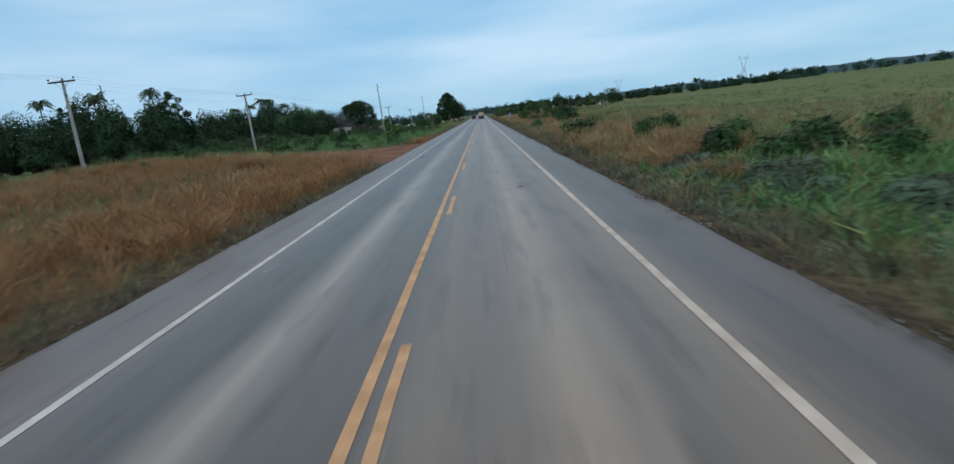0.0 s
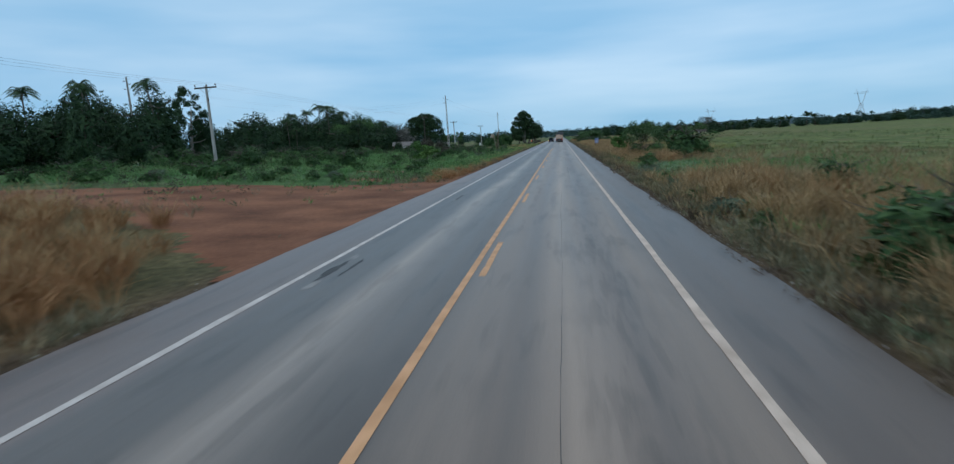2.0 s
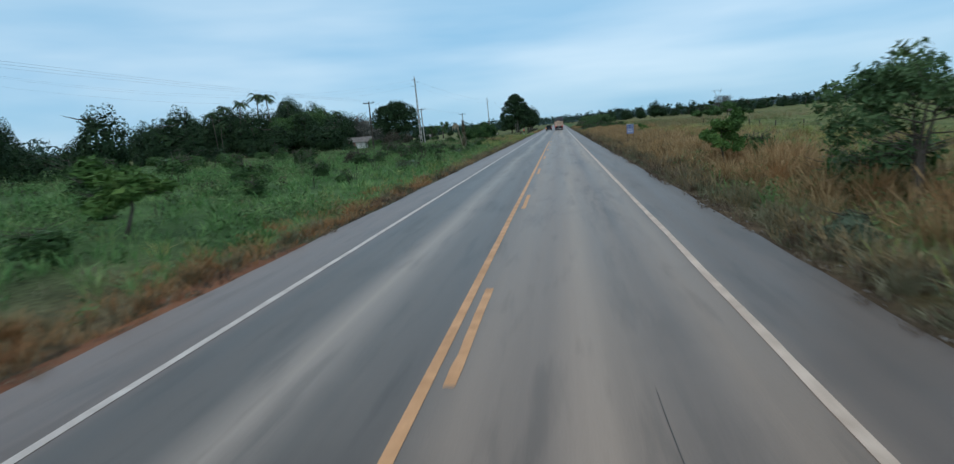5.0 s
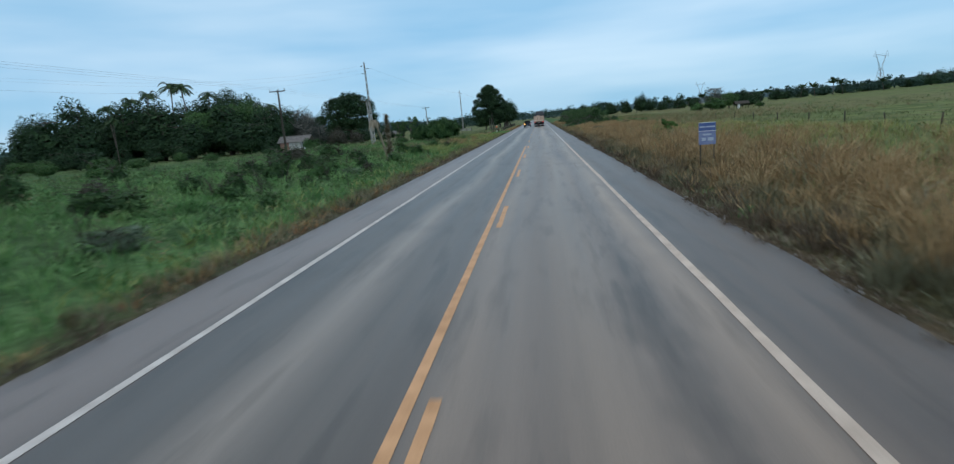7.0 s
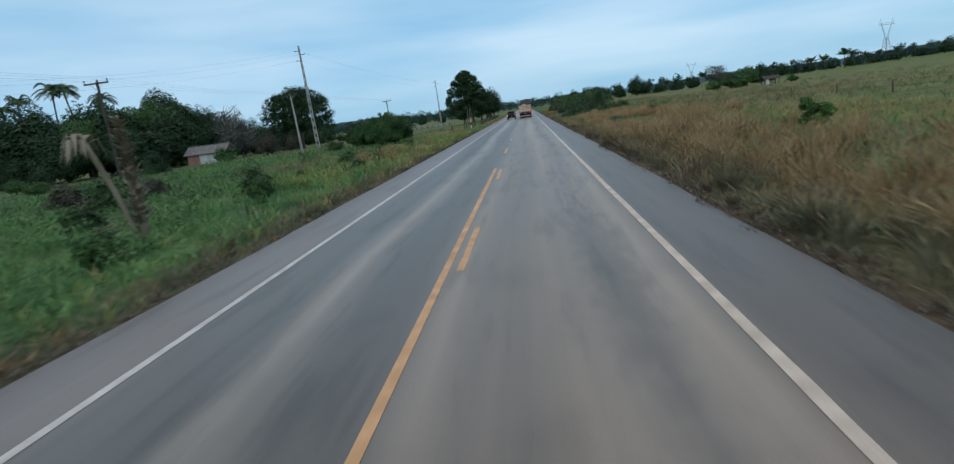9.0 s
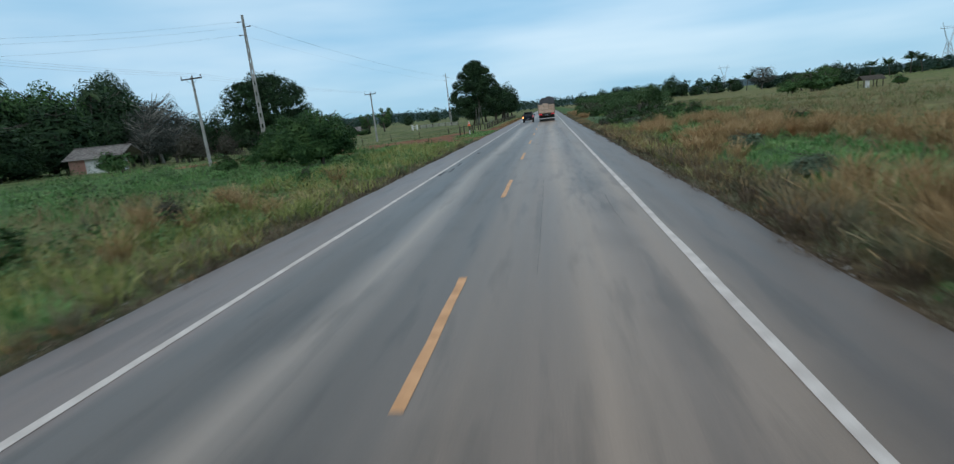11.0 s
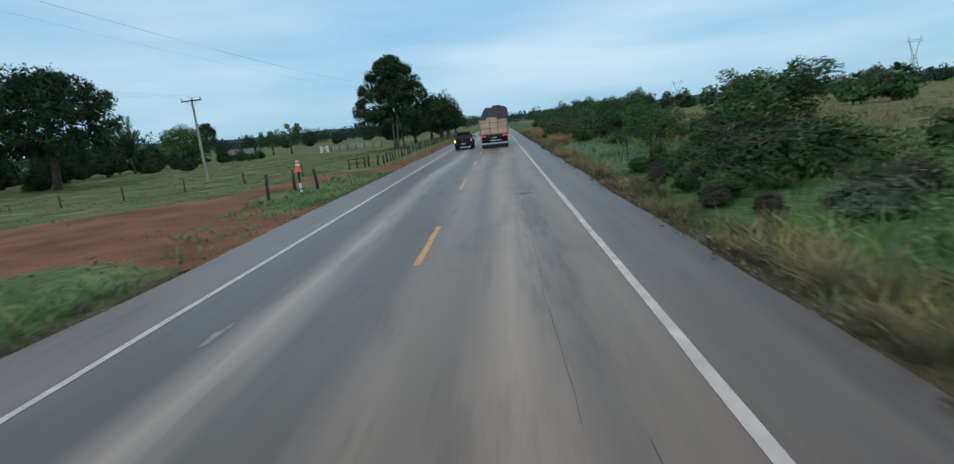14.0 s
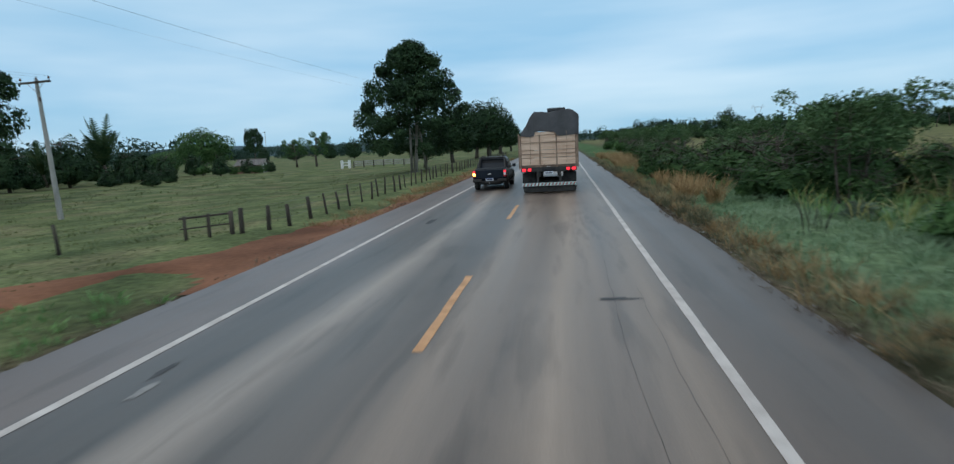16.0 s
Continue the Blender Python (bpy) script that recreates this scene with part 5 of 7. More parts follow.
# shrubs: right of the road
for x, y, h, k in [(9.3, 17.5, 1.6, K_DARKSHRUB[0]), (11, 19.5, 1.7, K_SHRUB[0]), (10.4, 15, 1.4, K_SHRUB[1]), (12.5, 17, 1.7, K_DARKSHRUB[1]), (15, 17, 1.6, K_SHRUB[1]), (12, 12.5, 1.4, K_SHRUB[2]), (7.6, 9, 1.0, K_GREY), (8.6, 7, 1.1, K_GREY), (6.9, 14.5, 0.9, K_GREY), (10, 6, 1.2, K_SHRUB[2]), (13, 8, 1.3, K_SHRUB[0]), (7.2, 12.5, 0.9, K_GREY), (7.7, 15.5, 1.0, K_GREY), (8.2, 11, 1.2, K_GREY), (6.9, 10.5, 0.7, K_GREY), (7.3, 17.4, 0.8, K_GREY), (6.6, 40.5, 0.8, K_DARKSHRUB[0]), (6.7, 47.5, 0.8, K_SHRUB[1]), (7, 56, 0.9, K_SHRUB[2]), (11, 47, 1.6, K_DARKSHRUB[0]), (12, 32, 1.8, K_SHRUB[1]), (8.2, 3, 1.3, K_SHRUB[1]), (7.3, 35.2, 2.0, K_DARKSHRUB[0]), (8.2, 36.4, 2.1, K_DARKSHRUB[1]), (6.6, 44, 0.9, K_GREY), (6.7, 52, 0.9, K_GREY), (12.3, 79.6, 3.5, K_DARKSHRUB[1]), (13.6, 81.0, 2.8, K_DARKSHRUB[0]), (9.9, 79.4, 1.9, K_SHRUB[0]), (8.8, 82.2, 1.6, K_DARKSHRUB[0]), (10.8, 84.4, 2.0, K_SHRUB[2]), (7.0, 62, 1.0, K_GREY), (7.4, 66, 1.1, K_SHRUB[2]), (8.4, 72, 1.3, K_SHRUB[0]), (6.6, 78, 0.9, K_GREY), (9.0, 84, 1.6, K_SHRUB[1]), (8.2, 92, 2.7, K_FRESH), (10.5, 96, 1.8, K_SHRUB[2]), (12.2, 146, 1.6, K_FRESH), (15, 205, 1.3, K_SHRUB[0]), (9.6, 212, 1.9, K_DARKSHRUB[0]), (11.4, 217, 2.4, K_DARKSHRUB[1]), (18, 228, 1.8, K_SHRUB[1]), (9.6, 238, 0.8, K_GREY), (11, 240, 1.2, K_DARKSHRUB[1]), (13.5, 240, 1.3, K_DARKSHRUB[0]), (12.8, 236, 1.4, K_DARKSHRUB[0]), (17, 240, 1.3, K_SHRUB[0]), (10.2, 252, 1.0, K_GREY), (10.0, 264, 2.2, K_SHRUB[1]), (10.6, 279, 2.8, K_SHRUB[2]), (10.4, 288, 2.6, K_SHRUB[0]), (11.5, 300, 2.4, K_DARKSHRUB[0]), (10.6, 311, 2.8, K_SHRUB[1]), (12, 325, 3.0, K_DARKSHRUB[1]), (11, 340, 2.6, K_SHRUB[2]), (12.5, 358, 3.2, K_DARKSHRUB[0]), (8.8, 205, 1.2, K_GREY), (9.8, 234, 1.5, K_SHRUB[1]), (9.6, 246, 1.3, K_DARKSHRUB[0]), (9.2, 196, 1.5, K_SHRUB[0]), (14, 183, 1.5, K_SHRUB[2]), (9.4, 206, 1.2, K_DARKSHRUB[0]), (10.8, 208.4, 1.4, K_DARKSHRUB[1]), (8.8, 209.5, 0.9, K_SHRUB[1]), (12, 206, 1.5, K_SHRUB[0]), (11.4, 241, 1.5, K_SHRUB[1]), (13.2, 246.5, 1.5, K_SHRUB[2]), (14.8, 253, 1.7, K_SHRUB[0]), (12.2, 259, 1.5, K_SHRUB[1]), (13.5, 201, 1.2, K_SHRUB[1]), (9.2, 176, 1.0, K_GREY), (8.4, 168, 0.9, K_GREY), (11.5, 243, 2.6, K_SHRUB[0]), (13.5, 249, 3.0, K_DARKSHRUB[0]), (15.5, 256, 3.2, K_SHRUB[1]), (12.6, 262, 2.6, K_DARKSHRUB[1]), (14, 228, 2.4, K_DARKSHRUB[1]), (15, 232, 2.2, K_SHRUB[2]), (12.5, 225, 1.8, K_SHRUB[0]), (12.5, 212, 1.6, K_DARKSHRUB[0]), (7.7, 209.2, 1.35, K_DARKSHRUB[1]), (8.3, 212.2, 1.6, K_DARKSHRUB[0]), (7.9, 215.2, 1.3, K_DARKSHRUB[1]), (9.3, 210.2, 1.9, K_DARKSHRUB[0]), (9.9, 214.4, 2.1, K_DARKSHRUB[1]), (10.7, 211.2, 2.0, K_DARKSHRUB[0]), (11.6, 219.4, 1.79, K_DARKSHRUB[1]), (9.2, 217.8, 1.17, K_SHRUB[0]), (12.8, 214.2, 1.95, K_DARKSHRUB[0]), (13.6, 218.4, 2.11, K_DARKSHRUB[1]), (10.6, 206.4, 1.17, K_UMBER), (8.6, 205.2, 0.86, K_UMBER), (7.2, 211.0, 1.0, K_DARKSHRUB[0]), (7.0, 213.6, 0.9, K_UMBER), (7.3, 217.4, 1.0, K_DARKSHRUB[1]), (8.4, 219.0, 1.2, K_DARKSHRUB[0]), (6.9, 208.2, 0.8, K_UMBER), (7.5, 206.6, 0.70, K_UMBER), (9.0, 200.6, 1.01, K_UMBER), (10.4, 202.0, 1.17, K_DARKSHRUB[0]), (14.6, 208.6, 1.56, K_DARKSHRUB[1]), (16.2, 213, 1.87, K_DARKSHRUB[0]), (15.6, 220.5, 1.87, K_SHRUB[1])]:
    plant(k, x, y, h, rt.uniform(0, 360), rt.uniform(0.9, 1.35), group="shrubs along the road")
for x, y, h, k in [(8.7, 244.2, 1.6, 0), (9.9, 243.0, 2.0, 1), (11.2, 242.4, 2.1, 0), (12.8, 243.6, 2.3, 1), (14.2, 242.2, 2.2, 0), (10.2, 247.4, 2.5, 1), (12.0, 250, 2.7, 0), (8.9, 250.4, 2.1, 1), (7.9, 254.6, 1.8, 0), (7.3, 258.8, 2.1, 1), (7.9, 262.4, 2.5, 0), (9.4, 257.4, 2.5, 1), (11.0, 254.4, 2.7, 0), (13.6, 257.6, 2.9, 1), (8.6, 268, 2.5, 0), (10.0, 265, 2.7, 1), (9.0, 274, 2.6, 0), (9.4, 284, 2.7, 1), (15.6, 245, 2.0, 1)]:
    plant(K_DARKSHRUB[k], x, y, h, rt.uniform(0, 360), rt.uniform(1.0, 1.4), group="shrubs along the road")
for x, y, h in [(12.0, 216.6, 3.7), (8.9, 221.2, 2.4), (14.4, 224, 3.0), (11.0, 231, 2.8), (9.2, 81.2, 3.55), (11.0, 241.5, 3.8), (13.4, 247, 3.4), (15, 254, 3.6), (12.4, 260, 2.8), (16, 268, 3.6), (12, 279, 2.8), (15, 294, 3.4), (18, 304, 4.0), (13, 318, 3.4), (17, 334, 4.2), (14, 352, 3.8), (18, 370, 4.6), (14.5, 388, 4.6)]:
    plant(some(K_FEATHER), x, y, h, rt.uniform(0, 360), rt.uniform(0.9, 1.2), group="small trees along the road")


# ---- far woods and ridge ----
def far_woods():
    rng = np.random.default_rng(77)
    cs, rs = [], []

    def clump(x, y, h, w):
        z = float(ground_z(x, y))
        for k in range(7):
            cs.append((x + rng.normal(0, w * 0.35), y + rng.normal(0, w * 0.3), z + h * rng.uniform(0.25, 0.85)))
            rs.append(w * rng.uniform(0.28, 0.5))

    for k in range(105):
        x = rng.uniform(30, 520)
        clump(x, 470 + 0.12 * x + rng.normal(0, 25), rng.uniform(2.5, 9.5), rng.uniform(3, 8))
    for k in range(240):
        x = rng.uniform(-620, -30)
        clump(x, 620 - 0.10 * x + rng.normal(0, 40), rng.uniform(6, 12), rng.uniform(5, 11))
    for k in range(50):
        x = rng.uniform(-60, 70)
        clump(x * 1.2, 760 + rng.normal(0, 50), rng.uniform(7, 11), rng.uniform(7, 12))
    for k in range(60):
        clump(rng.uniform(-380, -130), rng.uniform(180, 420), rng.uniform(8, 13), rng.uniform(7, 11))
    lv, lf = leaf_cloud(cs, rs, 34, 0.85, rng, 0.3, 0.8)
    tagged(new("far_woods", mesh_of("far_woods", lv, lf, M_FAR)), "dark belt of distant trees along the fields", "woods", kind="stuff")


far_woods()


def ridge():
    """Low wooded hills at the horizon, with distance haze put into their colour."""
    rng = np.random.default_rng(9)
    xs = np.linspace(-2400, 2400, 240)
    V, F = [], []
    n = len(xs)
    for j, (dy, hz) in enumerate([(0, 0.0), (120, 0.6), (260, 1.0), (420, 0.5)]):
        hh = 12 + 16 * smooth_step(300, 1100, xs) + 12 * smooth_step(80, 420, -xs) + 5 * np.sin(xs / 210.0) + 3 * np.sin(xs / 73.0 + 1) + rng.normal(0, 0.8, n)
        V.append(np.stack([xs, np.full(n, 1500.0 + dy) - 0.25 * np.abs(xs), hz * hh - 0.5], 1))
        if j:
            F += [((j - 1) * n + i, (j - 1) * n + i + 1, j * n + i + 1, j * n + i) for i in range(n - 1)]
    tagged(new("backdrop_hills", mesh_of("backdrop_hills", np.concatenate(V), F, surface("haze_tinted_wooded_hills", (0.022, 0.048, 0.06), (0.045, 0.08, 0.085), 0.02, 0.95, bump=0.2), True)), "low wooded hills on the horizon", "hills", kind="structure")


ridge()


# ---- grass ----
def blades(x, y, z, height, width, lean, out, rng, plume=False):
    """Bent pointed blades from the feet (x, y, z), each leaning towards its angle out."""
    n = len(x)
    a = rng.uniform(0, 2 * np.pi, n)
    base = np.stack([x, y, z], 1)
    side = np.stack([np.cos(a), np.sin(a), np.zeros(n)], 1) * (width / 2)[:, None]
    tilt = np.stack([np.cos(out), np.sin(out), np.zeros(n)], 1) * (height * lean)[:, None]
    up = np.stack([np.zeros(n), np.zeros(n), height], 1)
    mid, tip = base + tilt * 0.28 + up * 0.52, base + tilt + up * (1 - 0.25 * np.minimum(lean, 1.6)[:, None] ** 2)
    verts = np.stack([base, mid + side, mid - side, tip], 1).reshape(-1, 3)
    i = np.arange(n) * 4
    faces = np.concatenate([np.stack([i, i + 1, i + 2], 1), np.stack([i + 2, i + 1, i + 3], 1)])
    if not plume:
        return verts, faces, None
    low, high = mid + (tip - mid) * 0.45, tip + (tip - mid) * 0.35
    belly = low + (high - low) * 0.4
    pv = np.stack([low, belly + side * 1.5, high, belly - side * 1.5], 1).reshape(-1, 3)
    return verts, faces, (pv, np.concatenate([np.stack([i, i + 1, i + 2], 1), np.stack([i, i + 2, i + 3], 1)]))


def foot_z(x, y):
    return np.where(np.abs(x) < 5.16, 0.0, ground_z(x, y) - 0.02)


def sward(name, label, regions, material, per, height, width, lean, seed, spread=0.16, edge=5.16, ragged=0.0):
    """Tufts over rectangles (x0, x1, y0, y1, tufts a square metre, height factor); blades fan out from each tuft's foot."""
    rng = np.random.default_rng(seed)
    X, Y, H, A = [], [], [], []
    for x0, x1, y0, y1, dens, hf in regions:
        n = int(abs((x1 - x0) * (y1 - y0)) * dens)
        x, y = rng.uniform(x0, x1, n), rng.uniform(y0, y1, n)
        keep = rng.uniform(size=n) < 0.2 + 0.8 * (0.5 + 0.3 * ripple(x * 1.9 + seed, y * 1.3) + 0.4 * ripple(x * 6.1 + 2 * seed, y * 5.3))
        x, y = x[keep], y[keep]
        fade = np.clip((np.abs(x) - 4.6) / 1.2, 0.35, 1.0)
        h = height * hf * fade * (0.4 + 0.4 * (0.5 + 0.5 * ripple(x * 0.8, y * 0.7 + seed)) + 0.6 * (0.5 + 0.5 * ripple(x * 6.3 + 3, y * 4.7 + 1.5 * seed)))
        m = len(x) * per
        a, r = rng.uniform(0, 2 * np.pi, m), spread * np.sqrt(rng.uniform(0, 1, m))
        X.append(np.repeat(x, per) + r * np.cos(a))
        Y.append(np.repeat(y, per) + r * np.sin(a))
        A.append(a + rng.normal(0, 0.7, m))
        H.append(np.repeat(h, per) * rng.uniform(0.5, 1.15, m))
    X, Y, H, A = np.concatenate(X), np.concatenate(Y), np.concatenate(H), np.concatenate(A)
    ok = np.abs(X) > edge - ragged * np.clip(ripple(X * 2 + seed, Y * 3.1) + 0.6 * ripple(X, Y * 9.7), 0, 1)
    X, Y, H, A = X[ok], Y[ok], H[ok], A[ok]
    v, f, _ = blades(X, Y, foot_z(X, Y), H, width * rng.uniform(0.7, 1.5, len(X)), lean * rng.uniform(0.2, 1.6, len(X)), A, rng)
    tagged(new(name, mesh_of(name, v, f, material)), label, "grass", kind="stuff")


def leafy_weeds(name, label, material, seed, regions, per=40, leaf=0.075):
    """Knee-high broad-leaved weeds scattered over rectangles (x0, x1, y0, y1, plants, height)."""
    rng = np.random.default_rng(seed)
    cs, rs = [], []
    for x0, x1, y0, y1, n, h in regions:
        x, y = rng.uniform(x0, x1, n), rng.uniform(y0, y1, n)
        keep = ripple(x * 1.7 + 4 + seed, y * 1.1) > -0.2
        x, y = x[keep], y[keep]
        r = h * rng.uniform(0.3, 0.9, len(x))
        cs.append(np.stack([x, y, ground_z(x, y) + r * 0.75], 1))
        rs.append(r)
    lv, lf = leaf_cloud(np.concatenate(cs), np.concatenate(rs), per, leaf, rng, 0.5, 1.0)
    tagged(new(name, mesh_of(name, lv, lf, material)), label, "weeds", kind="stuff")


leafy_weeds("weeds", "knee-high leafy weeds scattered through the verges", M_WEED, 31, [(-26, -6.4, 60, 205, 1500, 0.6), (-44, -26, 60, 205, 700, 0.9), (6.6, 13, -12, 30, 220, 0.5), (6.6, 12, 60, 98, 220, 0.5), (7, 18, 165, 205, 300, 0.5), (10, 18, 205, 270, 360, 0.6), (-20, -9, -12, 34, 90, 0.45), (14, 80, 20, 280, 380, 0.7), (5.7, 7.2, 92, 166, 60, 0.22)])
leafy_weeds("dark_weeds", "dark bushy weeds in bands across the left field", M_THICKET, 53, [(-30, -8.5, 62, 112, 260, 0.75), (-30, -8.5, 112, 205, 380, 0.75), (-22, -10, 60, 68, 40, 0.5), (-52, -30, 60, 205, 420, 1.1), (9, 22, 196, 262, 150, 0.8), (7.5, 14, -8, 18, 60, 0.7)], 46, 0.08)
leafy_weeds("withered_weeds", "withered brown brush among the weeds", M_UMBER, 54, [(-34, -9, 62, 200, 130, 0.6), (-40, -14, 40, 66, 60, 0.7), (-17, -11.5, 59.5, 63.5, 46, 0.7), (-48, -24, 205, 232, 24, 1.2)], 60, 0.06)
sward("weed_stalks", "thin dark weed stalks standing in the grass", [(-24, -8, 80, 170, 0.10, 1.0), (-40, -24, 70, 180, 0.06, 1.2), (7, 12, 205, 250, 0.12, 0.8)], M_UMBER, 9, 1.25, 0.03, 0.35, 15, 0.25)
sward("grass_litter", "brown dead grass and litter along the asphalt's edges", [(4.9, 5.7, -12, 300, 22, 1.0), (-5.8, -4.95, -12, 34, 16, 1.0), (-6.2, -5.0, 72, 205, 20, 1.2), (-5.6, -5.0, 205, 300, 8, 0.8)], M_LITTER, 8, 0.26, 0.022, 1.3, 16, 0.14, 5.12, 0.26)
sward("dead_grass", "short grey-green dead grass fringing the asphalt", [(5.3, 6.5, -12, 205, 13, 0.8), (5.3, 6.1, 205, 300, 10, 0.7), (-6.3, -5.2, -12, 34, 8, 0.8), (-6.6, -5.2, 100, 205, 7, 0.8), (-14, -5.3, 61, 78, 2.6, 0.6), (-40, -6, 40, 60, 0.12, 0.5), (-30, -6, 54.5, 60, 1.4, 0.6), (-36, -12, 44, 49, 0.8, 0.8), (-28, -8, 200, 216, 0.12, 0.3), (7, 12, 100, 160, 0.8, 2.0)], M_GREYGRASS, 9, 0.55, 0.022, 0.8, 5)
sward("dry_grass", "tall dry orange-brown grass along the verges", [(-6.3, -5.3, 66, 112, 3.5, 0.42), (-6.2, -5.3, 112, 165, 2, 0.4), (-8.5, -5.5, 61, 74, 4, 0.5), (-11.5, -5.9, -12, 34.5, 6, 1.25), (-12.5, -8.5, 33, 39.5, 4, 1.0), (-20, -11.5, -12, 41.5, 2.4, 1.2), (-36, -17, 4, 46, 1.7, 1.25), (-8.0, -5.4, 66, 100, 4.5, 0.4)], M_DRY, 20, 1.05, 0.015, 0.85, 1)
sward("brown_grass", "tall withered brown grass on the verge", [(6.2, 11.5, 17, 57, 4.4, 1.0), (6.9, 11.5, 71.5, 98, 4.4, 1.0), (11.5, 20, 10, 56, 1.3, 1.0), (11.5, 18, 66, 95, 1.0, 0.9), (6.8, 12, 94, 165, 4.4, 1.05), (13, 20, 94, 165, 1.2, 0.9), (12, 18, 166, 202, 3.2, 0.9), (-7.2, -5.3, 240, 310, 6, 0.38), (6.4, 9.5, 258, 300, 3, 1.0), (5.5, 6.6, 165, 206, 4, 0.6), (5.3, 6.3, 206, 262, 7, 0.45)], M_BROWNGRASS, 19, 1.05, 0.015, 0.8, 8)
sward("straw_grass", "yellowish straw grass mixed into the verges", [(-6.8, -5.3, -12, 34, 5, 0.5), (-7.0, -5.3, 66, 200, 2.5, 0.6), (5.4, 7.0, -10, 90, 4, 0.8), (5.8, 7.2, 90, 165, 2.2, 0.7), (5.4, 6.9, 165, 205, 6, 0.6), (6.8, 13, 90, 165, 1.3, 1.25), (6.6, 12, 20, 56, 1.6, 1.3), (11, 26, 6, 90, 1.0, 1.2), (5.3, 6.1, 205, 300, 6, 0.5), (-19, -10, -12, 38, 2.8, 1.2), (-30, -19, -12, 42, 2.0, 1.2), (-46, -30, 0, 46, 0.7, 1.2), (-20, -6, 160, 176, 2.4, 0.9), (13, 24, 165, 205, 1.2, 1.1), (20, 44, 165, 250, 0.45, 1.1), (12, 26, 226, 262, 0.9, 1.3)], M_STRAW, 10, 0.75, 0.022, 0.6, 2)
sward("green_grass", "lush green grass beside the road", [(-14, -5.6, 186, 205, 6, 0.6), (-24, -6.3, 76, 160, 4.0, 1.0), (-24, -7, 160, 176, 1.6, 0.9), (-24, -6, 176, 205, 4.5, 0.75), (-24, -9, 60, 68, 1.6, 0.7), (-24, -9, 68, 76, 2.6, 0.8), (-40, -24, 60, 205, 1.3, 1.2), (-8.5, -5.3, 205, 222, 4, 0.45), (6.4, 14, -12, 17, 7, 1.0), (10, 20, 17, 70, 2.4, 0.9), (6.4, 8.5, 40, 96, 2.0, 0.8), (7.2, 13, 163, 186, 8.0, 0.65), (7.0, 13, 186, 205, 11.0, 0.8), (9, 14, 205, 264, 2.0, 0.9), (14, 22, 205, 264, 1.8, 1.1), (-9.0, -5.4, 214, 231, 8, 0.4), (-34, -12, -12, 34, 0.8, 0.9), (9, 26, -12, 30, 1.2, 1.2), (-30, -9, 50, 60, 0.25, 0.5), (-30, -9, 56.5, 61.5, 1.6, 0.6), (7.0, 14, 57, 71, 5, 0.7), (8, 16, 94, 165, 1.3, 1.0)], M_LUSH, 8, 0.62, 0.036, 0.7, 3)
sward("yellow_green_grass", "tall yellow-green grass beside the road", [(-12, -5.4, 150, 203, 6, 0.95), (-9, -5.6, 78, 150, 1.5, 0.8), (5.7, 7.6, 165, 205, 5.5, 0.8), (9, 15, 205, 262, 0.8, 1.0), (12, 22, 232, 262, 1.2, 1.3), (6.6, 10, -10, 14, 1.5, 0.9), (10, 22, 94, 165, 1.6, 1.0), (6.2, 8, 62, 80, 2.0, 0.7)], M_YGRASS, 9, 0.75, 0.028, 0.65, 6)
sward("pale_grass", "low pale grey-green grass carpeting the bank", [(5.9, 10.5, 217, 256, 13, 0.9), (10.5, 15, 222, 262, 6, 1.0), (5.8, 7.4, 26, 96, 3.0, 0.8), (6.9, 11.5, 58, 71, 7, 1.3), (5.8, 9.0, -6, 20, 10, 1.0)], M_PALEGREEN, 10, 0.36, 0.024, 1.0, 7)
sward("pasture_grass", "short grazed pasture grass", [(-30, -9.5, 205, 300, 1.9, 0.28), (-60, -30, 205, 320, 0.4, 0.7), (12, 34, -10, 165, 0.8, 1.0), (16, 40, 165, 320, 0.8, 1.2), (40, 70, 20, 300, 0.14, 1.4), (-60, -30, 30, 160, 0.4, 1.5)], M_FIELD, 9, 0.36, 0.042, 0.8, 4, 0.3)


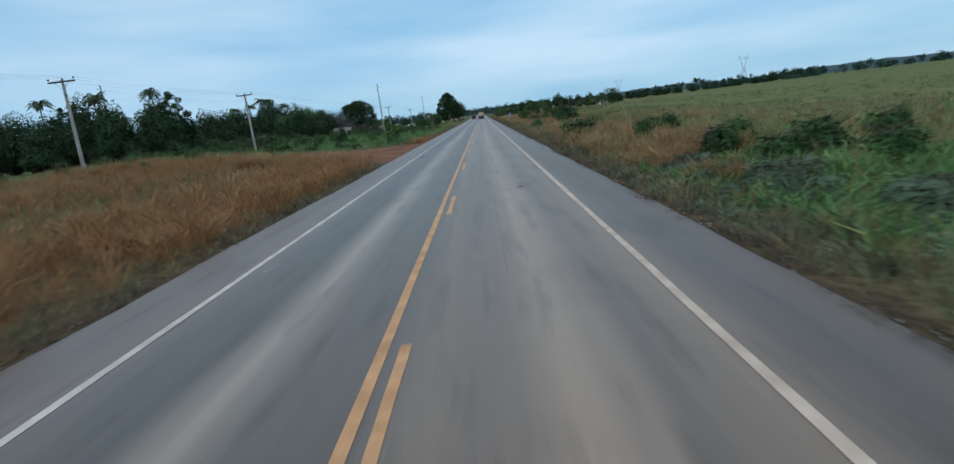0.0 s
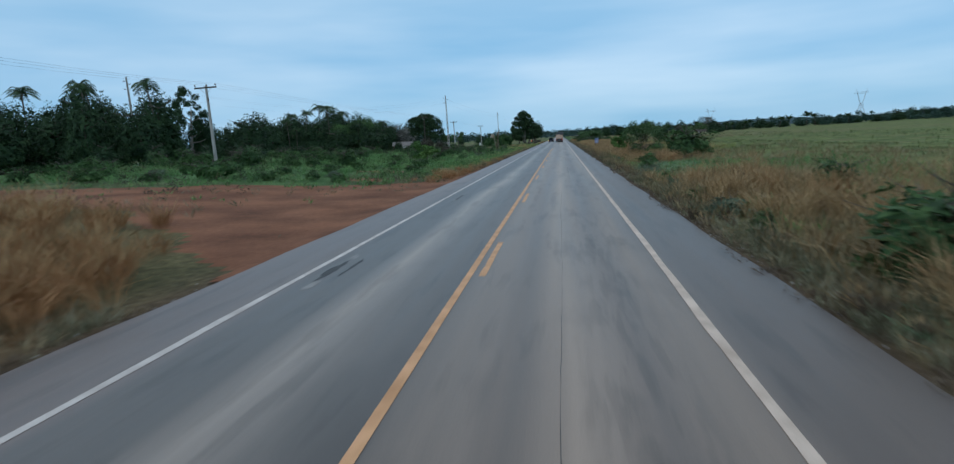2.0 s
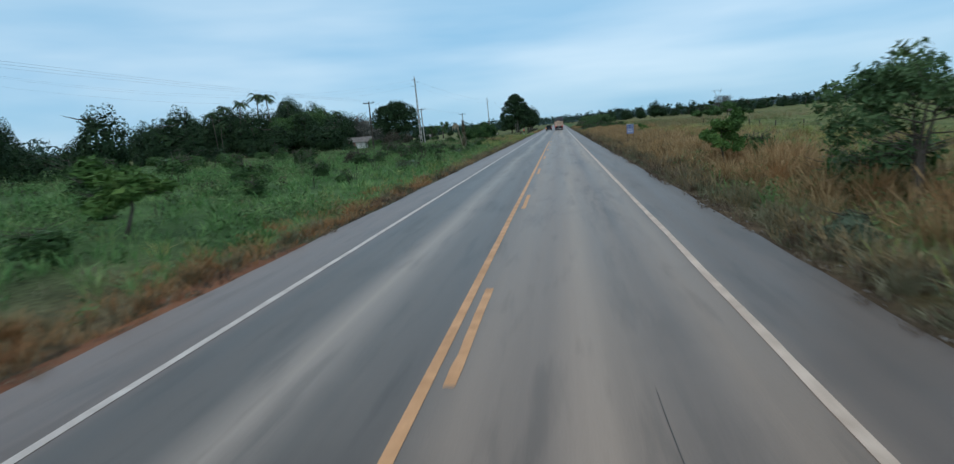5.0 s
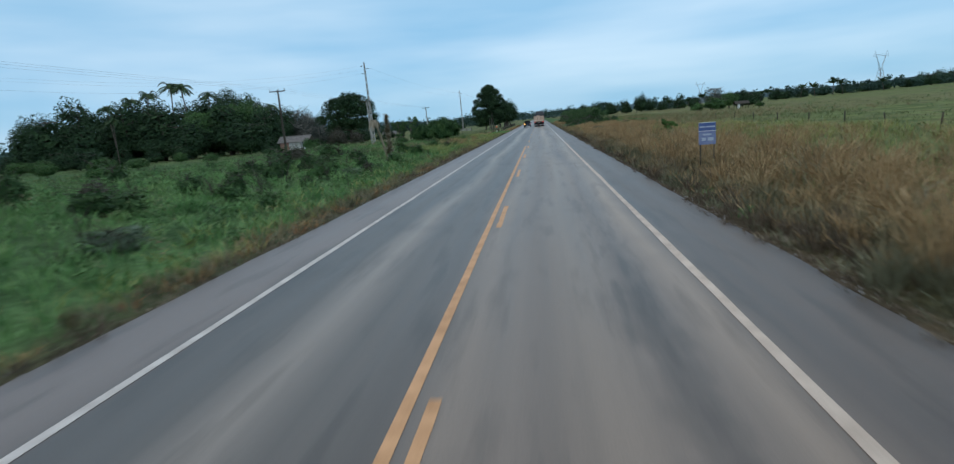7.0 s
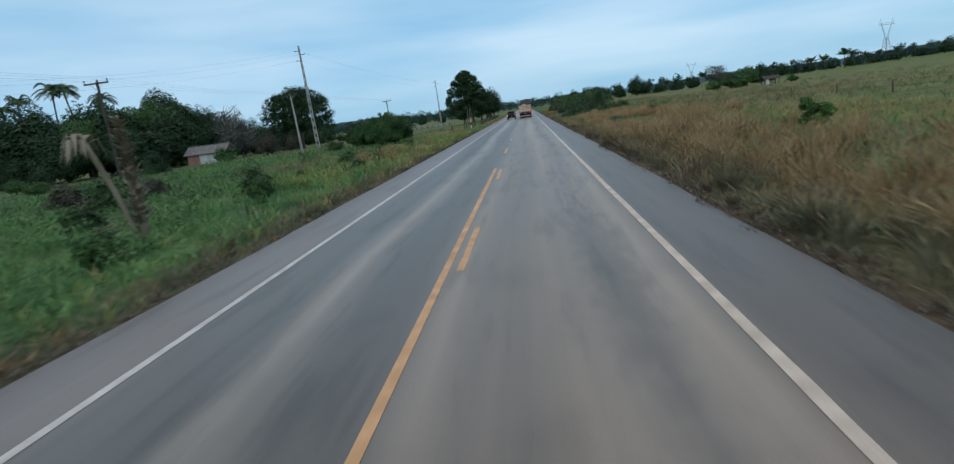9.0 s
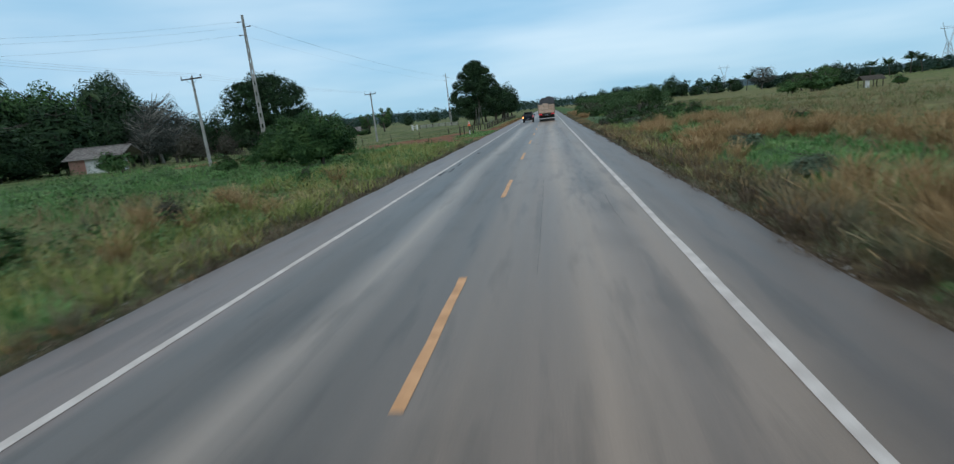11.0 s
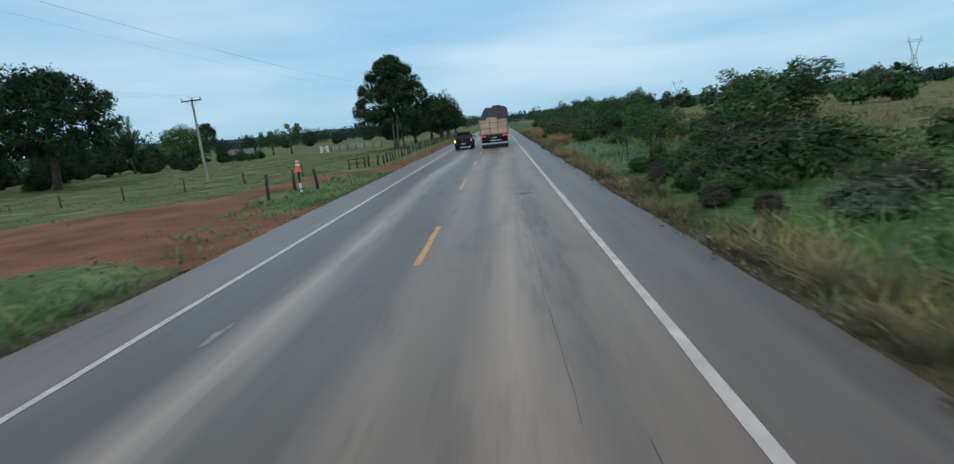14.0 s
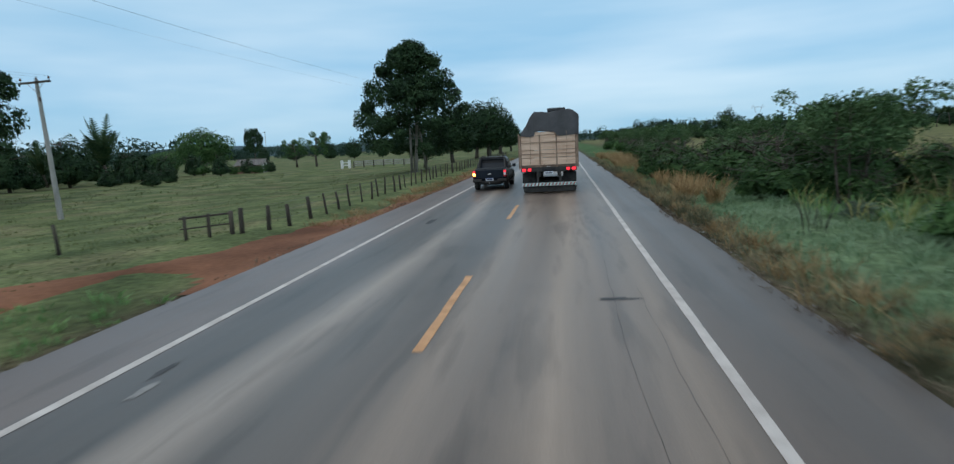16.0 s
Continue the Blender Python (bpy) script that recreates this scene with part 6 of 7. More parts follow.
def tussocks(name, label, leaves, heads, seed, rows, stems=165, plumes=0.45):
    """Fountains of arching stems with feathery heads, over rectangles (x0, x1, y0, y1, count, least and greatest height)."""
    rng = np.random.default_rng(seed)
    cx, cy, ch = [], [], []
    for x0, x1, y0, y1, count, lo, hi in rows:
        cx.append(rng.uniform(x0, x1, count))
        cy.append(rng.uniform(y0, y1, count))
        ch.append(rng.uniform(lo, hi, count))
    cx, cy, ch = (np.repeat(np.concatenate(q), stems) for q in (cx, cy, ch))
    n = len(cx)
    spread = ch * 0.8
    a, r = rng.uniform(0, 2 * np.pi, n), 0.33 * spread * np.sqrt(rng.uniform(0, 1, n))
    x, y = cx + r * np.cos(a), cy + r * np.sin(a)
    lean = np.clip(rng.normal(0.40, 0.25, n), 0.05, 1.0)
    v, f, (pv, pf) = blades(x, y, foot_z(x, y), ch * rng.uniform(0.45, 1.0, n), rng.uniform(0.010, 0.020, n), lean, a + rng.normal(0, 0.5, n), rng, True)
    pf = pf[(pf[:, 0] // 4) % stems < stems * plumes]
    me = mesh_of(name, np.concatenate([v, pv]), np.concatenate([f, pf + len(v)]), leaves)
    me.materials.append(heads)
    me.polygons.foreach_set("material_index", np.r_[np.zeros(len(f), np.int32), np.ones(len(pf), np.int32)])
    tagged(new(name, me), label, "grass", kind="stuff")


tussocks("orange_tussocks", "tall orange-brown grass tussocks with feathery heads", M_DRY, M_PLUME, 301, [(8.0, 13, 179, 183.5, 12, 0.7, 0.95), (7.2, 9.0, 189, 195, 6, 0.7, 1.0), (-12, -7.4, 32.5, 38, 22, 0.85, 1.2), (-17, -11.5, 36.5, 43, 26, 0.9, 1.25), (-32, -16.5, 40, 46.5, 44, 0.95, 1.3), (7.2, 11, 17, 56, 24, 0.8, 1.25), (7.6, 11.5, 72, 96, 11, 0.8, 1.3), (-11, -6.4, -8, 33, 60, 0.8, 1.2), (6.9, 8.2, 9, 17, 5, 0.8, 1.2), (-7.5, -6.0, 62, 80, 9, 0.5, 0.8)])
tussocks("tan_tussocks", "tall withered tan grass tussocks on the verge", M_BROWNGRASS, M_PLUME, 302, [(6.5, 11, 17, 56, 56, 0.7, 1.25), (7.1, 11.5, 72, 96, 40, 0.7, 1.3), (-13, -7, 160, 177, 12, 0.6, 1.0), (6.4, 13, 96, 166, 120, 0.7, 1.2), (6.6, 8.2, 172, 177.5, 12, 0.55, 0.85), (7.8, 13.5, 178.5, 184, 34, 0.7, 1.0), (7.2, 9.2, 188, 196, 14, 0.7, 1.05), (9.2, 16, 190, 202, 34, 0.8, 1.1), (12, 17, 166, 190, 24, 0.8, 1.15), (6.3, 7.6, 243, 251, 12, 0.7, 1.05), (6.2, 8.5, 252, 300, 22, 0.6, 1.0)])
tussocks("low_tufts", "low grey-green grass tufts beside the asphalt", M_GREYGRASS, M_STRAW, 303, [(5.7, 7.0, -8, 205, 150, 0.4, 0.75), (5.6, 7.4, 88, 168, 120, 0.45, 0.85), (5.4, 6.5, 198, 262, 70, 0.3, 0.55), (-6.5, -5.6, 64, 200, 60, 0.35, 0.65)], 110, 0.3)

tussocks("dark_tufts", "low dark brown withered tufts fringing the asphalt", M_LITTER, M_BROWNGRASS, 304, [(5.4, 7.1, 88, 198, 270, 0.3, 0.85), (5.4, 6.4, 30, 88, 60, 0.3, 0.6)], 90, 0.25)


# ---- power lines ----
def utility_pole(x, y, top, lean=0.0, wood=False):
    """Concrete distribution pole with a timber crossarm and pin insulators."""
    z = float(ground_z(x, y)) - 0.3
    h = top - z
    root = thing("utility_pole", "dark timber utility pole with a wooden crossarm" if wood else "weathered concrete utility pole with a wooden crossarm", "pole", "utility poles along the road")
    bm = bmesh.new()
    rod_into(bm, (0, 0, 0), (0, 0, h), 0.17, 0.10, 10)
    part("post", bm, M_WOODPOST if wood else M_CONC, root)
    part("crossarm", box(-1.05, 1.05, -0.16, -0.06, h - 0.22, h - 0.10, 0.01), M_WOODPOST, root, "dark timber crossarm")
    brace = bmesh.new()
    rod_into(brace, (-0.55, -0.1, h - 0.22), (0, -0.1, h - 0.75), 0.018)
    rod_into(brace, (0.55, -0.1, h - 0.22), (0, -0.1, h - 0.75), 0.018)
    part("brace", brace, M_STEEL, root)
    for ix in (-0.98, 0.12, 0.98):
        bm = bmesh.new()
        rod_into(bm, (ix, -0.11, h - 0.10), (ix, -0.11, h + 0.06), 0.018)
        rod_into(bm, (ix, -0.11, h + 0.0), (ix, -0.11, h + 0.06), 0.06, 0.07)
        rod_into(bm, (ix, -0.11, h + 0.06), (ix, -0.11, h + 0.14), 0.055, 0.03)
        part("insulator", bm, M_INSUL, root)
    bm = bmesh.new()
    rod_into(bm, (0.14, -0.1, h - 1.3), (0.14, -0.1, h - 1.05), 0.05)
    part("fuse_switch", bm, M_INSUL, root)
    root.matrix_world = pose(x, y, z, 0, lean, 0)
    return x, y, top


POLES = [utility_pole(-31, 10, 8.4), utility_pole(-30.2, 42, 8.5), utility_pole(-28.9, 73.3, 8.3, -1.0), utility_pole(-31.9, 167, 8.7, 0.0, True), utility_pole(-30.9, 203, 8.3, -1.5), utility_pole(-29.4, 252.8, 7.7, -1.0), utility_pole(-165, 529, 15.5)]


def wire(points, r, label, group):
    v, f = tube(points, [r] * len(points), 4)
    tagged(new("power_cable", mesh_of("power_cable", v, f, M_WIRE)), label, "cable", group)


def sagging(a, b, sag, n=10):
    s = np.linspace(0, 1, n)[:, None]
    p = np.array(a)[None] * (1 - s) + np.array(b)[None] * s
    p[:, 2] -= 4 * sag * (s * (1 - s))[:, 0]
    return p


for dx in (-0.98, 0.12, 0.98):
    pts = np.concatenate([sagging((a[0] + dx, a[1] - 0.11, a[2] + 0.14), (b[0] + dx, b[1] - 0.11, b[2] + 0.14), 0.35) for a, b in zip(POLES[:5], POLES[1:6])])
    keep = np.r_[True, np.linalg.norm(np.diff(pts, axis=0), axis=1) > 1e-3]
    wire(pts[keep], 0.0045, "thin overhead power cable between the poles", "overhead cables")


def tall_pole(x, y, top):
    """Seventeen-metre double-T concrete pole with steel brackets."""
    z = float(ground_z(x, y)) - 0.3
    h = top - z
    root = thing("tall_power_pole", "tall tapering concrete power pole with stepped recesses", "pole", "tall power poles")
    bm = bmesh.new()
    for sx in (-1, 1):
        w0, w1, d = 0.34, 0.13, 0.11
        vs = [bm.verts.new(p) for p in [(sx * (w0 - d), -0.17, 0), (sx * w0, -0.17, 0), (sx * w0, 0.17, 0), (sx * (w0 - d), 0.17, 0), (sx * (w1 - 0.09), -0.10, h), (sx * w1, -0.10, h), (sx * w1, 0.10, h), (sx * (w1 - 0.09), 0.10, h)]]
        for q in [(0, 1, 5, 4), (1, 2, 6, 5), (2, 3, 7, 6), (3, 0, 4, 7), (4, 5, 6, 7), (3, 2, 1, 0)]:
            bm.faces.new([vs[i] for i in q])
    bmesh.ops.recalc_face_normals(bm, faces=bm.faces)
    part("post", bm, M_CONC, root)
    n = 13
    for k in range(n):
        z0, z1 = h * (k + 0.12) / n, h * (k + 0.72) / n
        w = 0.34 + (0.13 - 0.34) * (z0 / h) - 0.06
        part("web", box(-w, w, -0.06, 0.06, z0, z1, 0.01), M_CONC, root)
    for zz, sx in ((h - 0.9, -1), (h - 1.6, 1), (h - 2.6, -1)):
        bm = bmesh.new()
        rod_into(bm, (0, 0, zz), (sx * 0.95, 0, zz + 0.12), 0.045, 0.03)
        for q in range(4):
            rod_into(bm, (sx * (0.5 + q * 0.11), 0, zz + 0.03), (sx * (0.56 + q * 0.11), 0, zz + 0.06), 0.085, 0.06)
        part("bracket", bm, M_INSUL, root, "steel bracket with a string insulator")
    root.matrix_world = pose(x, y, z, 0, -1.0, 0)
    return x, y, top


TALL = [tall_pole(-90, 140, 19.4), tall_pole(-37.8, 228, 18.3), tall_pole(-34, 362, 17.5), tall_pole(-30, 500, 18)]
for dx, dz in ((-0.95, -0.8), (0.95, -1.5), (-0.95, -2.5)):
    pts = np.concatenate([sagging((a[0] + dx, a[1], a[2] + dz), (b[0] + dx, b[1], b[2] + dz), drop, 16) for a, b, drop in zip(TALL[:-1], TALL[1:], (4.5, 1.1, 1.1))])
    keep = np.r_[True, np.linalg.norm(np.diff(pts, axis=0), axis=1) > 1e-3]
    wire(pts[keep], 0.006, "thin high-voltage cable between the tall poles", "high cables")


def pylon(x, y, top, scale=1.0, turn=20):
    """Lattice transmission tower with a Y-shaped head."""
    z = float(ground_z(x, y))
    h = top - z
    root = thing("lattice_pylon", "grey steel lattice transmission pylon in the field", "pylon", "lattice pylons")
    leg, head = bmesh.new(), bmesh.new()
    r, waist = 0.16, h * 0.55
    b0, b1 = h * 0.11, h * 0.03
    for sx in (-1, 1):
        for sy in (-1, 1):
            rod_into(leg, (sx * b0, sy * b0, 0), (sx * b1, sy * b1, waist), r, r * 0.8, 4)
    n = 6
    for k in range(n):
        za, zb = waist * k / n, waist * (k + 1) / n
        wa, wb = b0 + (b1 - b0) * k / n, b0 + (b1 - b0) * (k + 1) / n
        for sy in (-1, 1):
            rod_into(leg, (-wa, sy * wa, za), (wb, sy * wb, zb), 0.09, 0.09, 4)
            rod_into(leg, (wa, sy * wa, za), (-wb, sy * wb, zb), 0.09, 0.09, 4)
            rod_into(leg, (sy * wa, -wa, za), (sy * wb, wb, zb), 0.09, 0.09, 4)
    part("tower", leg, M_STEEL, root)
    for sx in (-1, 1):
        for q in (-0.5, 0.5):
            rod_into(head, (sx * b1, q, waist), (sx * h * 0.15 + q, q, h * 0.86), 0.13, 0.11, 4)
        for k in range(5):
            t0, t1 = k / 5, (k + 1) / 5
            xa, xb = b1 + (h * 0.15 - b1) * t0, b1 + (h * 0.15 - b1) * t1
            rod_into(head, (sx * xa, -0.5, waist + h * 0.31 * t0), (sx * xb, 0.5, waist + h * 0.31 * t1), 0.09, 0.09, 4)
        rod_into(head, (sx * h * 0.15, 0, h * 0.86), (sx * h * 0.19, 0, h), 0.12, 0.08, 4)
        rod_into(head, (sx * h * 0.19, 0, h), (sx * h * 0.25, 0, h * 0.885), 0.09, 0.09, 4)
    rod_into(head, (-h * 0.26, 0, h * 0.87), (h * 0.26, 0, h * 0.87), 0.13, 0.13, 4)
    rod_into(head, (-h * 0.2, 0, h * 0.91), (h * 0.2, 0, h * 0.91), 0.10, 0.10, 4)
    part("crossarm", head, M_STEEL, root)
    root.matrix_world = pose(x, y, z, 0, 0, turn)


pylon(254, 562, 29)
pylon(215, 900, 30, turn=15)


# ---- fences, gate, marker, sign, house ----
def fence_post(x, y, h, r, tilt, label="weathered wooden fence post in the grass", group="pasture fence posts"):
    rng = random.Random(int(x * 97 + y * 31))
    z = float(ground_z(x, y))
    v, f = tube([(0, 0, -0.2), (rng.uniform(-0.02, 0.02), 0, h * 0.5), (rng.uniform(-0.03, 0.03), rng.uniform(-0.03, 0.03), h)], [r * 1.1, r, r * 0.9], 7)
    ob = new("fence_post", mesh_of("fence_post", v, f, M_WOODPOST, True))
    ob.matrix_world = pose(x, y, z, rng.uniform(-tilt, tilt), rng.uniform(-tilt, tilt), rng.uniform(0, 360))
    return tagged(ob, label, "fence post", group)


LINE = []
for x, y, h in [(-9.0, 219.2, 1.15), (-9.0, 222.6, 1.1), (-7.9, 222.9, 1.1), (-8.3, 239.8, 0.85), (-8.0, 240.7, 0.8), (-8.1, 242.7, 0.88)]:
    fence_post(x, y, h, 0.075, 4)
    LINE.append((x, y, h))
fx = random.Random(3)
for k in range(56):
    y = 244.2 + 1.5 * k + fx.uniform(-0.15, 0.15)
    x = -8.05 - 0.5 * min(1.0, 1.5 * k / 21) + fx.uniform(-0.08, 0.08)
    h = fx.uniform(0.8, 1.02)
    fence_post(x, y, h, fx.uniform(0.035, 0.06), 5)
    LINE.append((x, y, h))
for k in range(9):
    fence_post(-13.4 - 4.2 * k, 236.5 - 0.8 * k, fx.uniform(0.85, 1.1), 0.055, 6, "pale weathered fence post across the pasture", "cross fence posts")
for zf in (0.35, 0.62, 0.88):
    pts = [(x, y, float(ground_z(x, y)) + zf) for x, y, h in LINE[3:]]
    v, f = tube(pts, [0.006] * len(pts), 3)
    tagged(new("fence_wire", mesh_of("fence_wire", v, f, M_WIRE)), "thin fence wire strung between the posts", "wire", "fence wires")


def gate():
    root = thing("field_gate", "low dark timber field gate beside the track", "gate")
    for px, py, hh, r in ((-10.2, 238.0, 0.78, 0.055), (-9.7, 238.5, 0.78, 0.06), (-9.2, 239.0, 0.78, 0.08), (-8.9, 239.1, 0.85, 0.085)):
        z = float(ground_z(px, py))
        v, f = tube([(px, py, z - 0.3), (px + 0.01, py, z + hh * 0.5), (px + 0.03, py, z + hh)], [r, r, r * 0.92], 8)
        part("post", mesh_of("post", v, f, M_WOODPOST, True), None, root)
    z = float(ground_z(-9.7, 238.5))
    for zr, rr in ((0.70, 0.035), (0.36, 0.025)):
        part("rail", rod((-10.3, 237.9, z + zr), (-9.15, 239.02, z + zr + 0.02), rr, rr, 7), M_WOODPOST, root)


gate()
for k, (x, y, h) in enumerate([(22.5, 128, 1.1), (23, 134, 1.1), (24, 141, 1.1), (24.5, 148, 1.0), (25, 156, 1.1), (25.5, 164, 1.1), (26, 172, 1.1), (26, 180, 1.1), (27, 188, 1.0), (22, 120, 1.1), (21.5, 112, 1.1)]):
    fence_post(x, y, h - 0.3, 0.05, 4, "weathered wooden fence post in the field grass", "field fence posts")


def marker():
    """Slim banded post with a traffic cone put over its top."""
    root = thing("marker_post", "brown post with white bands and a traffic cone on top", "marker post")
    z = float(ground_z(-8.1, 221.0))
    part("post", rod((0, 0, -0.3), (0, 0, 1.2), 0.06, 0.055, 10), M_WOODPOST, root)
    part("band", rod((0, 0, 0.10), (0, 0, 0.24), 0.066, 0.066, 10), M_WHITEP, root, "white painted band")
    part("band", rod((0, 0, 0.29), (0, 0, 0.55), 0.066, 0.064, 10), M_WHITEP, root, "white painted band")
    cone = part("cone", rod((0, 0, 1.12), (0, 0, 1.62), 0.16, 0.07, 16), M_ORANGE, root, "orange plastic traffic cone")
    part("base_plate", box(-0.19, 0.19, -0.19, 0.19, 1.09, 1.12, 0.008), M_ORANGE, cone)
    part("white_band", rod((0, 0, 1.38), (0, 0, 1.47), 0.115, 0.10, 16), M_WHITEP, cone)
    part("white_band", rod((0, 0, 1.56), (0, 0, 1.63), 0.088, 0.075, 16), M_WHITEP, cone)
    root.location = (-8.1, 221.0, z)


marker()


def road_sign():
    root = thing("notice_board", "faded blue and white notice board in the tall grass", "sign")
    z = float(ground_z(7.05, 115.55)) + 0.95
    for sx in (-0.36, 0.36):
        part("post", box(sx - 0.03, sx + 0.03, 0.0, 0.06, -1.7, 1.5), M_WOODPOST, root)
    part("panel", box(-0.45, 0.45, -0.03, -0.002, 0.45, 1.68, 0.008), M_SIGNPALE, root, "pale blue lower panel")
    part("header", box(-0.445, 0.445, -0.042, -0.031, 1.22, 1.66, 0.004), M_SIGN, root, "dark blue header panel")
    part("edge_strip", box(-0.45, 0.45, -0.044, -0.031, 1.195, 1.22), M_WHITEP, root)
    part("edge_strip", box(-0.45, 0.45, -0.044, -0.031, 1.66, 1.69), M_WHITEP, root)
    for x0, x1, z0, z1 in ((-0.40, -0.12, 1.40, 1.48), (-0.05, 0.40, 1.40, 1.48), (-0.25, 0.22, 0.96, 1.06), (-0.30, -0.08, 0.66, 0.84), (0.02, 0.32, 0.66, 0.84)):
        part("text_bar", box(x0, x1, -0.048, -0.0425 if z0 > 1.2 else -0.031, z0, z1), M_SIGNTEXT, root)
    root.matrix_world = pose(7.05, 115.55, z, 0, 0, -8) @ Matrix.Diagonal((0.62, 1, 0.62, 1))


road_sign()


def house(x, y, turn, w, d, wall_h, ridge_h, label, porch=True):
    """Small single-storey house with a tiled gable roof; a porch on its near end."""
    root = thing("house", label, "house")
    z = float(ground_z(x, y)) - 0.1
    t = 0.15
    bm = bmesh.new()
    box_into(bm, -w / 2, w / 2, -d / 2, -d / 2 + t, 0, wall_h)
    box_into(bm, -w / 2, w / 2, d / 2 - t, d / 2, 0, wall_h)
    box_into(bm, -w / 2, -w / 2 + t, -d / 2 + t, d / 2 - t, 0, wall_h)
    part("wall", bm, M_BRICK, root, "pinkish plastered wall")
    bm = bmesh.new()
    box_into(bm, w / 2 - t, w / 2, -d / 2 + t, d / 2 - t, 0, wall_h)
    part("end_wall", bm, M_LIME, root, "stained whitewashed end wall")
    for sx in (-1, 1):
        bm = bmesh.new()
        xo = sx * (w / 2 - t / 2)
        vs = [bm.verts.new((xo + q * t / 2, yy, zz)) for q in (-1, 1) for yy, zz in ((-d / 2, wall_h), (d / 2, wall_h), (0, ridge_h))]
        bm.faces.new(vs[:3])
        bm.faces.new(vs[3:][::-1])
        for i in range(3):
            bm.faces.new((vs[i], vs[(i + 1) % 3], vs[3 + (i + 1) % 3], vs[3 + i]))
        bmesh.ops.recalc_face_normals(bm, faces=bm.faces)
        part("gable", bm, M_LIME, root, "stained whitewashed gable")
    part("floor_slab", box(-w / 2 - 0.1, w / 2 + (2.0 if porch else 0.1), -d / 2 - 0.1, d / 2 + 0.1, -0.3, 0.06), M_CONC, root)
    over = 0.45
    x1 = w / 2 + (2.0 if porch else over)
    for sy in (-1, 1):
        bm = bmesh.new()
        eave_y, slope = sy * (d / 2 + over), (ridge_h - wall_h) / (d / 2)
        ez = wall_h - over * slope
        n = 9
        prof = []
        for k in range(n):
            a, b = k / n, (k + 1) / n
            prof += [(eave_y * (1 - a), ez + (ridge_h - ez) * a + 0.05), (eave_y * (1 - b), ez + (ridge_h - ez) * b + 0.02)]
        prof += [(0.0, ridge_h - 0.05), (eave_y, ez - 0.02)]
        ends = [[bm.verts.new((xx, yy, zz)) for yy, zz in prof] for xx in (-w / 2 - over, x1)]
        m = len(prof)
        for i in range(m):
            bm.faces.new((ends[0][i], ends[0][(i + 1) % m], ends[1][(i + 1) % m], ends[1][i]))
        bm.faces.new(ends[0])
        bm.faces.new(ends[1][::-1])
        bmesh.ops.recalc_face_normals(bm, faces=bm.faces)
        part("roof", bm, M_TILE, root, "grey-brown tiled roof slope")
    part("ridge_cap", box(-w / 2 - over, x1, -0.12, 0.12, ridge_h + 0.0, ridge_h + 0.12, 0.03), M_TILE, root)
    if porch:
        for sy in (-1, 1):
            part("porch_post", box(w / 2 + 1.75, w / 2 + 1.87, sy * (d / 2 - 0.1) - 0.06, sy * (d / 2 - 0.1) + 0.06, 0.0, wall_h + 0.0), M_WOODPOST, root)
    if porch:
        part("side_wall", box(-w * 0.06, w / 2, -d / 2 - 0.02, -d / 2 - 0.004, 0.0, wall_h), M_LIME, root, "whitewashed stretch of wall")
    for wx in () if porch else (-w / 4, w / 4):
        win = part("window", box(wx - 0.45, wx + 0.45, -d / 2 - 0.02, -d / 2 - 0.004, 0.95, 1.75), M_DARK, root, "dark shuttered window")
        part("frame", box(wx - 0.5, wx + 0.5, -d / 2 - 0.035, -d / 2 - 0.022, 0.88, 0.95), M_WOODPOST, win)
    part("door", box(w / 2 + 0.003, w / 2 + 0.03, -0.45, 0.40, 0.05, 2.0), M_DARK, root, "dark doorway")
    root.matrix_world = pose(x, y, z, 0, 0, turn)


house(-51.5, 213.5, 10, 4.2, 4.6, 1.95, 3.0, "small pinkish house with a grey tiled roof and an open porch")
house(-92, 162, 25, 5.0, 4.5, 1.9, 2.9, "low grey-roofed shed beside the grove", False)
house(-61, 331, 10, 5.0, 4.0, 1.9, 2.8, "low whitewashed farm shed behind bushes", False)
def field_shelter(x, y, turn):
    """Low cattle shelter: a dark gable roof on six posts over a pale end panel."""
    root = thing("cattle_shelter", "low dark-roofed open cattle shelter standing in the field", "shelter")
    for px in (-2.3, 0.0, 2.3):
        for py in (-1.3, 1.3):
            part("post", box(px - 0.08, px + 0.08, py - 0.08, py + 0.08, -0.2, 1.9), M_WOODPOST, root)
    for sy in (-1, 1):
        bm = bmesh.new()
        edge = [(xx, sy * yy, zz) for xx in (-2.8, 2.8) for yy, zz in ((0.0, 2.75), (1.8, 1.75), (1.8, 1.68), (0.0, 2.66))]
        vs = [bm.verts.new(p) for p in edge]
        for q in ((0, 1, 5, 4), (1, 2, 6, 5), (2, 3, 7, 6), (3, 0, 4, 7), (0, 3, 2, 1), (4, 5, 6, 7)):
            bm.faces.new([vs[i] for i in q])
        bmesh.ops.recalc_face_normals(bm, faces=bm.faces)
        part("roof", bm, M_WOODPOST, root, "dark weathered roof slope")
    part("end_panel", box(-2.0, -1.0, -1.42, -1.36, 0.0, 1.75), M_LIME, root, "pale whitewashed panel")
    root.matrix_world = pose(x, y, float(ground_z(x, y)), 0, 0, turn) @ Matrix.Diagonal((0.66, 0.62, 0.72, 1))


field_shelter(54.8, 257, 4)


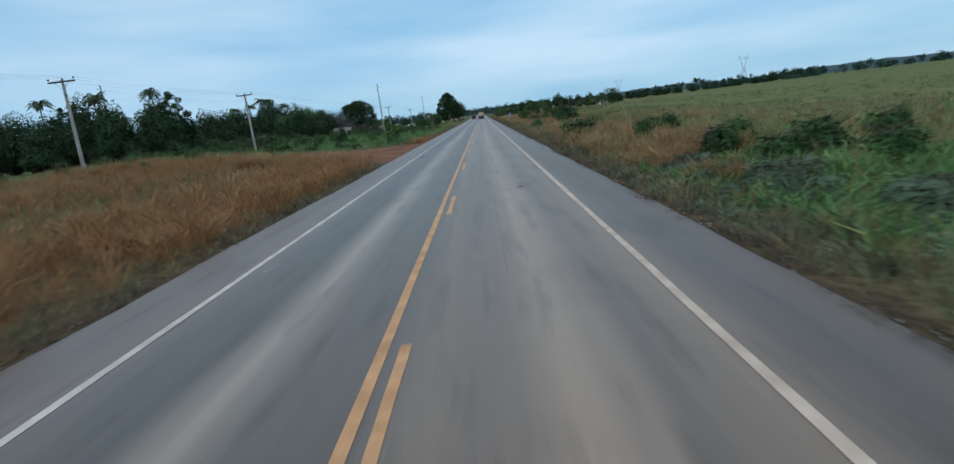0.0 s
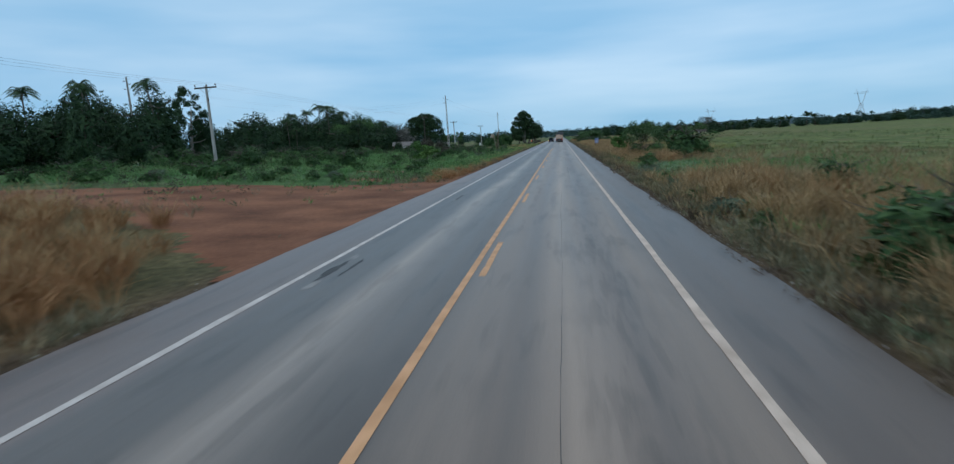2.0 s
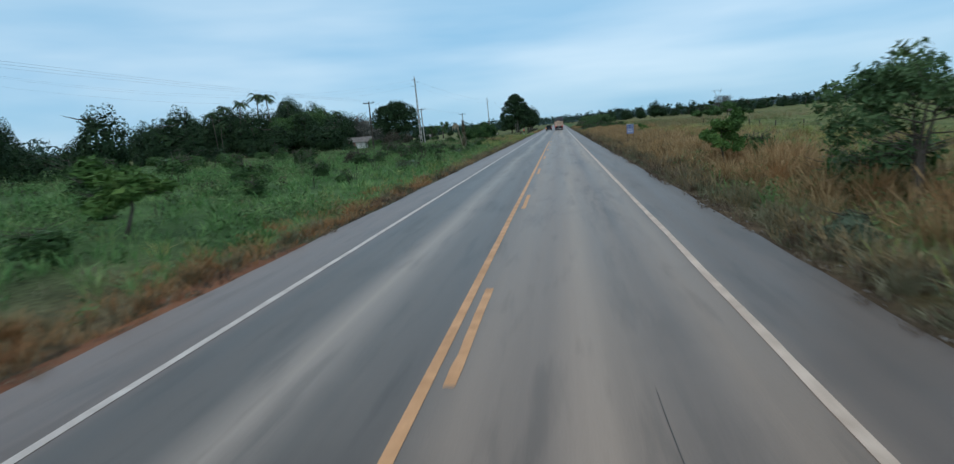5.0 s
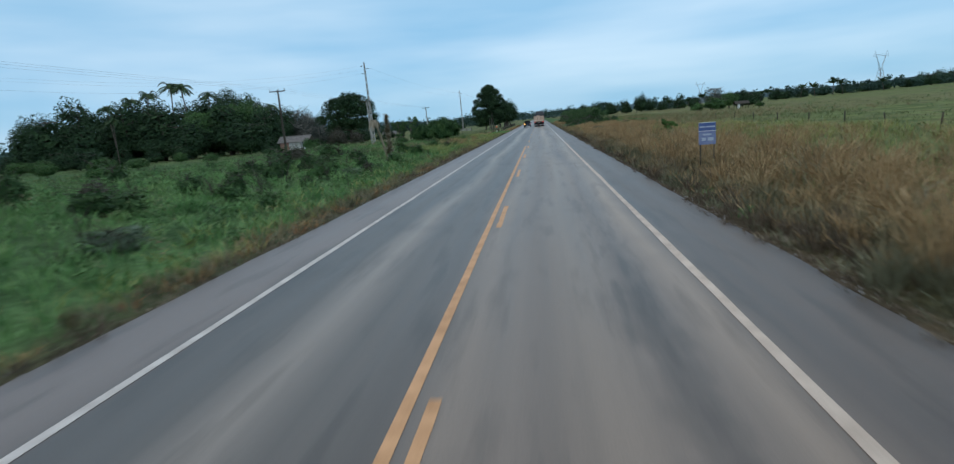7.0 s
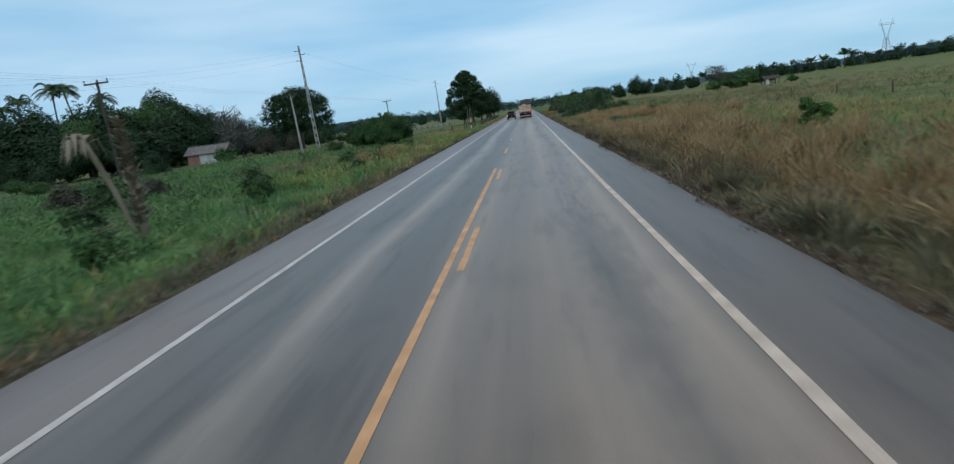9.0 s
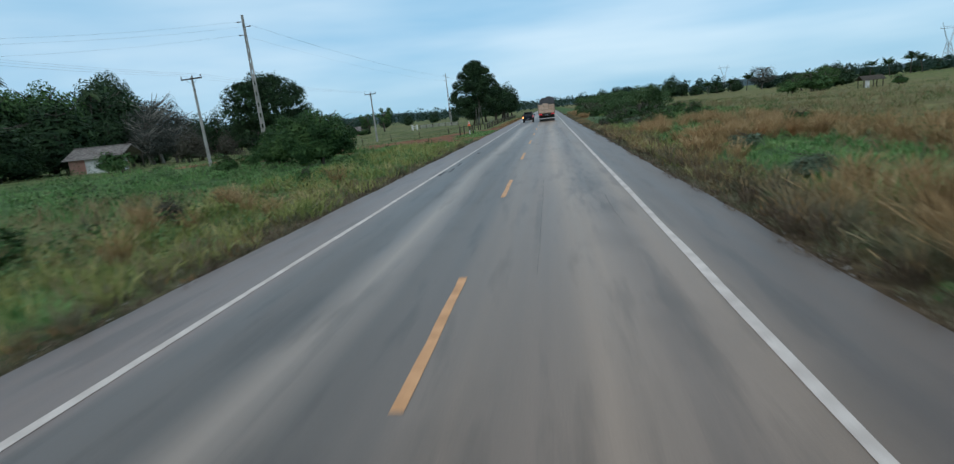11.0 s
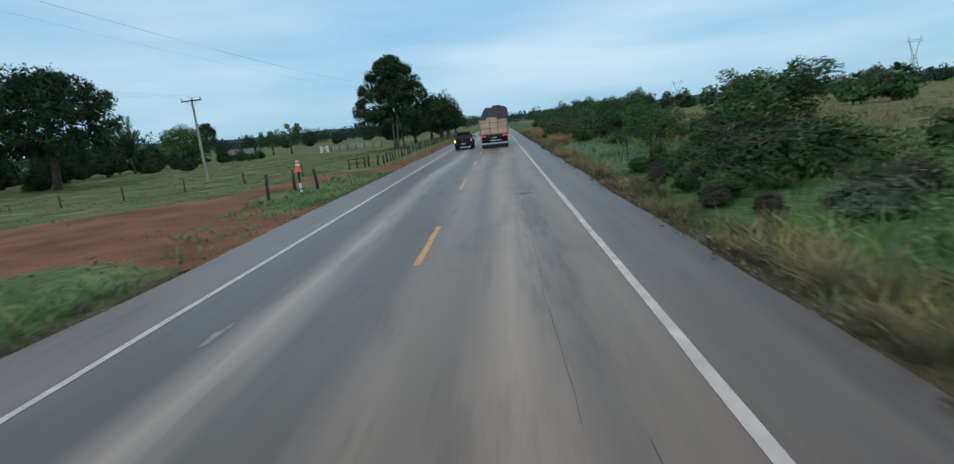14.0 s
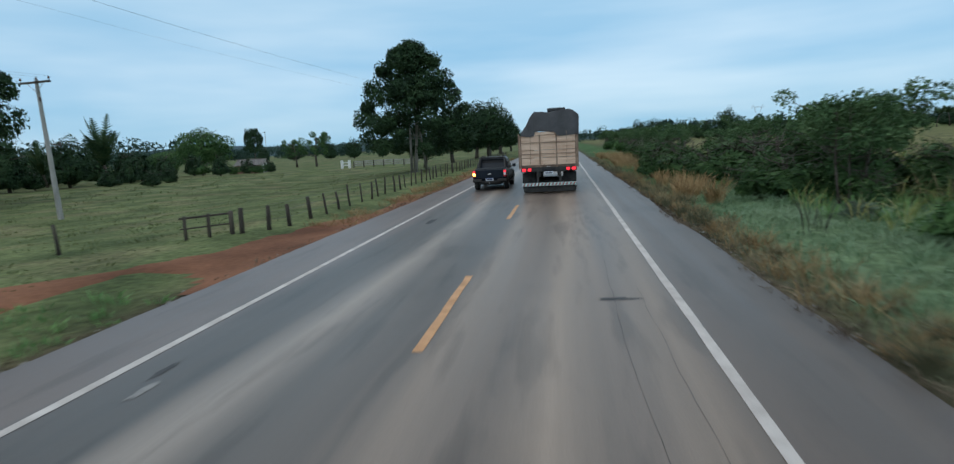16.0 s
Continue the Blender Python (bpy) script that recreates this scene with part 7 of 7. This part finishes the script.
def corral(x, y):
    """Whitewashed gate with a dark timber rail fence running on from it."""
    root = thing("white_gate", "whitewashed pasture gate between two short pillars", "gate")
    gz = float(ground_z(x, y))
    for dx in (0.0, 1.5):
        part("pillar", box(x + dx - 0.22, x + dx + 0.22, y - 0.22, y + 0.22, gz - 0.3, gz + 1.55, 0.03), M_WHITEP, root)
    for zz in (0.5, 1.05):
        part("bar", box(x + 0.23, x + 1.27, y - 0.05, y + 0.05, gz + zz, gz + zz + 0.14), M_WHITEP, root)
    fence = thing("rail_fence", "pale grey board fence with dark posts across the pasture", "fence")
    for k in range(7):
        px = x + 2.4 + 2.0 * k
        pz = float(ground_z(px, y))
        part("post", box(px - 0.09, px + 0.09, y - 0.09, y + 0.09, pz - 0.3, pz + 1.25, 0.015), M_WOODPOST, fence)
        if k < 6:
            for zz in (0.35, 0.72, 1.06):
                part("rail", box(px + 0.092, px + 1.908, y - 0.035, y + 0.035, pz + zz, pz + zz + 0.2, 0.01), M_CONC, fence, "pale grey weathered board")


corral(-40.6, 328)


# ---- vehicles ----
def wheel(parent, x, y, r, w, rim_mat, name="wheel", out=1):
    """Tyre with a rounded tread and a dished rim, standing on the ground."""
    prof = [(r * 0.56, -w / 2 * 0.8), (r * 0.9, -w / 2), (r * 0.985, -w / 2 * 0.8), (r, -w / 4), (r, w / 4), (r * 0.985, w / 2 * 0.8), (r * 0.9, w / 2), (r * 0.56, w / 2 * 0.8)]
    n = 28
    V = [(x + off, y + rr * math.cos(6.28318 * k / n), r + rr * math.sin(6.28318 * k / n)) for k in range(n) for rr, off in prof]
    p = len(prof)
    F = [(k * p + i, ((k + 1) % n) * p + i, ((k + 1) % n) * p + (i + 1) % p, k * p + (i + 1) % p) for k in range(n) for i in range(p)]
    tyre = part(name, mesh_of("tyre", np.array(V), F, M_RUBBER, True), None, parent)
    bm = bmesh.new()
    c = (x + out * w * 0.18, y, r)
    rod_into(bm, (x + out * w * 0.05, y, r), (x + out * w * 0.22, y, r), r * 0.57, r * 0.57, 24)
    rod_into(bm, (x + out * w * 0.22, y, r), (x + out * w * 0.40, y, r), r * 0.2, r * 0.14, 12)
    for k in range(6):
        a = 6.28318 * k / 6
        rod_into(bm, (c[0] + out * w * 0.1, y + 0.12 * r * math.cos(a), r + 0.12 * r * math.sin(a)), (c[0] + out * w * 0.14, y + 0.55 * r * math.cos(a), r + 0.55 * r * math.sin(a)), r * 0.08, r * 0.09, 6)
    part("rim", bm, rim_mat, tyre)
    return tyre


def lorry(x, y):
    """Stake-bed grain lorry seen from behind: timber sides, sheeted load, striped guard."""
    root = thing("lorry", "timber-sided cargo lorry with a grey tarpaulin over its load", "truck")
    W, LEN = 1.28, 12.5
    ch = bmesh.new()
    for sx in (-0.43, 0.43):
        box_into(ch, sx - 0.06, sx + 0.06, 0.1, LEN + 1.5, 0.82, 1.12)
    for k in range(9):
        box_into(ch, -1.2, 1.2, 0.3 + k * 1.45, 0.42 + k * 1.45, 1.12, 1.24)
    part("chassis", ch, M_BLACKSTEEL, root)
    part("deck", box(-W, W, 0.03, LEN, 1.24, 1.32, 0.01), M_RAIL, root)
    rows = [(1.36, 1.69), (1.71, 2.04), (2.06, 2.39), (2.41, 2.74)]
    bays = [(-1.19, -0.40), (-0.34, 0.34), (0.40, 1.19)]
    for z0, z1 in rows:
        for x0, x1 in bays:
            part("plank", box(x0, x1, 0.0, 0.035, z0, z1, 0.006), M_PLANK, root)
    for sx in (-1, 1):
        for z0, z1 in rows:
            for k in range(6):
                part("plank", box(*(sorted((sx * W, sx * (W - 0.035)))), 0.06 + k * 2.07, 0.06 + k * 2.07 + 2.03, z0, z1, 0.006), M_PLANK, root)
        for k in range(7):
            part("stake", box(*(sorted((sx * (W + 0.002), sx * (W + 0.05)))), 0.02 + k * 2.06, 0.10 + k * 2.06, 1.2, 2.82), M_RAIL, root)
    for px in (-1.22, -0.37, 0.37, 1.22):
        part("stake", box(px - 0.025, px + 0.025, -0.04, -0.002, 1.25, 2.72, 0.006), M_RAIL, root)
    for pz in (1.36, 1.88, 2.40):
        part("rail", box(-1.24, 1.24, -0.055, -0.042, pz - 0.018, pz + 0.018), M_RAIL, root)
    for px in (-0.8, 0.8):
        part("lash_rope", rod((px, -0.062, 1.42), (px + 0.03, -0.062, 2.85), 0.008, 0.008, 5), M_RAIL, root)
    part("lumber", box(-0.58, 0.42, -0.045, 1.5, 2.745, 2.88, 0.03), M_PLANK, root, "pale timber showing under the sheet")
    prof = np.array([(-1.26, 2.66), (-1.22, 2.85), (-1.0, 3.2), (-0.78, 3.56), (-0.55, 3.76), (-0.1, 3.80), (0.5, 3.82), (1.1, 3.78), (1.36, 3.62), (1.38, 3.3), (1.33, 2.95), (1.28, 2.68)])
    ts = np.interp(np.linspace(0, 11, 40), np.arange(12), np.arange(12))
    px, pz = np.interp(ts, np.arange(12), prof[:, 0]), np.interp(ts, np.arange(12), prof[:, 1])
    ys = np.concatenate([[-0.05, -0.02, 0.15, 0.5], np.linspace(1, LEN, 18)])
    V, F = [], []
    rng = np.random.default_rng(8)
    for j, yy in enumerate(ys):
        wob = 0.05 * np.sin(ts * 2.1 + yy * 1.7) + rng.normal(0, 0.012, len(ts))
        shrink = 1.0 if j > 1 else 0.985
        low = 0.0 if j > 0 else 0.03
        V.append(np.stack([px * shrink + 0.02 * np.sin(yy * 3 + ts), np.full(len(ts), yy), pz + wob * (pz > 2.9) - low], 1))
    m = len(ts)
    F = [(j * m + i, j * m + i + 1, (j + 1) * m + i + 1, (j + 1) * m + i) for j in range(len(ys) - 1) for i in range(m - 1)]
    V = np.concatenate(V)
    # the sheet's hanging end, with an uneven hem
    top = list(range(m))
    hem = []
    base = len(V)
    hv = []
    for i in range(m):
        hz = 2.70 + 0.03 * math.sin(i * 0.5) + (0.17 if -0.62 < px[i] < 0.45 else 0.0)
        hv.append((px[i] * 0.985, -0.07 - 0.03 * math.sin(i * 1.3), min(hz, pz[i])))
    V = np.concatenate([V, np.array(hv)])
    F += [(i, base + i, base + i + 1, i + 1) for i in range(m - 1)]
    sheet = part("tarpaulin", mesh_of("tarpaulin", V, F, M_TARP, True), None, root, "taut dark grey tarpaulin")
    part("folded_flap", box(0.0, 0.8, 0.2, 3.0, 3.80, 3.95, 0.04), M_TARP, sheet)
    part("light_bar", box(-1.24, 1.24, -0.02, 0.06, 1.06, 1.27, 0.01), M_BLACKSTEEL, root)
    for sx in (-1, 1):
        part("tail_lamp", box(*sorted((sx * 0.78, sx * 0.93)), -0.05, -0.021, 1.09, 1.22, 0.01), M_LAMP_RED, root, "lit red tail lamp")
        part("tail_lamp", box(*sorted((sx * 1.02, sx * 1.19)), -0.05, -0.021, 1.09, 1.22, 0.01), M_LAMP_RED, root, "lit red tail lamp")
        part("bracket", box(sx * 0.5 - 0.05, sx * 0.5 + 0.05, 0.0, 0.08, 0.42, 1.06), M_BLACKSTEEL, root)
        part("mudflap", box(*sorted((sx * 0.62, sx * 1.22)), 0.55, 0.565, 0.22, 0.98), M_RUBBER, root)
        part("marker_lamp", box(*sorted((sx * 0.02, sx * 0.07)), -0.03, -0.021, 1.275, 1.305), M_LENS, root)
    part("guard", box(-1.2, 1.2, -0.06, 0.02, 0.39, 0.54, 0.01), M_WHITEP, root, "striped rear underrun guard")
    for k in range(15):
        bm = bmesh.new()
        x0 = -1.17 + k * 0.158
        vs = [bm.verts.new(p) for p in ((x0, -0.064, 0.397), (x0 + 0.075, -0.064, 0.397), (x0 + 0.135, -0.064, 0.533), (x0 + 0.06, -0.064, 0.533))]
        bm.faces.new(vs)
        bmesh.ops.solidify(bm, geom=bm.faces[:], thickness=-0.003)
        part("stripe", bm, M_RED, root)
    part("skirt", box(-1.15, 1.15, 0.03, 0.05, 0.12, 0.39), M_RUBBER, root)
    plate = part("number_plate", box(-0.2, 0.2, -0.035, -0.021, 0.93, 1.06), M_PLATE, root)
    part("text_bar", box(-0.15, 0.15, -0.04, -0.036, 0.96, 1.01), M_BAR, plate)
    part("name_board", box(-0.3, 0.3, -0.035, -0.021, 1.08, 1.2), M_COVER, root)
    for ay in (1.35, 2.6, 3.85, 11.2):
        for sx in (-1, 1):
            wheel(root, sx * 1.07, ay, 0.5, 0.27, M_STEEL, "wheel", sx)
            wheel(root, sx * 0.76, ay, 0.5, 0.27, M_STEEL, "wheel", sx)
        part("axle", rod((-1.0, ay, 0.5), (1.0, ay, 0.5), 0.07), M_BLACKSTEEL, root)
    cab = bmesh.new()
    box_into(cab, -1.22, 1.22, LEN + 0.25, LEN + 2.2, 0.95, 3.0, 0.12)
    part("cab", cab, M_LIME, root, "pale driver's cab")
    part("windscreen", box(-1.05, 1.05, LEN + 2.19, LEN + 2.215, 1.9, 2.75, 0.01), M_GLASS, root)
    part("front_bumper", box(-1.22, 1.22, LEN + 2.0, LEN + 2.3, 0.45, 0.93, 0.05), M_BLACKSTEEL, root)
    for sx in (-1, 1):
        wheel(root, sx * 1.03, LEN + 1.2, 0.5, 0.29, M_STEEL, "wheel", sx)
    root.matrix_world = pose(x, y, 0.0) @ Matrix.Diagonal((1.04, 1, 1, 1))


lorry(1.16, 248.4)


def loft(sections, closed=True):
    """Skin over rings of points that have the same count."""
    m = len(sections[0])
    V = [p for ring in sections for p in ring]
    F = [(j * m + i, j * m + (i + 1) % m, (j + 1) * m + (i + 1) % m, (j + 1) * m + i) for j in range(len(sections) - 1) for i in range(m)]
    if closed:
        F.append(tuple(range(m))[::-1])
        F.append(tuple(range((len(sections) - 1) * m, len(sections) * m)))
    return np.array(V, float), F


def ring(y, w, z0, z1, bulge=0.05, dy=0.0):
    """A rounded upright cross-section of a car's body at y."""
    zm = (z0 + z1) / 2
    pts = [(-w + 0.10, z0), (-w + 0.02, z0 + 0.08), (-w - bulge * 0.2, zm - 0.05), (-w, zm + 0.12), (-w + 0.05, z1 - 0.05), (-w + 0.12, z1), (w - 0.12, z1), (w - 0.05, z1 - 0.05), (w, zm + 0.12), (w + bulge * 0.2, zm - 0.05), (w - 0.02, z0 + 0.08), (w - 0.10, z0)]
    return [(x, y + dy * (z - z0), z) for x, z in pts]


def pickup(x, y):
    root = thing("pickup_truck", "dark double-cab pickup with a soft bed cover", "pickup")
    w = 0.90
    rings = [ring(0.06, w - 0.05, 0.58, 1.08), ring(0.12, w, 0.52, 1.12), ring(0.5, w, 0.50, 1.12), ring(1.7, w, 0.46, 1.12), ring(2.6, w, 0.44, 1.10), ring(3.8, w, 0.44, 1.06), ring(4.6, w - 0.02, 0.46, 1.02), ring(5.05, w - 0.08, 0.48, 0.92), ring(5.25, w - 0.2, 0.5, 0.8)]
    part("body", mesh_of("body", *loft(rings), M_CAR, True), None, root, "glossy blue-black body")
    lo, hi = [], []
    cab = [[(-0.86, 1.72, 1.08), (0.86, 1.72, 1.08), (0.86, 4.0, 1.05), (-0.86, 4.0, 1.05)], [(-0.80, 1.80, 1.35), (0.80, 1.80, 1.35), (0.80, 3.62, 1.33), (-0.80, 3.62, 1.33)], [(-0.70, 1.95, 1.66), (0.70, 1.95, 1.66), (0.70, 3.15, 1.66), (-0.70, 3.15, 1.66)], [(-0.62, 2.05, 1.72), (0.62, 2.05, 1.72), (0.62, 3.0, 1.73), (-0.62, 3.0, 1.73)]]
    part("cabin", mesh_of("cabin", *loft(cab), M_CAR), None, root, "blue-black cabin")

    def pane(name, pts, off):
        p = [Vector(q) for q in pts]
        nrm = (p[1] - p[0]).cross(p[2] - p[0]).normalized() * off
        V = [q + nrm for q in p] + [q + nrm * 0.2 for q in p]
        n = len(p)
        part(name, mesh_of(name, [tuple(v) for v in V], [tuple(range(n))] + [(i, n + i, n + (i + 1) % n, (i + 1) % n) for i in range(n)], M_GLASS), None, root)

    pane("rear_window", [(-0.70, 1.785, 1.18), (0.70, 1.785, 1.18), (0.64, 1.91, 1.60), (-0.64, 1.91, 1.60)], 0.025)
    pane("windscreen", [(0.74, 3.85, 1.14), (-0.74, 3.85, 1.14), (-0.63, 3.2, 1.62), (0.63, 3.2, 1.62)], 0.03)
    for sx in (-1, 1):
        for ya, yb, yc, yd in ((1.98, 2.62, 2.62, 2.08), (2.70, 3.60, 3.12, 2.70)):
            q = [(sx * 0.845, ya, 1.14), (sx * 0.845, yb, 1.14), (sx * 0.722, yc, 1.60), (sx * 0.722, yd, 1.60)]
            pane("side_window", q if sx > 0 else q[::-1], 0.03)
        part("roof_rail", box(*sorted((sx * 0.58, sx * 0.64)), 2.05, 3.05, 1.75, 1.80, 0.015), M_BLACKSTEEL, root)
        bar = bmesh.new()
        rod_into(bar, (sx * 0.74, 1.58, 1.12), (sx * 0.66, 1.66, 1.70), 0.045)
        rod_into(bar, (sx * 0.78, 0.85, 1.14), (sx * 0.66, 1.62, 1.66), 0.04)
        part("roll_bar", bar, M_BLACKSTEEL, root)
        lamp = part("tail_lamp", box(*sorted((sx * 0.74, sx * 0.905)), 0.03, 0.14, 0.72, 1.08, 0.02), M_LAMP_DIM, root, "red tail lamp")
        part("brake_lamp", box(*sorted((sx * 0.76, sx * 0.885)), 0.018, 0.032, 0.95, 1.05), M_LAMP_RED, lamp)
        part("indicator", box(*sorted((sx * 0.76, sx * 0.885)), 0.018, 0.032, 0.80, 0.94), M_LAMP_AMBER if sx < 0 else M_LENS, lamp)
        mir = bmesh.new()
        box_into(mir, *sorted((sx * 0.93, sx * 1.13)), 3.42, 3.54, 1.08, 1.26, 0.03)
        part("wing_mirror", mir, M_CAR, root)
        part("side_step", box(*sorted((sx * 0.86, sx * 0.98)), 1.95, 3.75, 0.36, 0.42, 0.02), M_BLACKSTEEL, root)
        for yy in (2.25, 3.0):
            part("door_handle", box(*sorted((sx * 0.90, sx * 0.93)), yy, yy + 0.2, 0.93, 0.97, 0.008), M_CAR, root)
        for ay in (1.02, 4.2):
            wheel(root, sx * 0.80, ay, 0.37, 0.25, M_ALLOY, "wheel", sx)
            n = 12
            V = []
            for k in range(n + 1):
                a = math.pi * k / n
                for rr in (0.40, 0.47):
                    for xx in (sx * 0.87, sx * 0.945):
                        V.append((xx, ay + rr * math.cos(a), 0.40 + rr * math.sin(a)))
            F = []
            for k in range(n):
                i = 4 * k
                F += [(i, i + 4, i + 5, i + 1), (i + 2, i + 3, i + 7, i + 6), (i + 1, i + 5, i + 7, i + 3), (i, i + 2, i + 6, i + 4)]
            part("wheel_arch", mesh_of("wheel_arch", np.array(V), F, M_BLACKSTEEL, True), None, root)
        part("bumper_step", box(*sorted((sx * 0.42, sx * 0.90)), -0.10, 0.12, 0.48, 0.62, 0.03), M_BLACKSTEEL, root)
    top_bar = bmesh.new()
    rod_into(top_bar, (-0.66, 1.66, 1.70), (0.66, 1.66, 1.70), 0.045)
    part("roll_bar", top_bar, M_BLACKSTEEL, root)
    part("bed_cover", box(-0.80, 0.80, 0.14, 1.70, 1.115, 1.15, 0.02), M_COVER, root, "dusty dark soft cover")
    part("tailgate", box(-0.73, 0.73, 0.035, 0.07, 0.66, 1.10, 0.012), M_CAR, root, "blue-black tailgate")
    part("emblem", box(-0.09, 0.09, 0.02, 0.034, 0.86, 0.90, 0.004), M_CHROME, root, "small chrome badge")
    part("bumper_centre", box(-0.40, 0.40, -0.08, 0.08, 0.42, 0.52, 0.02), M_BLACKSTEEL, root)
    plate = part("number_plate", box(-0.21, 0.21, -0.02, 0.0, 0.53, 0.67), M_PLATE, root)
    part("text_bar", box(-0.16, 0.16, -0.026, -0.021, 0.56, 0.62), M_BAR, plate)
    part("blue_strip", box(-0.20, 0.20, -0.026, -0.021, 0.64, 0.665), M_SIGN, plate)
    hitch = bmesh.new()
    rod_into(hitch, (0, -0.2, 0.38), (0, 0.2, 0.40), 0.03)
    rod_into(hitch, (0, -0.2, 0.38), (0, -0.2, 0.48), 0.03)
    part("tow_hitch", hitch, M_CHROME, root)
    part("underbody", box(-0.6, 0.6, 0.3, 4.9, 0.30, 0.50), M_BLACKSTEEL, root)
    root.location = (x, y, 0.0)


pickup(-2.05, 251.6)
